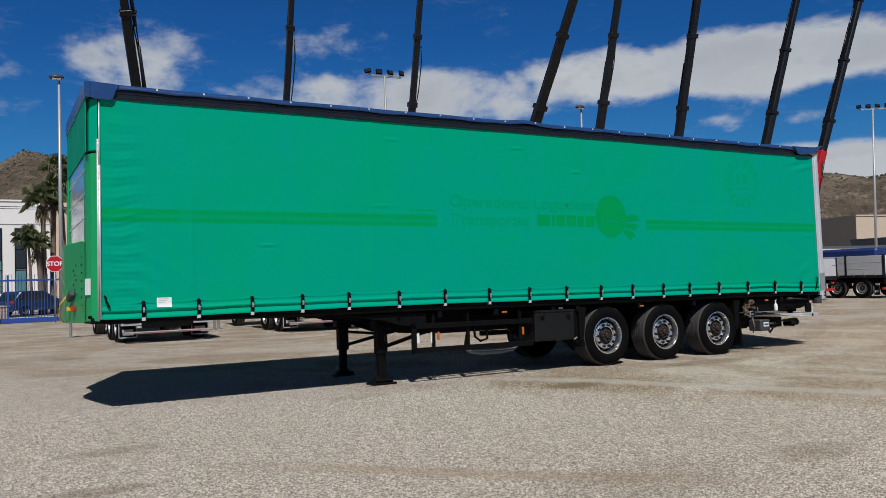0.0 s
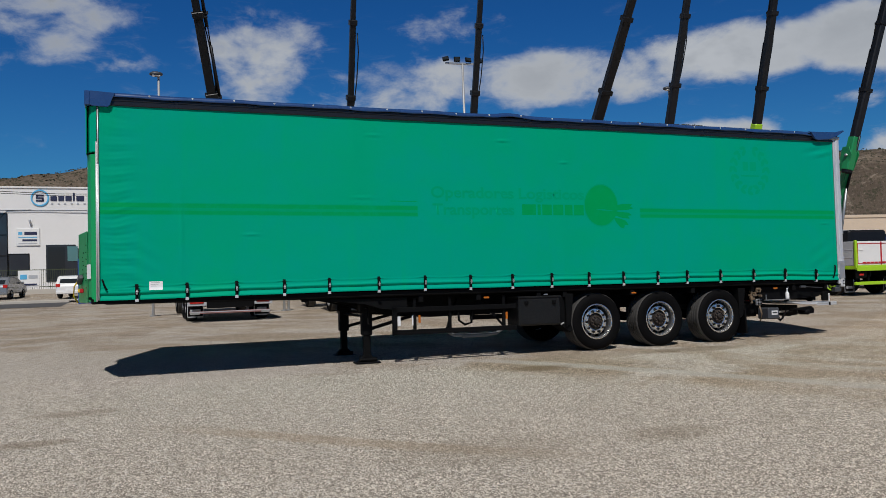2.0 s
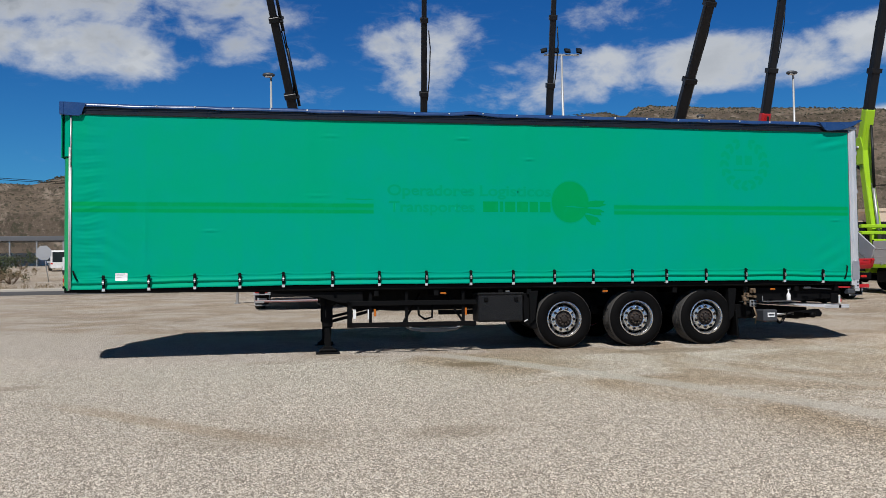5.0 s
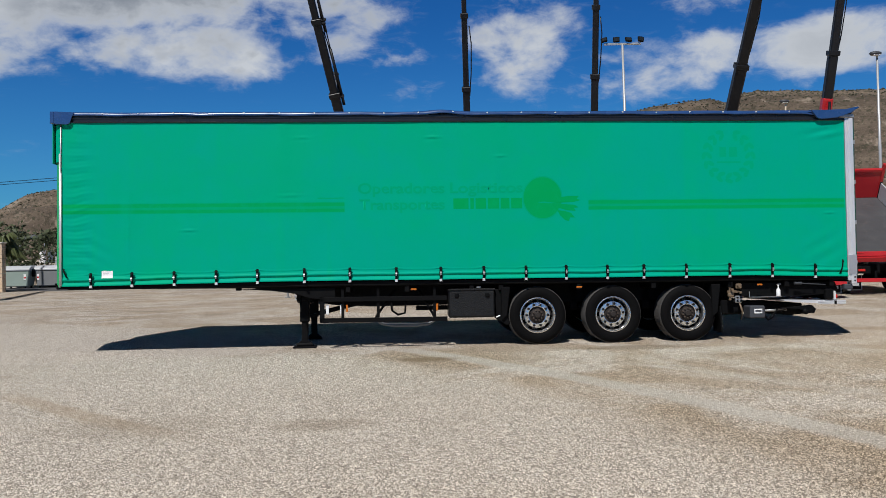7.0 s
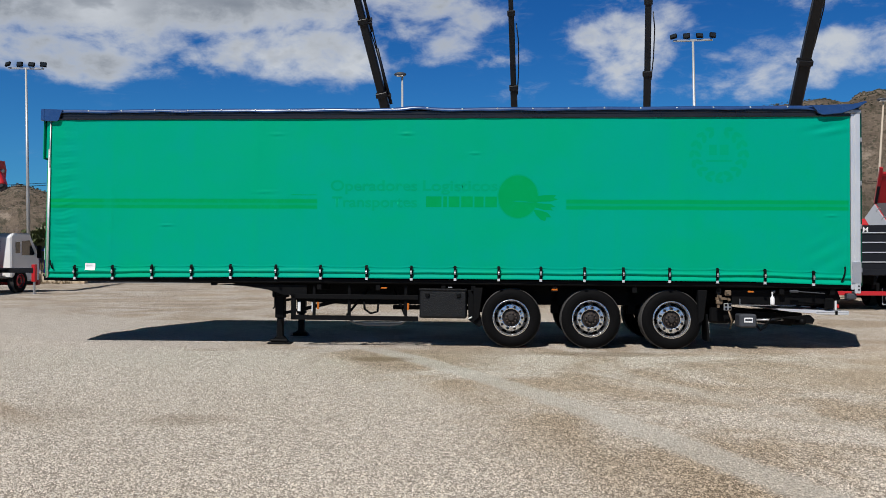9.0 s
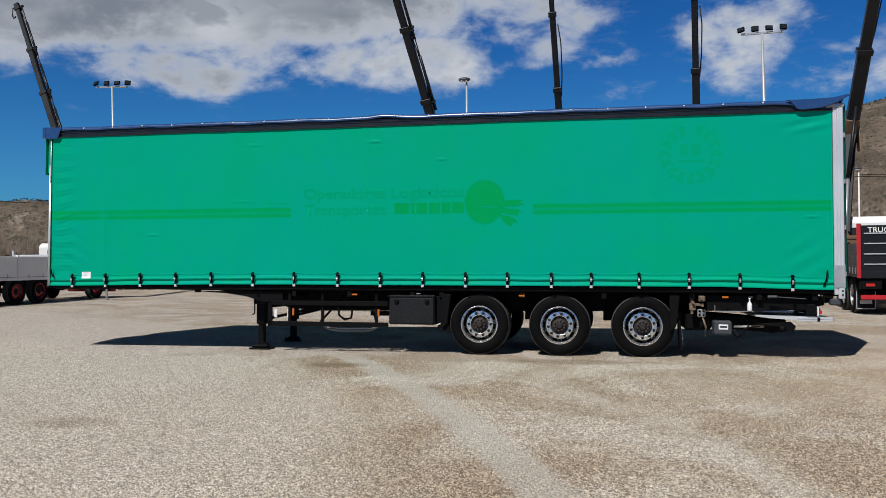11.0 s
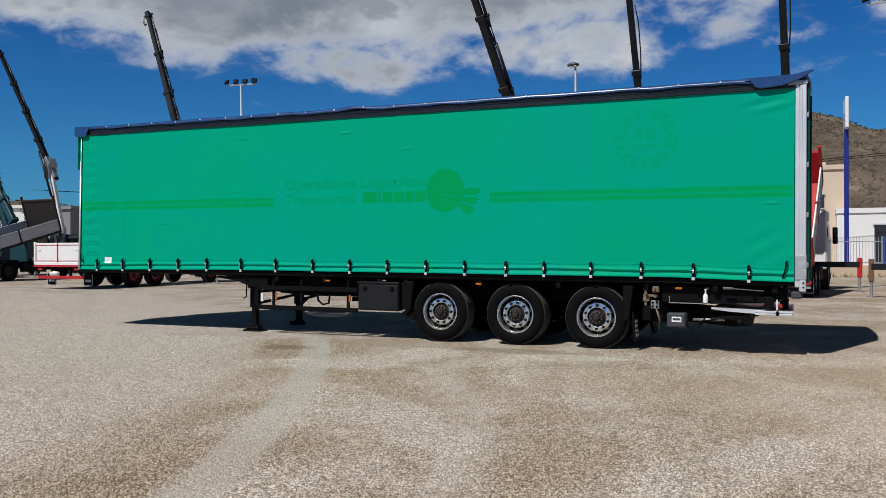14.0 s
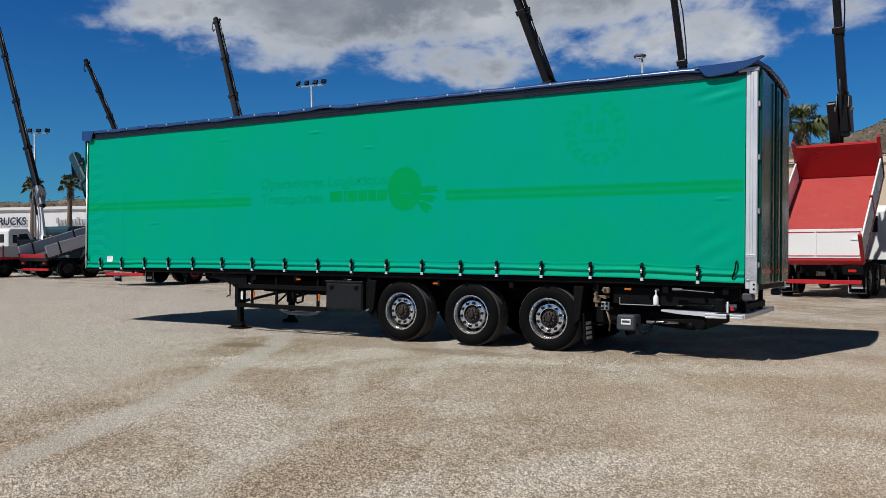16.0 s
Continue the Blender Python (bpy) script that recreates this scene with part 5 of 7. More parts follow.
part("rear_skirt", bm, "chassis", trailer)
pump = part("lift_pump_box", box(11.76, 12.03, 0.02, 0.32, 0.39, 0.605, 0.022), "grey_plastic", trailer, "dark grey tail-lift control box")
part("box_label", box(11.83, 11.97, 0.012, 0.022, 0.47, 0.55, 0.004), "paper", pump, "small white label")
part("label_print", box(11.845, 11.955, 0.008, 0.013, 0.50, 0.53), "ink", pump)
bm = tube(bmesh.new(), [(12.03, 0.1, 0.48), (12.10, 0.08, 0.36), (12.16, 0.1, 0.42), (12.26, 0.12, 0.50), (12.45, 0.15, 0.52)], 0.012, 6)
tube(bm, [(12.03, 0.12, 0.44), (12.12, 0.12, 0.34), (12.2, 0.12, 0.40), (12.30, 0.14, 0.55)], 0.012, 6)
part("cable", bm, "chassis", trailer, smooth=True)
bm = beam(bmesh.new(), (11.5, 0.55, 0.60), (12.75, 0.55, 0.50), 0.16, 0.20, bev=0.01)
beam(bm, (11.5, 1.95, 0.60), (12.75, 1.95, 0.50), 0.16, 0.20, bev=0.01)
bx(bm, 11.35, 11.75, 0.30, 2.25, 0.44, 0.72, 0.03)
bx(bm, 12.55, 12.9, 0.45, 2.1, 0.42, 0.62, 0.02)
part("lift_frame", bm, "chassis", trailer, "black tail-lift frame")
for y0, y1 in ((0.10, 0.20), (2.3, 2.4)):
    bm = prism(bmesh.new(), [(12.35, 0.555), (12.70, 0.53), (12.86, 0.46), (12.94, 0.46), (12.97, 0.53), (12.9, 0.60)], y0, y1, "y", 0.006)
    part("lift_arm", bm, "chassis", trailer)
part("lift_pivot", rod(bmesh.new(), (12.78, 0.08, 0.49), (12.78, 0.3, 0.49), 0.05, n=12), "chassis", trailer, smooth=True)
for y in (0.35, 2.1):
    part("lift_cylinder", rod(bmesh.new(), (12.1, y, 0.50), (12.55, y, 0.51), 0.022, n=12), "steel", trailer, smooth=True)
bm = prism(bmesh.new(), [(12.38, 0.675), (12.60, 0.652), (12.95, 0.632), (13.45, 0.617), (13.47, 0.65), (13.45, 0.672), (13.0, 0.685), (12.5, 0.698), (12.38, 0.70)], 0.06, 2.5, "y", 0.006)
platform = part("lift_platform", bm, "alu", trailer, "folded aluminium tail-lift platform")
part("platform_edge", box(12.98, 13.47, 0.03, 0.06, 0.613, 0.640, 0.006), "alu", platform)
part("platform_edge", box(12.98, 13.47, 0.03, 0.06, 0.648, 0.674, 0.006), "alu", platform)
part("platform_edge", box(13.452, 13.49, 0.06, 2.5, 0.610, 0.678, 0.006), "alu", platform)
part("edge_stripe", box(13.26, 13.30, 0.024, 0.032, 0.613, 0.674), "chassis", platform)
bm = box(13.10, 13.24, 0.0, 0.08, 0.70, 0.88, 0.02)
part("tail_lamp", bm, "chassis", trailer)
bm = box(13.262, 13.284, 0.02, 0.07, 0.69, 0.84, 0.006)
part("lamp_arm", bm, "paper", trailer)
part("tail_lamp", box(13.30, 13.34, 0.06, 0.12, 0.72, 0.78, 0.01), "red_lens", trailer)
part("rear_buffer", box(13.45, 13.60, 0.02, 0.16, 0.86, 0.96, 0.02), "grey_plastic", trailer)
part("rear_buffer", box(13.45, 13.60, 2.38, 2.52, 0.86, 0.96, 0.02), "grey_plastic", trailer)
step = part("lift_step", box(13.30, 13.42, 0.50, 2.1, 0.70, 0.80, 0.012), "chassis", trailer, "black step behind the platform")
for y in (0.62, 1.25, 1.98):
    part("step_stay", box(13.34, 13.40, y - 0.05, y + 0.05, 0.66, 1.02, 0.01), "chassis", step)
bm = rod(bmesh.new(), (12.55, 0.02, 0.985), (12.68, 0.02, 0.985), 0.022, n=8)
rod(bm, (12.62, 0.02, 0.985), (13.1, 0.02, 0.955), 0.008, n=6)
part("lever", bm, "grey_plastic", trailer)

# ---- crane lorries ----
def flip(p, root):
    """A place in the yard, seen from the lorry's own origin."""
    return root.matrix_basis.inverted() @ Vector(p)


def bed(root, length, floor, side, trim, rear, head, head_h=1.0, side_h=0.62, tilt=0.0, left_down=False, border="", centre="", zf=1.12, panels=2, rear_h=None, cuts=None):
    """A load bed with dropsides, posts, tailgate and headboard, tipped about its rear edge by tilt degrees."""
    m = Matrix.Translation((0, 0.1, zf)) @ Matrix.Rotation(radians(tilt), 4, "X") @ Matrix.Translation((0, -0.1, -zf))
    hw = 1.25
    part("bed_floor", box(-hw, hw, 0.05, length, zf - 0.12, zf, 0.01), floor, root, m=m)
    part("bed_edge", box(-hw - 0.01, hw + 0.01, 0.0, 0.09, zf - 0.16, zf + 0.02, 0.01), trim, root, m=m)
    for s in (-1, 1):
        part("bed_rail", box(s * hw - 0.03, s * hw + 0.03, 0.05, length, zf - 0.13, zf - 0.005, 0.008), trim, root, m=m)
        step = (length - 0.15) / panels
        for k in range(panels):
            y0, y1 = (0.12 + k * step, 0.12 + (k + 1) * step - 0.09) if cuts is None else cuts[k]
            if left_down and s < 0:
                mm = m @ Matrix.Translation((-hw - 0.02, 0, zf)) @ Matrix.Rotation(radians(-155), 4, "Y") @ Matrix.Translation((hw, 0, -zf))
            else:
                mm = m
            bm = box(s * hw - 0.025, s * hw + 0.025, y0, y1, zf + 0.01, zf + side_h, 0.008)
            for q in (0.33, 0.66):
                bx(bm, s * (hw + 0.025) - 0.006, s * (hw + 0.025) + 0.006, y0 + 0.04, y1 - 0.04, zf + side_h * q - 0.012, zf + side_h * q + 0.012, 0.003)
            sb = part("side_board", bm, side, root, m=mm)
            for q in (0.2, 0.5, 0.8):
                yy = y0 + (y1 - y0) * q
                part("board_hinge", box(s * hw - 0.04, s * hw + 0.04, yy - 0.02, yy + 0.02, zf - 0.05, zf + 0.12, 0.006), "steel", sb)
            part("stake", box(s * hw - 0.045, s * hw + 0.045, y1 + 0.01, y1 + 0.08, zf - 0.1, zf + side_h + 0.05, 0.008), trim if k < panels - 1 else "boom", root, m=m)
    rh = rear_h or side_h
    gate = Matrix.Identity(4) if tilt > 20 else m
    tg = part("tailgate", box(-hw + 0.02, hw - 0.02, 0.02, 0.07, zf + 0.01, zf + rh, 0.01), rear, root, m=gate)
    if border:
        for x0, x1, z0, z1 in ((-hw + 0.06, hw - 0.06, zf + rh - 0.10, zf + rh - 0.075), (-hw + 0.06, hw - 0.06, zf + 0.07, zf + 0.095), (-hw + 0.06, -hw + 0.085, zf + 0.095, zf + rh - 0.10), (hw - 0.085, hw - 0.06, zf + 0.095, zf + rh - 0.10), (-0.035, 0.035, zf + 0.02, zf + rh - 0.02)):
            part("border_strip", box(x0, x1, 0.008, 0.02, z0, z1, 0.002), centre if centre and x0 == -0.035 else border, tg)
    for s in (-1, 1):
        part("gate_latch", box(s * (hw - 0.32), s * (hw - 0.12), -0.005, 0.02, zf + rh * 0.62, zf + rh * 0.68, 0.004), rear, tg)
        part("corner_stake", box(s * hw - 0.05, s * hw + 0.05, 0.0, 0.09, zf - 0.1, zf + rh + 0.04, 0.01), trim, root, m=m)
    hb = part("headboard", box(-hw, hw, length - 0.06, length, zf, zf + head_h, 0.012), head, root, m=m)
    part("headboard_rib", box(-hw - 0.01, hw + 0.01, length - 0.09, length + 0.02, zf + head_h - 0.12, zf + head_h - 0.02, 0.012), head, hb)
    for s in (-1, 1):
        part("headboard_post", box(s * hw - 0.05, s * hw + 0.05, length - 0.1, length + 0.01, zf, zf + head_h + 0.18, 0.01), head, hb)
    if tilt:
        a = m @ Vector((0, length * 0.55, zf - 0.1))
        bm = rod(bmesh.new(), (0, length * 0.45, 0.8), a, 0.075, 0.055, 14)
        part("tipping_ram", bm, "steel", root, smooth=True)


def lorry(label, x, y, length, cab="white", kit=None, group="crane lorries", turn=0.0, **kw):
    root = thing("crane_lorry", label, "lorry", group, m=Matrix.Translation((x, y, 0)) @ Matrix.Rotation(radians(turn), 4, "Z"))
    kit = kit or KIT_TRUCK
    total = length + 3.3
    for s in (-1, 1):
        part("chassis_rail", box(s * 0.42 - 0.04, s * 0.42 + 0.04, 0.15, total - 0.4, 0.72, 0.98, 0.008), "chassis", root)
    for yy in kw.get("axles", (1.25, 2.6)) + (length + 1.9,):
        part("axle", rod(bmesh.new(), (-0.9, yy, 0.5), (0.9, yy, 0.5), 0.07, n=10), "chassis", root)
        for s in (-1, 1):
            kit.put(root, s * 1.24, yy, 0.5, rz=90 if s > 0 else -90)
    low = kw.get("low", False)
    for s in (-1, 1):
        bm = tube(bmesh.new(), [(s * 1.05, 0.66, 0.62), (s * 1.05, 0.80, 0.95), (s * 1.05, 1.25, 1.06), (s * 1.05, 1.9, 1.04), (s * 1.05, 2.6, 1.06), (s * 1.05, 3.1, 0.9), (s * 1.05, 3.2, 0.6)], 0.03, 6)
        part("wing", bm, "chassis", root)
        mf = part("mud_flap", box(s * 1.0 - 0.24, s * 1.0 + 0.24, 0.62, 0.635, 0.14, 0.62, 0.004), "chassis", root, "black mud flap with a pale rim")
        for x0, x1, z0, z1 in ((-0.24, 0.24, 0.14, 0.165), (-0.24, -0.22, 0.14, 0.62), (0.22, 0.24, 0.14, 0.62)):
            part("flap_rim", box(s * 1.0 + x0, s * 1.0 + x1, 0.612, 0.62, z0, z1), "sign_grey", mf)
        part("flap_bar", box(s * 1.0 - 0.15, s * 1.0 + 0.15, 0.612, 0.62, 0.28, 0.38), "sign_grey", mf)
        zl = 0.50 if low else 0.70
        lp = part("lamp_panel", box(s * 0.98 - 0.27, s * 0.98 + 0.27, 0.06, 0.12, zl, zl + 0.24, 0.01), "sign_grey" if low else "chassis", root)
        part("tail_lamp", box(s * 0.98 - (0.22 if low else 0.12), s * 0.98 + (0.18 if low else 0.10), 0.03, 0.062, zl + 0.07, zl + (0.18 if low else 0.15), 0.015), "red_lens", lp, "red tail lamp")
        part("side_locker", box(s * 1.05 - 0.16, s * 1.05 + 0.16, 3.4, min(4.6, length - 0.3), 0.45, 0.92, 0.02), "chassis", root)
    zb = 0.26 if low else 0.42
    if low:
        part("rear_panel", box(-0.7, 0.7, 0.10, 0.14, 0.42, 0.86, 0.01), "chassis", root)
        for s in (-1, 1):
            part("bumper_end", box(s * 1.05 - 0.14, s * 1.05 + 0.14, 0.10, 0.118, 0.24, 0.32, 0.01), "steel", root)
    part("rear_bumper", box(-1.2, 1.2, 0.12, 0.22, zb, zb + (0.07 if low else 0.12), 0.01), "faded_red" if low else kw.get("bumper", "red"), root)
    if low:
        part("bumper_stripe", box(-1.2, 1.2, 0.112, 0.119, zb + 0.042, zb + 0.062), "sign_grey", root)
    for s in (-1, 1):
        part("bumper_stay", box(s * 0.5 - 0.04, s * 0.5 + 0.04, 0.16, 0.24, 0.5, 0.78, 0.006), "chassis", root)
    # cab
    c0 = length + 1.25
    bm = prism(bmesh.new(), [(c0, 0.75), (c0, 2.75), (c0 + 0.15, 2.92), (c0 + 1.35, 2.95), (c0 + 1.95, 1.95), (c0 + 2.05, 1.75), (c0 + 2.08, 0.55), (c0 + 1.2, 0.55), (c0 + 1.1, 0.95), (c0 + 0.25, 0.95), (c0 + 0.2, 0.75)], -1.22, 1.22, "x", 0.05)
    cb = part("cab", bm, cab, root)
    for s in (-1, 1):
        part("side_window", prism(bmesh.new(), [(c0 + 0.75, 1.85), (c0 + 0.75, 2.55), (c0 + 1.3, 2.6), (c0 + 1.68, 1.95), (c0 + 1.6, 1.85)], s * 1.222, s * 1.232, "x"), "glass", cb)
        part("side_window", box(min(s * 1.222, s * 1.232), max(s * 1.222, s * 1.232), c0 + 0.30, c0 + 0.62, 1.95, 2.5), "glass", cb)
        part("mirror", box(s * 1.40 - 0.09, s * 1.40 + 0.09, c0 + 1.7, c0 + 1.82, 1.7, 2.35, 0.03), "chassis", cb)
        part("step", box(s * 1.15 - 0.08, s * 1.15 + 0.08, c0 + 1.1, c0 + 1.6, 0.4, 0.55, 0.02), "chassis", cb)
    part("rear_window", box(-0.75, 0.75, c0 - 0.012, c0 - 0.002, 2.0, 2.55), "glass", cb)
    part("windscreen", prism(bmesh.new(), [(c0 + 1.42, 2.85), (c0 + 1.94, 2.0), (c0 + 1.96, 2.02), (c0 + 1.44, 2.87)], -1.05, 1.05, "x"), "glass", cb)
    if kw.get("cab_low"):
        cb.matrix_basis = Matrix.Diagonal((1, 1, 0.85, 1))
    part("bumper", box(-1.22, 1.22, c0 + 1.95, c0 + 2.18, 0.32, 0.62, 0.04), kw.get("front", "chassis"), cb)
    return root


def crane(root, foot, elbow, tip, base, boom, arm=None, width=0.34, legs=None, leg_y=None, sections=4, ram_side=False, leg_reach=2.3, joint_box=True, arm_off=(0, 0, 0), arm_w=0.34, joint_up=0.55):
    """A loader crane: column, main arm, telescoping boom, rams, hose loops and stabiliser legs; foot, elbow and tip are yard places."""
    f, e, t = (flip(p, root) for p in (foot, elbow, tip))
    part("crane_base", box(f.x - 0.55, f.x + 0.55, f.y - 0.3, f.y + 0.3, 0.8, 1.25, 0.04), base, root)
    col_top = Vector((f.x, f.y, f.z))
    part("column", rod(bmesh.new(), (f.x, f.y, 1.2), col_top, 0.26, 0.2, 16), base, root, smooth=True)
    a = arm or base
    part("main_arm", beam(bmesh.new(), col_top - Vector((0, 0, 0.25)), e + Vector(arm_off), arm_w, arm_w * 1.35, arm_w * 0.88, arm_w * 1.1, up=(1, 0, 0.01), bev=0.03), a, root)
    mid = col_top.lerp(e, 0.55)
    side = Vector((0, -0.34, 0))
    part("arm_ram", rod(bmesh.new(), Vector((f.x, f.y, 1.5)) + side, mid + side * 0.8, 0.07, 0.06, 10), "steel", root, smooth=True)
    d = (t - e).normalized()
    if joint_box:
        part("elbow_joint", beam(bmesh.new(), e - d * 0.75, e + d * joint_up, width + 0.05, width + 0.09, up=(1, 0, 0.01), bev=0.05), base, root)
        for sx_ in (-1, 1):
            kx = e.x + sx_ * (width * 0.5 + 0.06)
            a0 = col_top.lerp(e, 0.82)
            pts = [(a0.y - 0.22, a0.z - 0.1), (a0.y + 0.24, a0.z - 0.1), (e.y + 0.34, e.z + 0.05), (e.y + 0.22, e.z + 0.42), (e.y - 0.16, e.z + 0.42), (e.y - 0.30, e.z)]
            part("knuckle_plate", prism(bmesh.new(), pts, kx - 0.02, kx + 0.02, "x", 0.01), base, root)
        part("knuckle_pin", rod(bmesh.new(), (e.x - width * 0.5 - 0.16, e.y, e.z), (e.x + width * 0.5 + 0.16, e.y, e.z), 0.07, n=12), "steel", root, smooth=True)
        part("boom_ram", rod(bmesh.new(), col_top.lerp(e, 0.5) + Vector((0, -0.30, 0)), e + d * 0.9 + Vector((0, -0.30, 0)), 0.065, 0.05, 10), "boom", root, smooth=True)
    span = (t - e).length
    w = width
    n = d.cross(Vector((1, 0, 0))).normalized()
    out = Vector((1, 0, 0)) if ram_side else (n if n.y > 0 else -n)
    out = (out - d * out.dot(d)).normalized()
    for k in range(sections):
        p0, p1 = e + d * (span * (k / sections) - (0.2 if k else 0.9)), e + d * (span * ((k + 1) / sections))
        b = beam(bmesh.new(), p0, p1, w, w * 1.15, up=(1, 0, 0.01), bev=w * 0.16)
        s = part("boom_section", b, boom, root)
        cm = beam(bmesh.new(), p1 - d * 0.17, p1 + d * 0.02, w + 0.06, w * 1.15 + 0.07, up=(1, 0, 0.01), bev=0.014)
        beam(cm, p1 - d * 0.06, p1 + d * 0.0, w + 0.12, w * 0.5, w + 0.10, w * 0.5, up=(0, 1, 0.01), bev=0.012)
        part("boom_collar", cm, boom, s)
        # extension ram, its brackets and the hose beside the section
        off = out * (w * 0.5 + 0.13)
        if k:
            part("extension_ram", rod(bmesh.new(), p0 + off - d * 0.3, p0.lerp(p1, 0.62) + off, 0.06, 0.05, 8), boom, s, smooth=True)
            part("ram_rod", rod(bmesh.new(), p0.lerp(p1, 0.6) + off, p1 + off, 0.022, n=8), boom, s, smooth=True)
            part("ram_bracket", beam(bmesh.new(), p1 - d * 0.05, p1 - d * 0.05 + off * 1.35, 0.09, 0.10, bev=0.01), boom, s)
            part("ram_bracket", beam(bmesh.new(), p0 + d * 0.05, p0 + d * 0.05 + off * 1.3, 0.11, 0.12, bev=0.01), boom, s)
            part("hose", tube(bmesh.new(), [p0 + off * 0.75, p0.lerp(p1, 0.35) + off * 0.85, p0.lerp(p1, 0.7) + off * 0.75, p1 + off * 0.7], 0.012, 5), "chassis", s, smooth=True)
        w *= 0.84
    off = Vector((0.19, 0, 0))
    pts = [e + d * (span * 0.22) + off * 0.7, e + d * (span * 0.30) + off * 1.1, e + d * (span * 0.40) + off * 1.25, e + d * (span * 0.46) + off * 0.9]
    part("hose_loop", tube(bmesh.new(), pts, 0.022, 6), "boom", root, smooth=True)
    hk = part("boom_head", beam(bmesh.new(), t - d * 0.1, t + d * 0.25, 0.2, 0.24, up=(1, 0, 0.01), bev=0.03), boom, root)
    part("hook", tube(bmesh.new(), [t + Vector((-0.25, 0, 0)), t + Vector((-0.28, 0, -0.35)), t + Vector((-0.2, 0, -0.5)), t + Vector((-0.1, 0, -0.42))], 0.035, 6), boom, hk, smooth=True)
    ly = f.y if leg_y is None else leg_y
    lm = legs or base
    part("stabiliser_beam", box(f.x - leg_reach, f.x + leg_reach, ly - 0.09, ly + 0.09, 0.86, 1.06, 0.01), "boom", root)
    for s in (-1, 1):
        lx = f.x + s * leg_reach
        part("stabiliser_leg", box(lx - 0.08, lx + 0.08, ly - 0.08, ly + 0.08, 0.5, 1.2, 0.015), lm, root)
        bm = rod(bmesh.new(), (lx, ly, 0.03), (lx, ly, 0.6), 0.045, n=10)
        rod(bm, (lx, ly, 0.0), (lx, ly, 0.04), 0.12, n=12)
        part("stabiliser_foot", bm, "steel", root)


# lorries parked in a row behind the trailer, tails towards the yard
r = lorry("white crane lorry with a dark bed and striped rear bumper", 3.4, 13.3, 4.6, bumper="red", low=True)
bed(r, 4.3, "bed_dark", "boom", "boom", "boom", "boom", 1.0)
crane(r, (3.6, 18.4, 2.3), (3.85, 18.6, 5.3), (1.75, 13.9, 15.2), "boom", "boom", width=0.31, legs="steel", ram_side=True)
r = lorry("white crane lorry with a dark bed and red bumper", 8.4, 14.0, 4.6, bumper="red", low=True)
bed(r, 4.3, "bed_dark", "boom", "boom", "boom", "boom", 0.9)
crane(r, (8.4, 18.6, 2.3), (8.45, 18.3, 5.4), (8.05, 14.6, 15.6), "boom", "boom", width=0.22, legs="steel")
r = lorry("white crane lorry with a raised red tipper bed and white tailgate", 12.8, 14.9, 4.7, bumper="red", turn=-6)
bed(r, 4.5, "red_worn", "white", "red", "white", "red", 1.25, 0.66, 37, border="red", centre="white", zf=1.16, rear_h=0.86)
crane(r, (13.2, 19.8, 2.4), (13.35, 17.8, 5.9), (13.0, 14.8, 15.6), "boom", "boom", width=0.23, legs="red", leg_y=5.2, leg_reach=2.45, arm_off=(-0.38, 0.1, 0.25), arm_w=0.26)
r = lorry("white crane lorry with black slatted body sides and red frames", 17.95, 10.2, 5.0, bumper="red", turn=-5.5)
bed(r, 4.8, "bed_dark", "bed_dark", "boom", "boom", "brown", 1.1, 0.78, zf=1.15, panels=3, rear_h=1.25)
crane(r, (17.8, 16.2, 2.6), (18.45, 17.5, 5.9), (18.8, 11.5, 16.0), "brown", "boom", arm="boom", width=0.36, legs="brown", leg_y=5.8, leg_reach=2.05)
for z in (1.35, 1.62, 1.90, 2.17):
    part("body_slat", box(-1.14, 1.14, -0.012, 0.018, z, z + 0.03, 0.004), "sign_grey", r)
for sx_ in (-1, 1):
    part("tail_stake", box(sx_ * 1.27 - 0.05, sx_ * 1.27 + 0.05, -0.02, -0.004, 1.0, 2.45, 0.004), "red", r)
letters("TRUCKS.COM", 0.20, "white", "body_lettering", r, Matrix.Translation((-1.05, -0.004, 2.21)), None, "white lettering on the tailgate", 0.002)
r = lorry("crane lorry with a red crane and raised red bed", 21.5, 11.6, 4.7, bumper="red", cab="red", turn=-7)
bed(r, 4.5, "bed_dark", "sign_grey", "red", "red", "red", 1.15, 0.6, 29, left_down=True, zf=1.25, rear_h=0.16)
crane(r, (22.1, 16.9, 2.6), (22.35, 17.4, 6.3), (22.7, 14.6, 17.4), "red", "boom", width=0.30, joint_up=1.1)
r = lorry("black crane lorry with lime trim, grey dropsides and white tailgate", 27.25, 10.9, 5.0, kit=KIT_LIME, cab="boom", bumper="lime")
bed(r, 4.8, "bed_dark", "body_grey", "lime", "white", "lime", 1.0, 0.92, border="red", zf=1.15, panels=2)
for i in range(9):
    part("print_bar", box(-0.95 + 0.2 * i, -0.80 + 0.2 * i, -0.004, 0.012, 1.22, 1.29), "red", r)
for z in (2.35, 2.62):
    part("crane_beam", box(-1.25, 1.25, 5.35, 5.55, z, z + 0.14, 0.02), "lime", r)
part("tail_frame", box(-1.27, 1.27, -0.03, 0.0, 0.95, 1.12, 0.01), "lime", r)
crane(r, (26.95, 16.7, 2.6), (26.85, 17.2, 6.0), (26.9, 14.1, 18.5), "lime", "boom", width=0.33, joint_up=1.6)
r = lorry("crane lorry with a green crane, grey dropsides and black load cover", 33.5, 14.6, 4.2, cab="boom", bumper="red")
bed(r, 4.0, "bed_dark", "body_grey", "boom", "body_grey", "boom", 1.3, 0.85)
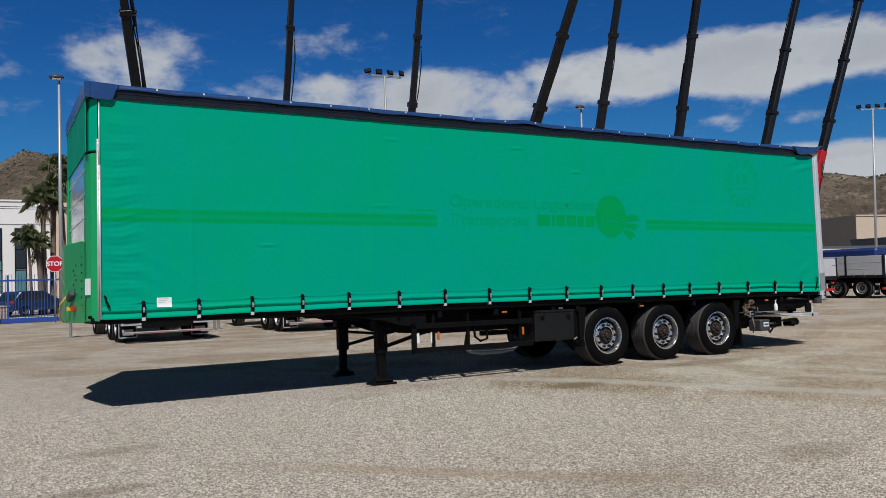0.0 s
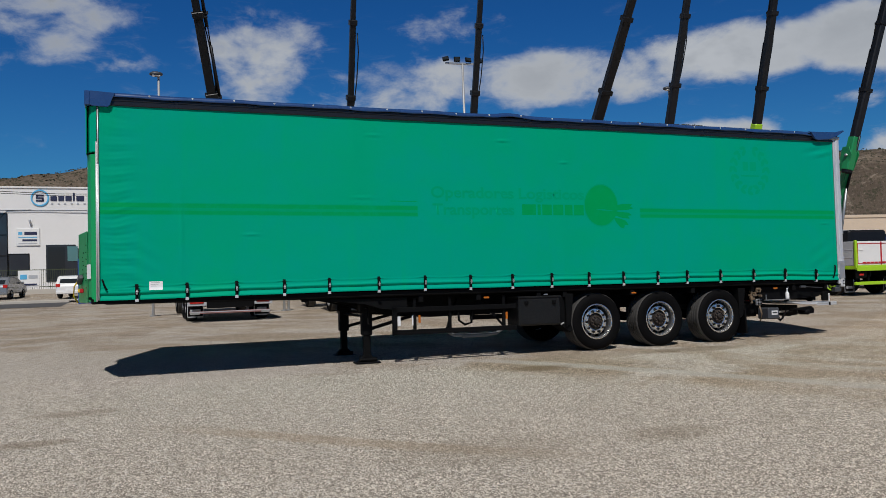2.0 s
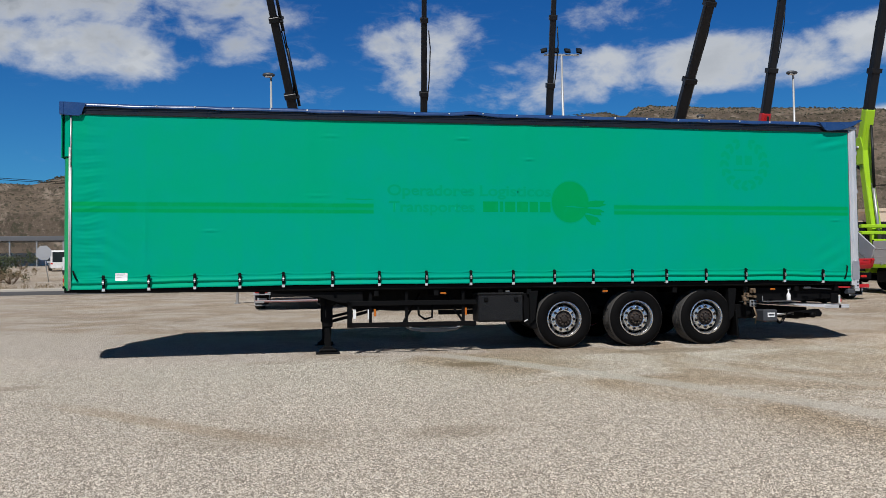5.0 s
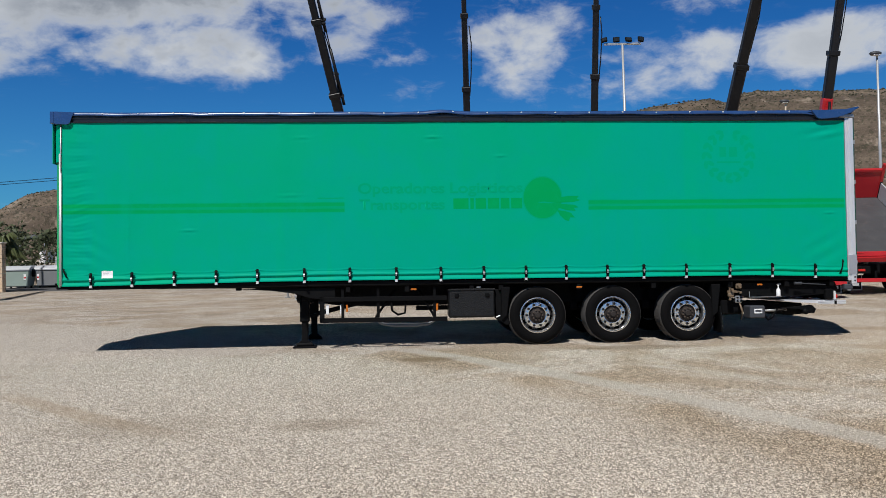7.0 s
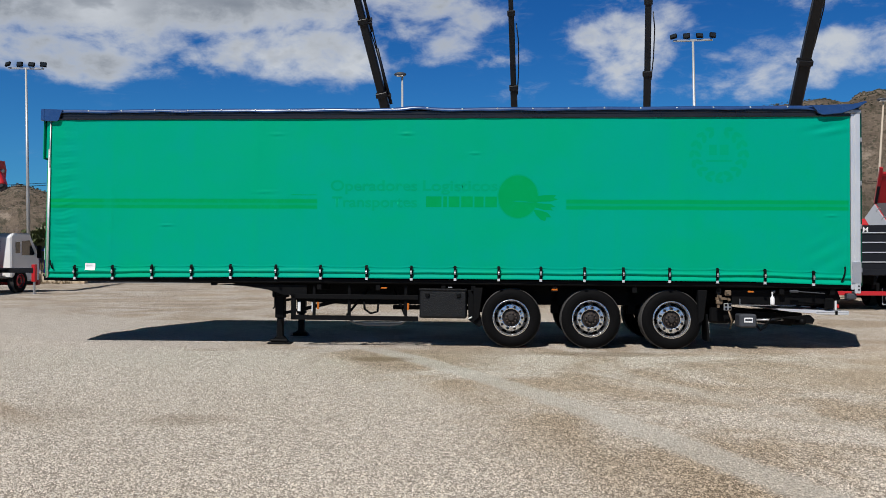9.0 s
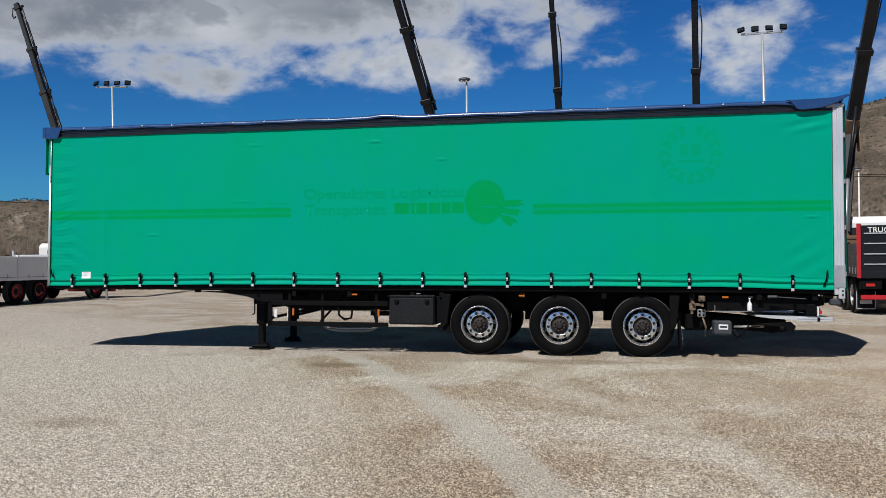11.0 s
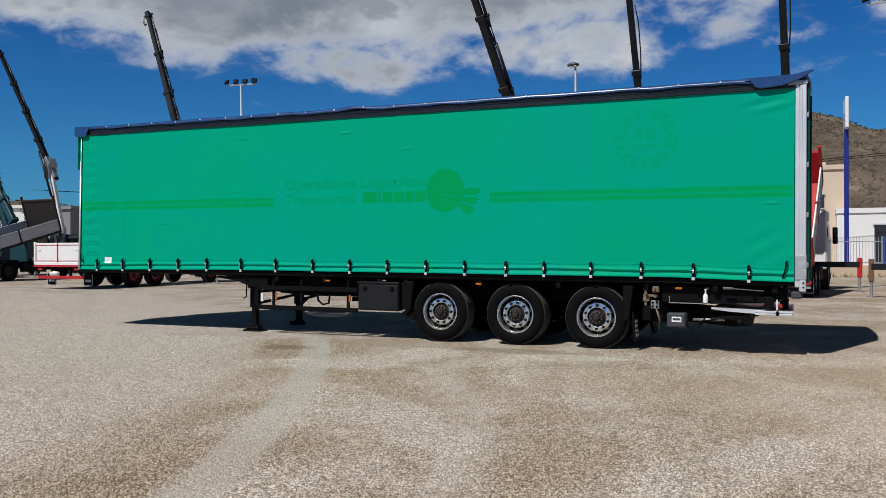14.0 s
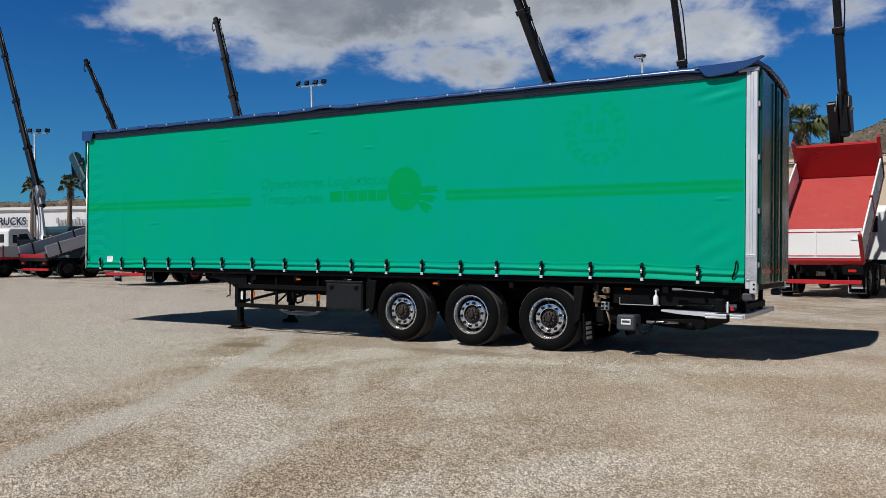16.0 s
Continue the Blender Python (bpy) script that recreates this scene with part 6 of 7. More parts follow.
part("load_cover", box(-1.2, 1.2, 2.4, 4.0, 2.0, 2.75, 0.10), "boom", r, "black load cover")
crane(r, (33.55, 19.2, 2.9), (33.2, 17.6, 6.4), (35.5, 15.5, 19.0), "dark_green", "boom", width=0.36, joint_up=0.9)
r = lorry("crane lorry with a red crane, grey dropsides and blue cover", 37.6, 13.2, 6.2, bumper="red")
bed(r, 6.0, "bed_dark", "body_grey", "boom", "white", "boom", 1.5, 0.95, panels=3)
part("load_cover", box(-1.2, 1.2, 0.4, 5.7, 1.95, 2.45, 0.12), "blue_cover", r, "dark blue load cover")
crane(r, (37.95, 18.6, 2.9), (37.1, 17.3, 6.2), (40.5, 15.5, 19.0), "red", "boom", width=0.37, joint_up=1.6)

# lorries beyond the trailer's front
r = lorry("white crane lorry with white dropsides, red trim and red wheels", -13.5, 11.6, 6.0, kit=KIT_RED, bumper="red", front="red", cab_low=True, axles=(2.9, 4.2))
bed(r, 5.8, "bed_dark", "white", "white", "white", "body_grey", 0.9, 0.80, border="red", zf=1.06)
part("bed_stripe", box(-1.28, 1.28, -0.012, 0.0, 0.90, 0.98), "red", r)
crane(r, (-13.2, 18.2, 2.0), (-12.65, 18.4, 5.0), (-17.25, 20.7, 13.75), "red", "boom", arm="boom", width=0.31, leg_reach=2.3, ram_side=True)
part("tow_coupling", tube(bmesh.new(), [(-0.2, -0.1, 0.62), (0, -0.16, 0.66), (0.2, -0.1, 0.62)], 0.09, 8), "white", r, smooth=True)
r = lorry("crane lorry with a raised grey dropside bed and dark headboard", -24.9, 15.05, 5.6, cab="boom", bumper="red", cab_low=True, kit=KIT_DARK, turn=-3)
bed(r, 5.9, "bed_dark", "body_grey", "boom", "red", "hub", 1.75, 0.62, 16, zf=1.1, panels=3, cuts=((0.10, 0.82), (0.94, 3.34), (3.48, 5.80)), rear_h=0.2)
crane(r, (-24.5, 21.75, 2.9), (-25.5, 21.8, 6.4), (-27.95, 20.6, 12.75), "steel", "boom", arm="white", width=0.27, arm_w=0.24, ram_side=True)
r = lorry("crane lorry with a teal crane and grey bed", -29.5, 13.0, 5.2, cab="teal", bumper="red", kit=KIT_DARK)
bed(r, 5.0, "bed_dark", "body_grey", "red", "body_grey", "boom", 1.0, 0.6)
crane(r, (-30.3, 19.3, 2.4), (-31.2, 19.6, 4.9), (-36.5, 20.0, 17.0), "steel", "boom", arm="white", width=0.33, arm_w=0.22, ram_side=True)
r = lorry("crane lorry with a folded teal crane", -32.2, 19.0, 4.6, cab="teal", bumper="red", kit=KIT_DARK)
bed(r, 4.4, "bed_dark", "body_grey", "boom", "body_grey", "boom", 0.9, 0.6)
crane(r, (-32.8, 25.2, 2.6), (-35.4, 25.3, 7.5), (-32.3, 25.0, 3.4), "teal", "teal", width=0.55, sections=3, ram_side=True)
r = lorry("white lorry with a dark load bed", -37.5, 14.5, 5.0, cab="white", bumper="red")
bed(r, 4.8, "bed_dark", "boom", "red", "boom", "boom", 0.9, 0.5)

# ---- masts and signs ----
def mast(x, y, h, heads, lean=(0.0, 0.0), mat="pole", label="", yaw=0.0, r=0.11):
    root = thing("floodlight_mast" if heads > 1 else "street_lamp", label or "tall grey steel lamp mast", "lamp post", "yard lamp masts", m=Matrix.Translation((x, y, 0)))
    top = Vector((lean[0], lean[1], h))
    part("pole", rod(bmesh.new(), (0, 0, 0), top, r, r * 0.5, 16), mat, root, smooth=True)
    part("base_plate", box(-0.25, 0.25, -0.25, 0.25, 0.0, 0.06, 0.01), "steel", root)
    turn = Matrix.Translation(top) @ Matrix.Rotation(radians(yaw), 4, "Z")
    if heads > 1:
        half = 0.24 * heads
        part("crossbar", box(-half, half, -0.05, 0.05, -0.05, 0.05, 0.01), "steel", root, m=turn)
        for i in range(heads):
            cx = -half + 2 * half * i / (heads - 1)
            hm = turn @ Matrix.Translation((cx, -0.05, 0.22)) @ Matrix.Rotation(radians(-28 + 20 * (i % 2)), 4, "X") @ Matrix.Rotation(radians((i - 1.5) * 14), 4, "Z")
            lamp = part("floodlight", box(-0.17, 0.17, -0.05, 0.07, -0.14, 0.14, 0.03), "chassis", root, m=hm)
            part("lens", box(-0.13, 0.13, -0.062, -0.052, -0.10, 0.10, 0.004), "glass", lamp)
    else:
        bm = bmesh.new()
        bmesh.ops.create_icosphere(bm, subdivisions=2, radius=1.0, matrix=Matrix.Diagonal((0.36, 0.24, 0.14, 1)))
        lamp = part("lamp_head", bm, "grey_plastic", root, m=turn @ Matrix.Translation((-0.12, -0.05, 0.1)), smooth=True)
        part("lens", box(-0.2, 0.2, -0.18, 0.1, -0.13, -0.08, 0.03), "paper", lamp)
    return root


mast(-18.3, 30.2, 12.0, 4, (-0.25, 0), yaw=8)
mast(2.15, 33.5, 11.95, 1, (0.0, 0.0))
mast(17.75, 28.6, 12.4, 4, (-0.25, -0.2), yaw=-4)
mast(33.0, 31.2, 12.3, 1, (-0.3, -0.3))
mast(33.2, 44.5, 12.2, 1, (0.9, 0.3), mat="pole_tan")
mast(55.4, 26.0, 13.1, 4, (0.5, 0.0), yaw=-40)
mast(-44.3, 43.6, 10.7, 1, mat="pole", r=0.09)
mast(-40.5, 25.4, 10.0, 4, yaw=30)
mast(24.5, 48.0, 10.0, 1, mat="facade_white")
mast(31.0, 62.0, 9.0, 1, mat="facade_white", r=0.1)
for px_, h_ in ((21.9, 8.4), (22.9, 9.4), (24.6, 8.8)):
    fp = thing("flagpole", "slender white flagpole behind the boundary wall", "flagpole", "flagpoles", m=Matrix.Translation((px_, 60.0, ground_height(px_, 60.0))))
    part("pole", rod(bmesh.new(), (0, 0, 0), (0, 0, h_), 0.08, 0.045, 10), "facade_white", fp, smooth=True)
    part("base_plate", box(-0.2, 0.2, -0.2, 0.2, 0.0, 0.05, 0.01), "steel", fp)

root = thing("stop_sign", "red octagonal stop sign on a grey post", "traffic sign", m=Matrix.Translation((1.86, 33.4, 0)))
part("post", rod(bmesh.new(), (0, 0, 0), (0, 0, 3.1), 0.035, n=10), "steel", root, smooth=True)
oct_pts = [(0.42 * math.cos(radians(22.5 + 45 * i)), 2.85 + 0.42 * math.sin(radians(22.5 + 45 * i))) for i in range(8)]
part("sign_rim", prism(bmesh.new(), oct_pts, -0.06, -0.04, "y"), "paper", root)
part("sign_face", prism(bmesh.new(), [(x * 0.93, 2.85 + (z - 2.85) * 0.93) for x, z in oct_pts], -0.068, -0.062, "y"), "red", root)
letters("STOP", 0.30, "paper", "sign_lettering", root, Matrix.Translation((-0.36, -0.075, 2.75)), None, "", 0.008, 0.72)

root = thing("road_sign", "octagonal road sign seen from behind on a leaning post", "traffic sign", m=Matrix.Translation((-16.2, 56.0, 0.15)))
part("post", rod(bmesh.new(), (0.25, 0, 0), (-0.15, 0, 2.6), 0.04, n=10), "steel", root, smooth=True)
part("panel", prism(bmesh.new(), [(-0.1 + 0.62 * math.cos(radians(22.5 + 45 * i)), 2.35 + 0.62 * math.sin(radians(22.5 + 45 * i))) for i in range(8)], -0.07, -0.05, "y"), "pole", root)

root = thing("advertising_pole", "blue steel sign pole with a narrow white sign box", "sign pole", m=Matrix.Translation((16.25, 38.0, 0)))
part("pole", box(-0.12, 0.12, -0.10, 0.10, 0.0, 9.0, 0.02), "pole_blue", root)
part("foot_plate", box(-0.5, 0.5, -0.4, 0.4, 0.0, 0.12, 0.03), "pole_blue", root)
part("sign_box", box(-0.09, 0.09, -1.0, 1.0, 8.1, 9.8, 0.03), "white", root)

# ---- road, kerbs, boundary walls and gate ----
def strip(name, x0, x1, y0, y1, z, mat, label, cat):
    ob = sheet(name, 60, 6, lambda u, v: Vector((x0 + (x1 - x0) * u, y0 + (y1 - y0) * v, z + ground_height(0, y0 + (y1 - y0) * v))), mat, None, True)
    return tagged(ob, label, cat, kind="structure")


strip("road", -90, -2.6, 31.6, 38.0, 0.012, "asphalt", "dark asphalt road outside the yard gate", "road")
strip("road_side", -2.6, 90, 39.5, 46.0, 0.012, "asphalt", "dark asphalt road behind the boundary wall", "road")
for x0, x1, y in ((-90, -2.6, 38.0), (-2.6, 70, 39.3)):
    bm = box(x0, x1, y, y + 0.25, -0.02, 0.15, 0.02)
    tagged(part("kerb", bm, "kerb", None), "pale concrete kerb along the road", "kerb", kind="structure")
strip("pavement", -90, 60, 38.25, 41.0, 0.10, "kerb", "pale concrete pavement beyond the road", "pavement").location.z = -0.005


def wall_run(name, x0, x1, y, h, t, label):
    return tagged(part(name, box(x0, x1, y - t / 2, y + t / 2, -0.05, h, 0.03), "stone", None), label, "wall", kind="structure")


wall_run("wall_north_1", -60, -15.76, 31.0, 0.55, 0.3, "low ochre rendered boundary wall")
wall_run("wall_north_2", 3.0, 60, 37.0, 0.62, 0.35, "low ochre rendered boundary wall")


def fence_panel(x0, y, length, h, z0, mat, label, step=0.14, group="fence panels", tip=0.12):
    root = thing("fence_panel", label, "fence", group, m=Matrix.Translation((x0, y, z0)))
    for z in (0.12, h - 0.25):
        part("rail", box(0, length, -0.02, 0.02, z, z + 0.05, 0.004), mat, root)
    bar = finish(rod(bmesh.new(), (0, 0, 0.0), (0, 0, h + tip - 0.1), 0.014, 0.010, 6), "bar", mat)
    for i in range(int(length / step)):
        part("bar", bar, mat, root, m=Matrix.Translation((step * (i + 0.5), 0, 0)))
    for x in (0.0, length):
        part("fence_post", box(x - 0.035, x + 0.035, -0.035, 0.035, 0.0, h + 0.05, 0.006), mat, root)
    return root


for i in range(5):
    fence_panel(-15.85 - 2.6 * (i + 1), 31.0, 2.45, 1.55, 0.55, "chassis" if i else "pole_blue", "dark steel railing on the boundary wall" if i else "blue steel railing on the boundary wall", 0.16)
for i in range(6):
    fence_panel(10.2 + 2.6 * i, 37.0, 2.5, 1.5, 0.62, "fence_blue" if i % 2 else "steel", "blue and white steel railing on the boundary wall", 0.15)


def pillar(x, y, h, w=0.5):
    root = thing("gate_pillar", "ochre block gate pillar with a flat cap", "pillar", "gate pillars", m=Matrix.Translation((x, y, 0)))
    rows = int(h / 0.2)
    blk = finish(box(-w / 2, w / 2, -w / 2, w / 2, 0.006, 0.194, 0.008), "block", "brick")
    for k in range(rows):
        part("block", blk, "brick", root, m=Matrix.Translation((0, 0, 0.2 * k)))
    part("pillar_cap", box(-w / 2 - 0.05, w / 2 + 0.05, -w / 2 - 0.05, w / 2 + 0.05, 0.2 * rows, 0.2 * rows + 0.08, 0.02), "kerb", root)


pillar(-15.65, 31.0, 2.6, 0.42)
pillar(-1.35, 36.2, 2.6)
pillar(-0.3, 34.9, 0.8, 0.4)

root = thing("sliding_gate", "blue steel sliding gate with spiked vertical bars", "gate", m=Matrix.Translation((-1.9, 34.4, 0)))
for z in (0.06, 2.05):
    part("rail", box(0, 4.6, -0.04, 0.04, z, z + 0.09, 0.01), "fence_blue", root)
part("base_beam", box(0, 4.6, -0.06, 0.06, 0.02, 0.26, 0.01), "fence_blue", root)
bar = finish(rod(bmesh.new(), (0, 0, 0.2), (0, 0, 2.4), 0.016, 0.010, 6), "bar", "fence_blue")
for i in range(32):
    part("bar", bar, "fence_blue", root, m=Matrix.Translation((0.08 + 0.142 * i, 0, 0)))
for x in (0.0, 0.75, 1.75, 4.6):
    part("gate_post", box(x - 0.05, x + 0.05, -0.05, 0.05, 0, 2.35, 0.01), "fence_blue", root)
part("motor_box", box(1.05, 1.35, -0.35, -0.05, 0.15, 0.5, 0.03), "paper", root)

# ---- buildings ----
def window(parent, x0, x1, z0, z1, y, glass="window", fr="chassis", bars=0):
    w = part("window", box(x0, x1, y - 0.05, y - 0.01, z0, z1, 0.01), glass, parent)
    for a, b, c, d in ((x0 - 0.05, x0, z0, z1), (x1, x1 + 0.05, z0, z1), (x0 - 0.05, x1 + 0.05, z1, z1 + 0.05), (x0 - 0.05, x1 + 0.05, z0 - 0.05, z0)):
        part("window_frame", box(a, b, y - 0.09, y - 0.0, c, d, 0.006), fr, w)
    for k in range(bars):
        zz = z0 + (z1 - z0) * (k + 1) / (bars + 1)
        part("glazing_bar", box(x0, x1, y - 0.08, y - 0.045, zz - 0.03, zz + 0.03, 0.004), fr, w)
    return w


root = thing("print_workshop", "white rendered industrial building with a round blue sign", "building")
FY = 64.0
part("wall", box(-10.75, 3.6, FY, FY + 26, 0.3, 8.85, 0.03), "facade_white", root)
part("parapet", box(-10.85, 3.6, FY - 0.08, FY + 26.1, 8.85, 9.0, 0.02), "facade_white", root)
part("facade_ledge", box(-10.75, 3.6, FY - 0.05, FY, 7.0, 7.06, 0.01), "sign_grey", root)
for x0, x1, z0, z1, g_, b_ in ((-9.75, -8.85, 1.5, 6.7, "window", 2), (-0.82, 0.02, 1.6, 6.65, "window", 2), (1.02, 1.78, 1.6, 6.65, "window", 2), (-8.72, -7.25, 1.6, 3.35, "window", 0), (-1.75, -1.0, 5.2, 6.5, "window", 0)):
    window(root, x0, x1, z0, z1, FY, g_, "chassis", b_)
window(root, -0.82, 0.02, 1.6, 4.1, FY - 0.02, "window_teal")
window(root, 1.02, 1.78, 1.6, 3.4, FY - 0.02, "window_teal")
d = part("door", prism(bmesh.new(), [(-5.95, 1.0), (-5.95, 4.1), (-3.7, 4.1), (-2.8, 2.9), (-2.8, 1.0)], FY - 0.06, FY - 0.01, "y"), "window", root, "dark glazed entrance")
part("pane", box(-4.3, -3.5, FY - 0.09, FY - 0.06, 2.7, 3.95), "window_teal", d)
part("pane", box(-5.8, -4.5, FY - 0.09, FY - 0.06, 1.3, 3.9), "glass", d)
# sign: ring and bars stand in for the firm's mark
part("sign_ring", lathe(bmesh.new(), [(0.70, 0.0), (0.70, -0.06), (0.58, -0.06), (0.58, 0.0)], 40, (-6.35, FY - 0.01, 8.05)), "sign_blue", root, "blue ring of the firm's sign")
for x0, x1, z0, z1 in ((-6.65, -6.05, 8.22, 8.34), (-6.65, -6.5, 8.1, 8.3), (-6.65, -6.05, 7.99, 8.11), (-6.2, -6.05, 7.8, 8.05), (-6.65, -6.05, 7.76, 7.88)):
    part("sign_mark", box(x0, x1, FY - 0.06, FY - 0.01, z0, z1, 0.01), "sign_navy", root)
for x0, x1, z1 in ((-5.55, -5.05, 8.22), (-4.95, -4.5, 8.22), (-4.4, -3.92, 8.22), (-3.82, -3.68, 8.5), (-3.55, -2.95, 8.22)):
    part("sign_bar", box(x0, x1, FY - 0.06, FY - 0.01, 7.82, z1, 0.02), "sign_navy", root)
for i in range(6):
    part("sign_bar", box(-5.5 + 0.5 * i, -5.35 + 0.5 * i, FY - 0.04, FY - 0.01, 7.52, 7.64), "sign_grey", root)
letters("ROTULOS", 0.36, "sign_blue", "sign_lettering", root, Matrix.Translation((-2.4, FY - 0.04, 8.15)), None, "", 0.006, 1.5)
letters("IMPRENTA", 0.36, "sign_blue", "sign_lettering", root, Matrix.Translation((-2.4, FY - 0.04, 7.72)), None, "", 0.006, 1.65)
bd = part("sign_board", box(-8.15, -6.4, FY - 0.10, FY - 0.02, 4.05, 5.5, 0.02), "white", root, "white wall sign with small print")
for x0, x1, z0, z1, m_ in ((-8.0, -7.7, 4.95, 5.2, "sign_blue"), (-7.55, -6.6, 4.95, 5.2, "sign_navy"), (-8.0, -6.6, 4.72, 4.78, "sign_blue"), (-7.7, -6.6, 4.42, 4.58, "sign_navy"), (-8.0, -6.6, 4.2, 4.26, "sign_grey")):
    part("print_bar", box(x0, x1, FY - 0.115, FY - 0.10, z0, z1), m_, bd)
bm = tube(bmesh.new(), [(-10.7, FY - 0.06, 6.2), (-10.2, FY - 0.06, 6.2), (-10.1, FY - 0.06, 6.85), (-6, FY - 0.06, 6.9), (-2.2, FY - 0.06, 6.8), (-2.0, FY - 0.06, 6.5), (-1.95, FY - 0.06, 2.0)], 0.025, 6)
part("conduit", bm, "sign_grey", root, smooth=True)
tube_bm = tube(bmesh.new(), [(-10.7, FY - 0.06, 3.6), (-10.0, FY - 0.06, 3.65), (-9.95, FY - 0.06, 2.6)], 0.025, 6)
part("conduit", tube_bm, "sign_grey", root, smooth=True)
part("wall_lamp", box(-7.2, -7.05, FY - 0.35, FY - 0.05, 6.0, 6.2, 0.03), "sign_grey", root)
part("wall_lamp", box(-0.5, -0.3, FY - 0.35, FY - 0.05, 6.9, 7.05, 0.03), "sign_grey", root)

fence = thing("garden_fence", "low green railing before the white building", "fence", m=Matrix.Translation((-9.5, 55.0, ground_height(0, 55))))
part("plinth", box(0, 9.5, -0.1, 0.1, -0.1, 0.35, 0.02), "kerb", fence)
for z in (0.5, 1.75):
    part("rail", box(0, 9.5, -0.02, 0.02, z, z + 0.05), "shrub", fence)
bar = finish(rod(bmesh.new(), (0, 0, 0.35), (0, 0, 1.85), 0.014, n=6), "bar", "shrub")
for i in range(63):
    part("bar", bar, "shrub", fence, m=Matrix.Translation((0.08 + 0.15 * i, 0, 0)))
bn = thing("banner", "white printed banner tied to a railing", "banner", m=Matrix.Translation((-6.35, 54.85, ground_height(0, 55))))
part("cloth", box(-0.7, 0.7, -0.03, 0.0, 0.5, 1.75, 0.01), "white", bn)
for x0, x1, z0, z1, m_ in ((-0.55, -0.1, 1.1, 1.45, "sign_blue"), (0.0, 0.6, 1.15, 1.4, "sign_grey"), (-0.55, 0.55, 0.65, 0.78, "sign_navy")):
    part("print_bar", box(x0, x1, -0.045, -0.03, z0, z1), m_, bn)


def hall(name, label, pts, h, mat, roof="roof_dark", zb=0.0, windows=()):
    """A building on a plan outline with a shallow roof edge."""
    root = thing(name, label, "building")
    part("wall", prism(bmesh.new(), pts, zb, h, "z"), mat, root)
    cx, cy = sum(p[0] for p in pts) / len(pts), sum(p[1] for p in pts) / len(pts)
    part("roof", prism(bmesh.new(), [(cx + (x - cx) * 1.02, cy + (y - cy) * 1.02) for x, y in pts], h, h + 0.35, "z"), roof, root)
    for (x, y), (ux, uy), w, z0, z1, mt in windows:
        ang = math.degrees(math.atan2(uy, ux))
        wd = part("window", box(-w / 2, w / 2, -0.08, 0.04, z0, z1, 0.01), mt, root, m=Matrix.Translation((x, y, 0)) @ Matrix.Rotation(radians(ang), 4, "Z"))
        part("window_frame", box(-w / 2 - 0.08, w / 2 + 0.08, -0.1, 0.02, z1, z1 + 0.1, 0.01), "sign_grey", wd)
        part("window_sill", box(-w / 2 - 0.08, w / 2 + 0.08, -0.16, 0.02, z0 - 0.1, z0, 0.01), "sign_grey", wd)
    return root


side = Vector((-13, 34, 0)).normalized()
hall("warehouse", "long low white warehouse with a dark roof edge", [(-10.8, 66.2), (-23.5, 100.0), (-5, 100), (-5, 90.2), (-10.8, 90.2)], 5.9, "facade_white", zb=0.2,
     windows=[((-10.8 + side.x * d_, 66.2 + side.y * d_), (side.x, side.y) if False else (-side.x, -side.y), 1.6, 2.4, 3.9, m_) for d_, m_ in ((4, "sign_grey"), (7.5, "sign_grey"), (13, "sign_grey"), (20, "sign_grey"), (28, "bin_green"))])
for pts in ([(-10.9, 65.9, 6.2), (-10.2, 63.95, 6.3), (-9.3, 63.95, 6.4), (-8.8, 63.95, 7.0), (-7.0, 63.95, 7.05)], [(-10.5, 63.95, 1.2), (-10.5, 63.95, 4.6), (-10.1, 63.95, 4.9), (-9.9, 63.95, 3.4)], [(-10.8, 66.0, 4.9), (-13.0, 71.8, 5.1), (-15.0, 77.0, 4.7), (-18.0, 85.0, 5.0)], [(-10.8, 66.0, 4.2), (-12.0, 69.0, 3.6), (-13.0, 71.8, 4.6)]):
    cb_ = thing("facade_cable", "thin black cable fixed along a white facade", "cable", "facade cables")
    part("wire", tube(bmesh.new(), pts, 0.022, 5), "chassis", cb_)
hall("orange_house", "small orange rendered building with a flat roof", [(-26.4, 100), (-23.9, 100.3), (-23.9, 108), (-26.4, 108)], 5.0, "facade_orange", roof="facade_grey", zb=0.2, windows=[((-25.2, 99.95), (1, 0), 0.7, 2.8, 4.0, "white")])
can = thing("open_shelter", "long dark-roofed shelter on posts beyond the street", "shelter", m=Matrix.Translation((-46, 112, 0)))
part("roof", box(-6, 17, 0, 9, 5.0, 5.7, 0.05), "roof_dark", can)
part("wall", box(-6, 17, 8.0, 8.4, 0.5, 3.4, 0.05), "facade_white", can)
for i in range(7):
    part("post", box(-5.5 + 3.6 * i, -5.3 + 3.6 * i, 0.2, 0.4, 0.5, 5.0), "steel", can)
hall("cream_building", "cream rendered industrial building beside a white one", [(3.62, 64.3), (16, 64.3), (16, 88), (3.62, 88)], 8.5, "facade_cream", roof="facade_cream", zb=0.2)
hall("cream_house", "tall cream rendered building beside a white lean-to", [(8.5, 56), (17.3, 56), (17.3, 70), (8.5, 70)], 7.5, "facade_cream", roof="facade_cream", zb=0.2, windows=[((14.6, 55.95), (1, 0), 2.2, 4.6, 5.6, "window")])
hall("white_outbuilding", "low white outbuilding with a dark doorway", [(16.5, 54), (21.4, 54), (21.4, 64), (16.5, 64)], 4.1, "facade_white", roof="facade_white", zb=0.1, windows=[((19.6, 53.95), (1, 0), 1.35, 0.5, 3.2, "window")])
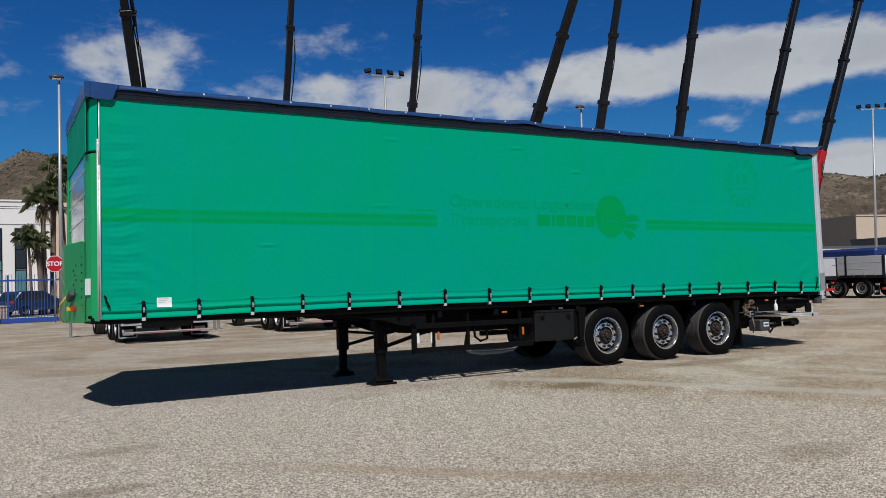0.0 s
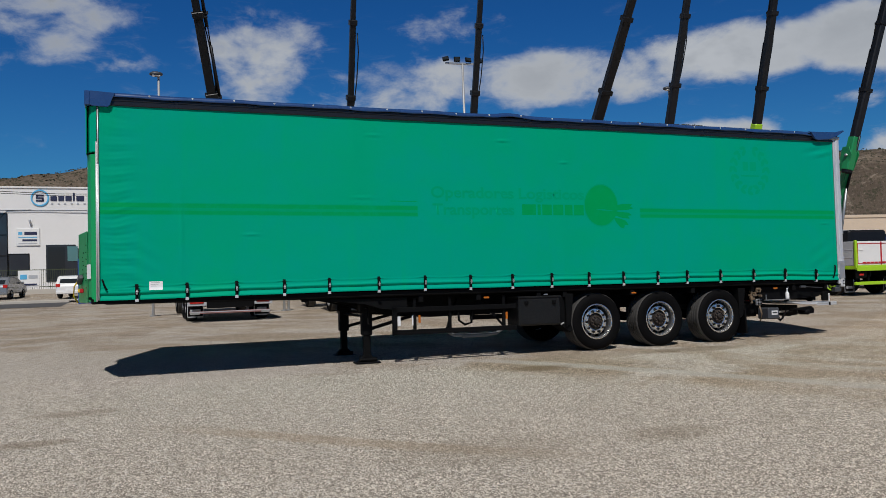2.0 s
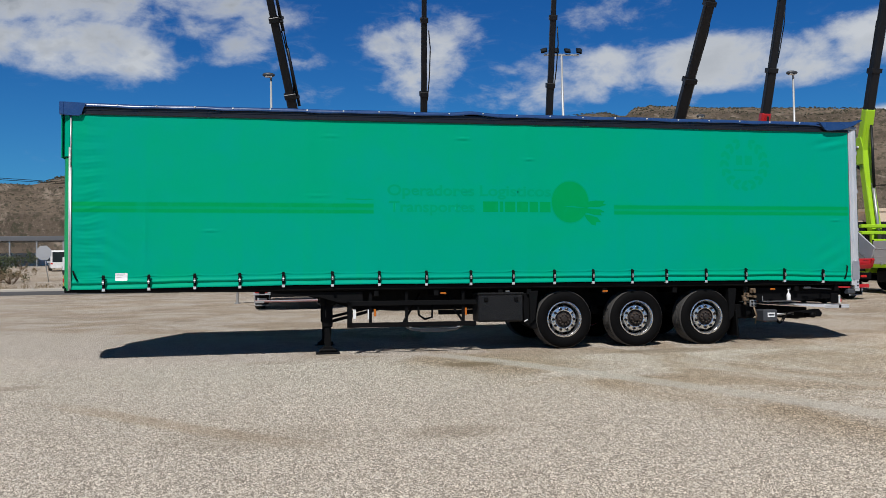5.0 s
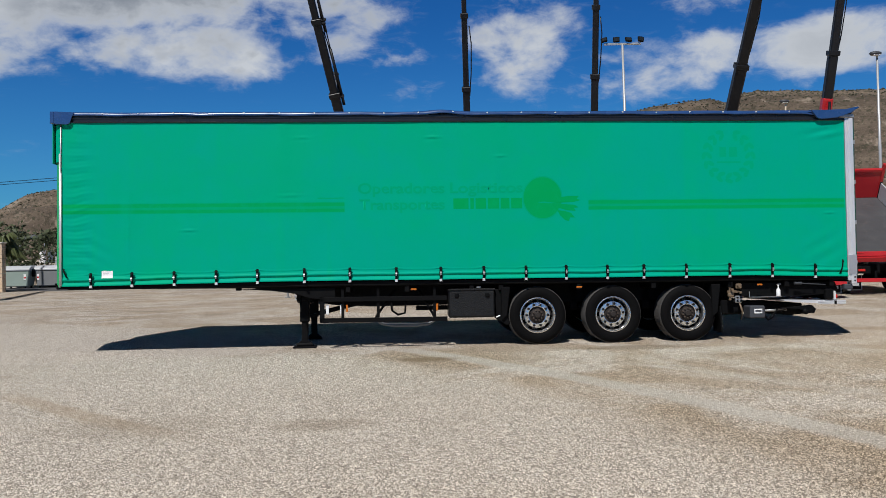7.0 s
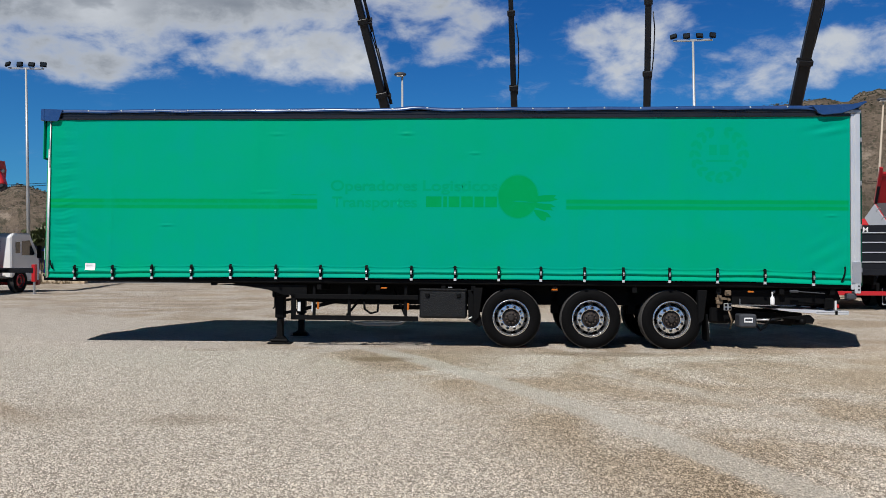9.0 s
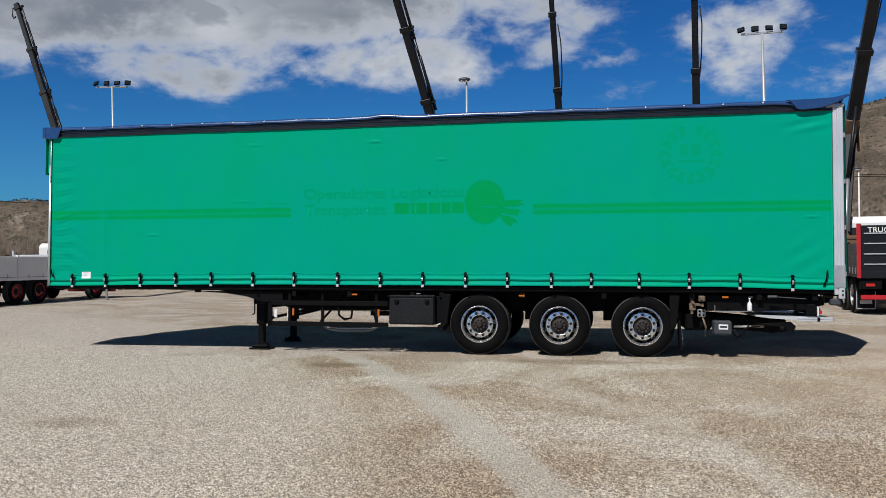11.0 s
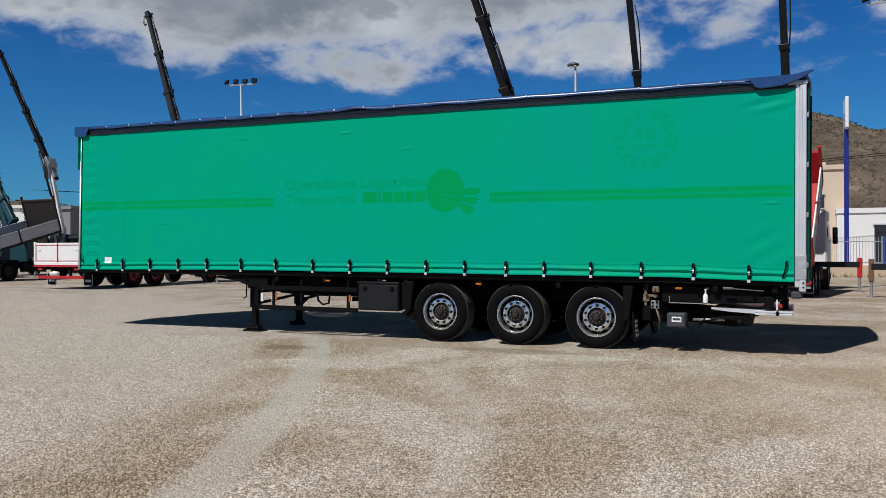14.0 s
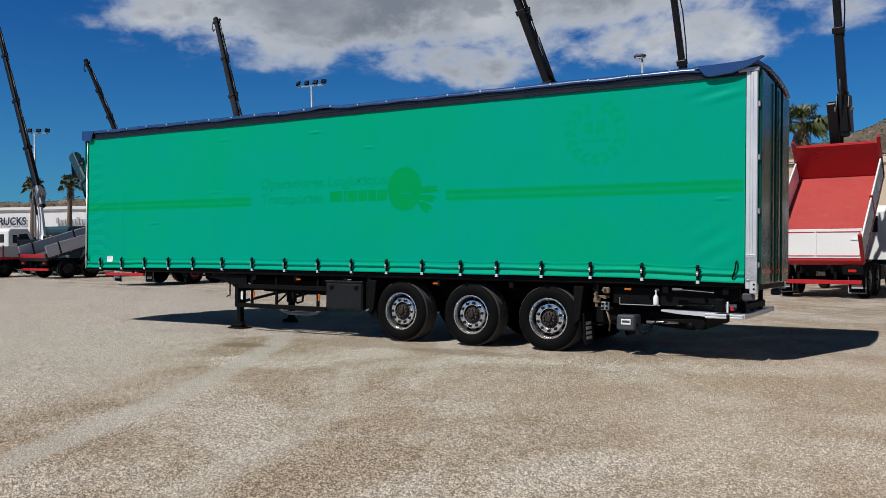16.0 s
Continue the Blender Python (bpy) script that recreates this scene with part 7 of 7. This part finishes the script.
hall("grey_hall", "long dark grey metal-clad industrial hall", [(-100, 63), (-60.2, 55), (-68.6, 80), (-108, 88)], 6.2, "facade_grey", roof="facade_grey", zb=0.0)
hall("truck_dealership", "white and grey dealership hall with dark lettering", [(-112, 44), (-66, 58), (-74, 82), (-120, 70)], 6.6, "facade_white", roof="facade_white", zb=0.0)
dl = thing("dealership_sign", "dark lettering fixed to a pale facade", "sign")
axis = Vector((46, 14, 0)).normalized()
mm = Matrix.Translation((-112.0, 43.9, 4.7)) @ Matrix.Rotation(math.atan2(14, 46), 4, "Z")
letters("TRUCKS", 1.35, "sign_navy", "sign_lettering", dl, mm @ Matrix.Translation((24.5, -0.1, 0)), None, "", 0.04)
for i in range(11):
    part("sign_bar", box(34.0 + 0.5 * i, 34.38 + 0.5 * i, -0.15, -0.02, 0.1, 0.6 if i not in (0, 6) else 0.85, 0.02), "sign_grey", dl, m=mm)
part("facade_band", box(0, 47, -0.08, 0.0, -1.3, -0.9, 0.02), "sign_grey", dl, m=mm)
mb = thing("magenta_board", "tall magenta advertising board on a post", "sign", m=Matrix.Translation((-52, 24, 0)))
part("board", box(-1.6, 1.6, -0.1, 0.1, 3.2, 8.2, 0.03), "magenta", mb)
part("post", box(-0.15, 0.15, -0.1, 0.1, 0, 3.2, 0.02), "steel", mb)
hall("quarry_silo", "large pale panelled industrial silo building at the foot of the hill", [(174.9, 108), (186.0, 106), (192.0, 122), (181.0, 124)], 13.3, "facade_cream", roof="facade_cream", zb=1.0)
for i, (x, y, w, d_, h, mt) in enumerate(((66, 68, 25, 10, 6.3, "facade_cream"), (108, 74, 22, 9, 4.6, "facade_white"), (128, 62, 24, 9, 4.4, "facade_white"), (140, 78, 20, 9, 6.4, "facade_grey"), (58, 72, 12, 8, 5.0, "facade_cream"), (112, 50, 10, 8, 3.6, "facade_cream"))):
    hall("far_warehouse", "low pale warehouse at the foot of the hill", [(x, y), (x + w, y - 4), (x + w + 2, y + d_ - 4), (x + 2, y + d_)], h, mt, roof="roof_dark" if i % 2 else mt, zb=0.0,
         windows=[((x + w * q, y - 4 * q - 0.05), (w, -4), 1.6, 2.0, 3.6, "window") for q in (0.2, 0.5, 0.8)])

# ---- cars ----
def car(name, label, x, y, rz, paint, length=4.3, height=1.48, van=False):
    root = thing(name, label, "car", "cars parked in the street", m=Matrix.Translation((x, y, ground_height(x, y) + 0.012)) @ Matrix.Rotation(radians(rz), 4, "Z"))
    L, h = length / 2, height
    if van:
        prof = [(-L, 0.32), (-L, 0.9), (-L + 0.08, h - 0.12), (-L + 0.25, h), (L - 1.5, h), (L - 0.75, 1.05), (L - 0.05, 0.85), (L, 0.35)]
        cabin = [(-L + 0.10, 1.08), (-L + 0.18, h - 0.14), (-L + 0.4, h - 0.08), (L - 1.52, h - 0.08), (L - 0.95, 1.08)]
    else:
        prof = [(-L, 0.35), (-L + 0.02, 0.85), (-L + 0.12, 0.95), (-L + 0.55, h - 0.03), (-L + 1.1, h), (L - 2.0, h - 0.02), (L - 1.15, 0.98), (L - 0.2, 0.80), (L, 0.6), (L, 0.32)]
        cabin = [(-L + 0.30, 0.97), (-L + 0.62, h - 0.09), (-L + 1.12, h - 0.06), (L - 2.05, h - 0.07), (L - 1.32, 0.97)]
    body = part("body", prism(bmesh.new(), prof, -0.86, 0.86, "y", 0.07), paint, root)
    for s in (-1, 1):
        part("side_window", prism(bmesh.new(), cabin, s * 0.862, s * 0.868, "y"), "glass", body)
        part("tail_lamp", box(-L - 0.012, -L + 0.2, s * 0.72 - 0.13, s * 0.72 + 0.13, 0.74, 0.94, 0.02), "red_lens", body)
        part("headlamp", box(L - 0.2, L + 0.012, s * 0.66 - 0.16, s * 0.66 + 0.16, 0.62, 0.78, 0.02), "paper", body)
        part("mirror", box(L - 1.55, L - 1.4, s * 0.98 - 0.09, s * 0.98 + 0.09, 0.95, 1.1, 0.03), paint, body)
        for xx in (-L + 0.8, L - 0.85):
            KIT_CAR.put(root, xx, s * 0.88, 0.31, back=s > 0)
    if van:
        part("rear_window", box(-L - 0.012, -L + 0.04, -0.65, 0.65, 1.0, h - 0.2, 0.01), "glass", body)
    else:
        part("rear_window", beam(bmesh.new(), (-L + 0.14, 0, 0.98), (-L + 0.54, 0, h - 0.08), 1.3, 0.03, up=(-1, 0, 0.8)), "glass", body)
    part("number_plate", box(-L - 0.02, -L - 0.005, -0.26, 0.26, 0.5, 0.61), "paper", body)
    part("bumper", box(-L - 0.03, -L + 0.12, -0.84, 0.84, 0.3, 0.5, 0.03), paint, body)
    return root


car("parked_car", "white hatchback parked outside the gate", -2.6, 47.0, 80, "car_white", 4.4, 1.46)
car("parked_car", "silver hatchback parked by the street corner", -7.2, 48.6, 80, "car_silver", 4.1, 1.45)
car("parked_van", "white compact van parked in the side street", -9.9, 60.0, 86, "car_white", 4.4, 1.85, True)
car("parked_car", "black hatchback parked in the side street", -13.0, 72.0, 84, "car_black", 4.3, 1.65)
car("parked_car", "white car parked in the side street", -16.2, 78.0, 86, "car_white", 4.3, 1.5)
car("parked_van", "tall white van with dark windows at the street's end", -24.0, 88.0, 108, "car_white", 5.2, 2.35, True)
car("parked_car", "white car behind a van", -19.7, 88.0, 104, "car_white", 4.2, 1.5)
car("parked_car", "dark blue hatchback parked behind the gate", 1.6, 47.5, 34, "car_blue", 4.2, 1.55)
car("parked_van", "white van beyond the railing", 21.5, 44.0, 10, "car_white", 4.8, 2.2, True)

# ---- bins ----
def bin_container(x, y, mat, label):
    root = thing("waste_container", label, "waste container", "waste containers", m=Matrix.Translation((x, y, 0.012)))
    body = part("body", prism(bmesh.new(), [(-0.72, 0.12), (-0.86, 1.05), (0.86, 1.05), (0.72, 0.12)], -0.5, 0.5, "y", 0.04), mat, root)
    part("lid", prism(bmesh.new(), [(-0.55, 1.06), (-0.55, 1.18), (-0.3, 1.34), (0.4, 1.36), (0.55, 1.2), (0.55, 1.06)], -0.92, 0.92, "x", 0.03), "sign_grey", root, "pale plastic lid")
    for s in (-1, 1):
        part("side_arm", box(s * 0.95 - 0.06, s * 0.95 + 0.06, -0.2, 0.2, 0.7, 1.15, 0.02), "chassis", root)
        part("reflector", box(s * 0.62 - 0.07, s * 0.62 + 0.07, -0.52, -0.505, 0.5, 0.85), "paper", body, "red and white chevron")
        part("reflector_stripe", box(s * 0.62 - 0.06, s * 0.62 + 0.06, -0.525, -0.52, 0.6, 0.7), "red", body)
        for yy in (-0.38, 0.38):
            part("castor", rod(bmesh.new(), (s * 0.6 - 0.03, yy, 0.08), (s * 0.6 + 0.03, yy, 0.08), 0.08, n=12), "rubber", root)


bin_container(-17.4, 36.9, "bin_green", "pale green waste container with a grey lid")
bin_container(-15.6, 37.4, "bin_grey", "grey waste container with chevron reflectors")

# ---- plants ----
def palm(x, y, h, rnd, crown=2.0, skirt=1.2, trunk=0.24):
    zb = ground_height(x, y)
    root = thing("palm_tree", "tall fan palm with a ragged skirt of dead fronds", "palm tree", "palm trees", m=Matrix.Translation((x, y, zb)))
    pts, rad = [], []
    bend = rnd.uniform(-0.35, 0.35)
    for i in range(15):
        k = i / 14
        pts.append((bend * k * k, bend * 0.4 * k, h * k))
        rad.append(trunk * (1.25 - 0.55 * k) * (1 + 0.06 * (i % 2)))
    part("trunk", tube(bmesh.new(), pts, rad, 10), "bark", root, smooth=True)
    top = Vector(pts[-1])

    def fan(bm, base, out, size, droop, blades):
        out = out.normalized()
        side_ = out.cross(Vector((0, 0, 1))).normalized()
        up = side_.cross(out)
        stem = base + out * size * 0.5 - Vector((0, 0, droop * 0.15 * size))
        tube(bm, [base, stem], [0.03, 0.018], 4)
        for q in range(blades):
            a = radians(-100 + 200 * q / (blades - 1)) + rnd.uniform(-0.06, 0.06)
            ln = size * rnd.uniform(0.42, 0.62) * (1 - 0.25 * abs(q / (blades - 1) - 0.5))
            d_ = (out * math.cos(a) + side_ * math.sin(a) + up * rnd.uniform(-0.05, 0.25)).normalized()
            w_ = d_.cross(up).normalized() * 0.055 * size
            m1 = stem + d_ * ln * 0.6
            m2 = stem + d_ * ln - Vector((0, 0, ln * (0.25 + droop * 0.4)))
            v = [bm.verts.new(p) for p in (stem - w_ * 0.3, stem + w_ * 0.3, m1 + w_ * 0.6, m2, m1 - w_ * 0.6)]
            bm.faces.new(v)

    bm = bmesh.new()
    for i in range(26):
        a, e = 2.399 * i, rnd.uniform(-0.35, 1.35)
        o = Vector((math.cos(a) * math.cos(e), math.sin(a) * math.cos(e), math.sin(e)))
        fan(bm, top + Vector((0, 0, -0.15)), o, crown * rnd.uniform(0.8, 1.1), 0.9 - e * 0.4, 13)
    part("crown", bm, "palm_leaf", root)
    bm = bmesh.new()
    for i in range(22):
        a = 2.399 * i
        o = Vector((math.cos(a) * 0.5, math.sin(a) * 0.5, -0.9))
        fan(bm, top - Vector((0, 0, rnd.uniform(0.1, skirt))), o, crown * 0.6, 1.0, 7)
    part("dead_skirt", bm, "palm_dead", root, "hanging dead fronds")


rp = random.Random(11)
palm(2.2, 48.0, 7.7, rp, 1.45, 0.9, 0.17)
palm(2.75, 48.6, 8.3, rp, 1.5, 0.8, 0.17)
palm(1.45, 47.5, 5.2, rp, 1.0, 0.3, 0.09)
palm(2.05, 47.6, 4.9, rp, 1.05, 1.2, 0.17)
palm(3.5, 49.0, 9.7, rp, 1.4, 0.7, 0.17)
palm(-16.9, 31.8, 2.7, rp, 1.9, 0.6, 0.3)
palm(-18.4, 32.4, 2.3, rp, 1.7, 0.6, 0.3)
palm(-59.5, 37.5, 8.0, rp, 1.2)
palm(-53.8, 37.5, 8.0, rp, 1.2)
palm(-50.9, 37.5, 8.3, rp, 1.2)
palm(8.75, 45.0, 9.5, rp, 1.75)


def bush(x, y, w, h, rnd, mat="shrub"):
    """A shrub: a few stems and a crown of many small leaves."""
    root = thing("bush", "dusty dark green shrub", "shrub", "roadside shrubs", m=Matrix.Translation((x, y, ground_height(x, y))))
    bm = bmesh.new()
    for i in range(5):
        a = 2.4 * i
        tube(bm, [(0.1 * math.cos(a), 0.1 * math.sin(a), -0.05), (w * 0.25 * math.cos(a), w * 0.25 * math.sin(a), h * 0.6)], [0.05, 0.02], 5)
    part("stems", bm, "bark", root)
    bm = bmesh.new()
    centres = [Vector((rnd.gauss(0, w * 0.28), rnd.gauss(0, w * 0.22), rnd.uniform(0.15, 0.9) * h)) for _ in range(26)]
    for c in centres:
        s = rnd.uniform(0.12, 0.24) * h
        for _ in range(46):
            o = Vector((rnd.gauss(0, 1), rnd.gauss(0, 1), rnd.gauss(0, 0.8)))
            p = c + o.normalized() * s * rnd.uniform(0.5, 1.15)
            u = Vector((rnd.gauss(0, 1), rnd.gauss(0, 1), rnd.gauss(0, 1))).normalized()
            t = u.cross(o).normalized() if u.cross(o).length > 1e-4 else Vector((1, 0, 0))
            k = 0.05 * h * rnd.uniform(0.6, 1.2)
            bm.faces.new([bm.verts.new(q) for q in (p - u * k, p + t * k * 0.5, p + u * k, p - t * k * 0.5)])
    part("leaves", bm, mat, root)


rb = random.Random(3)
for x, y, w, h in ((-23, 55, 5, 4.2), (-27, 57, 5, 4.6), (-31, 60, 6, 4.0), (-20, 56, 3, 2.2), (-36, 63, 5, 3.2), (-40, 62, 5, 3.6), (-44, 60, 5, 3.0), (-24, 92, 3, 2.0), (-30, 95, 4, 2.2), (-36, 98, 4, 2.6),
                   (36, 58, 5, 4), (46, 60, 5, 3.5), (30, 66, 5, 4.2), (-22, 34, 2.5, 1.8), (-30, 34, 3, 2.0), (24, 66, 4, 3.6)):
    bush(x, y, w, h, rb)
for x, y, w, h in ((-17.6, 52.5, 3.0, 1.3), (-20.0, 51.5, 3.4, 1.5), (-22.5, 50.5, 3.0, 1.2)):
    bush(x, y, w, h, rb, "dry_grass")
# dry grass along the verge and the wall's foot
bm = bmesh.new()
rg = random.Random(8)
for _ in range(2600):
    where = rg.random()
    if where < 0.4:
        x, y = rg.uniform(-34, -12), rg.gauss(45.5, 2.5)
    elif where < 0.7:
        x, y = rg.uniform(2.5, 40), 36.6 - abs(rg.gauss(0, 0.35))
    else:
        x, y = rg.uniform(-34, -16), 30.7 - abs(rg.gauss(0, 0.25))
    z, s = ground_height(x, y), rg.uniform(0.08, 0.32)
    a = rg.uniform(0, 6.28)
    t = Vector((math.cos(a), math.sin(a), 0)) * 0.03
    l_ = Vector((rg.gauss(0, 0.1), rg.gauss(0, 0.1), s))
    p = Vector((x, y, z))
    bm.faces.new([bm.verts.new(q) for q in (p - t, p + t, p + l_)])
tagged(part("dry_grass", bm, "dry_grass", None), "dry yellow grass tufts along the walls", "grass", kind="stuff")
# overhead cables behind the yard
for y in (50.0, 51.5):
    cab_ = thing("overhead_cable", "thin black overhead cable beyond the yard", "cable", "overhead cables")
    pts = [(-60 + 8 * i, y, 8.0 - 0.9 * math.sin(math.pi * ((8 * i) % 40) / 40)) for i in range(16)]
    part("wire", tube(bmesh.new(), pts, 0.02, 4), "chassis", cab_)
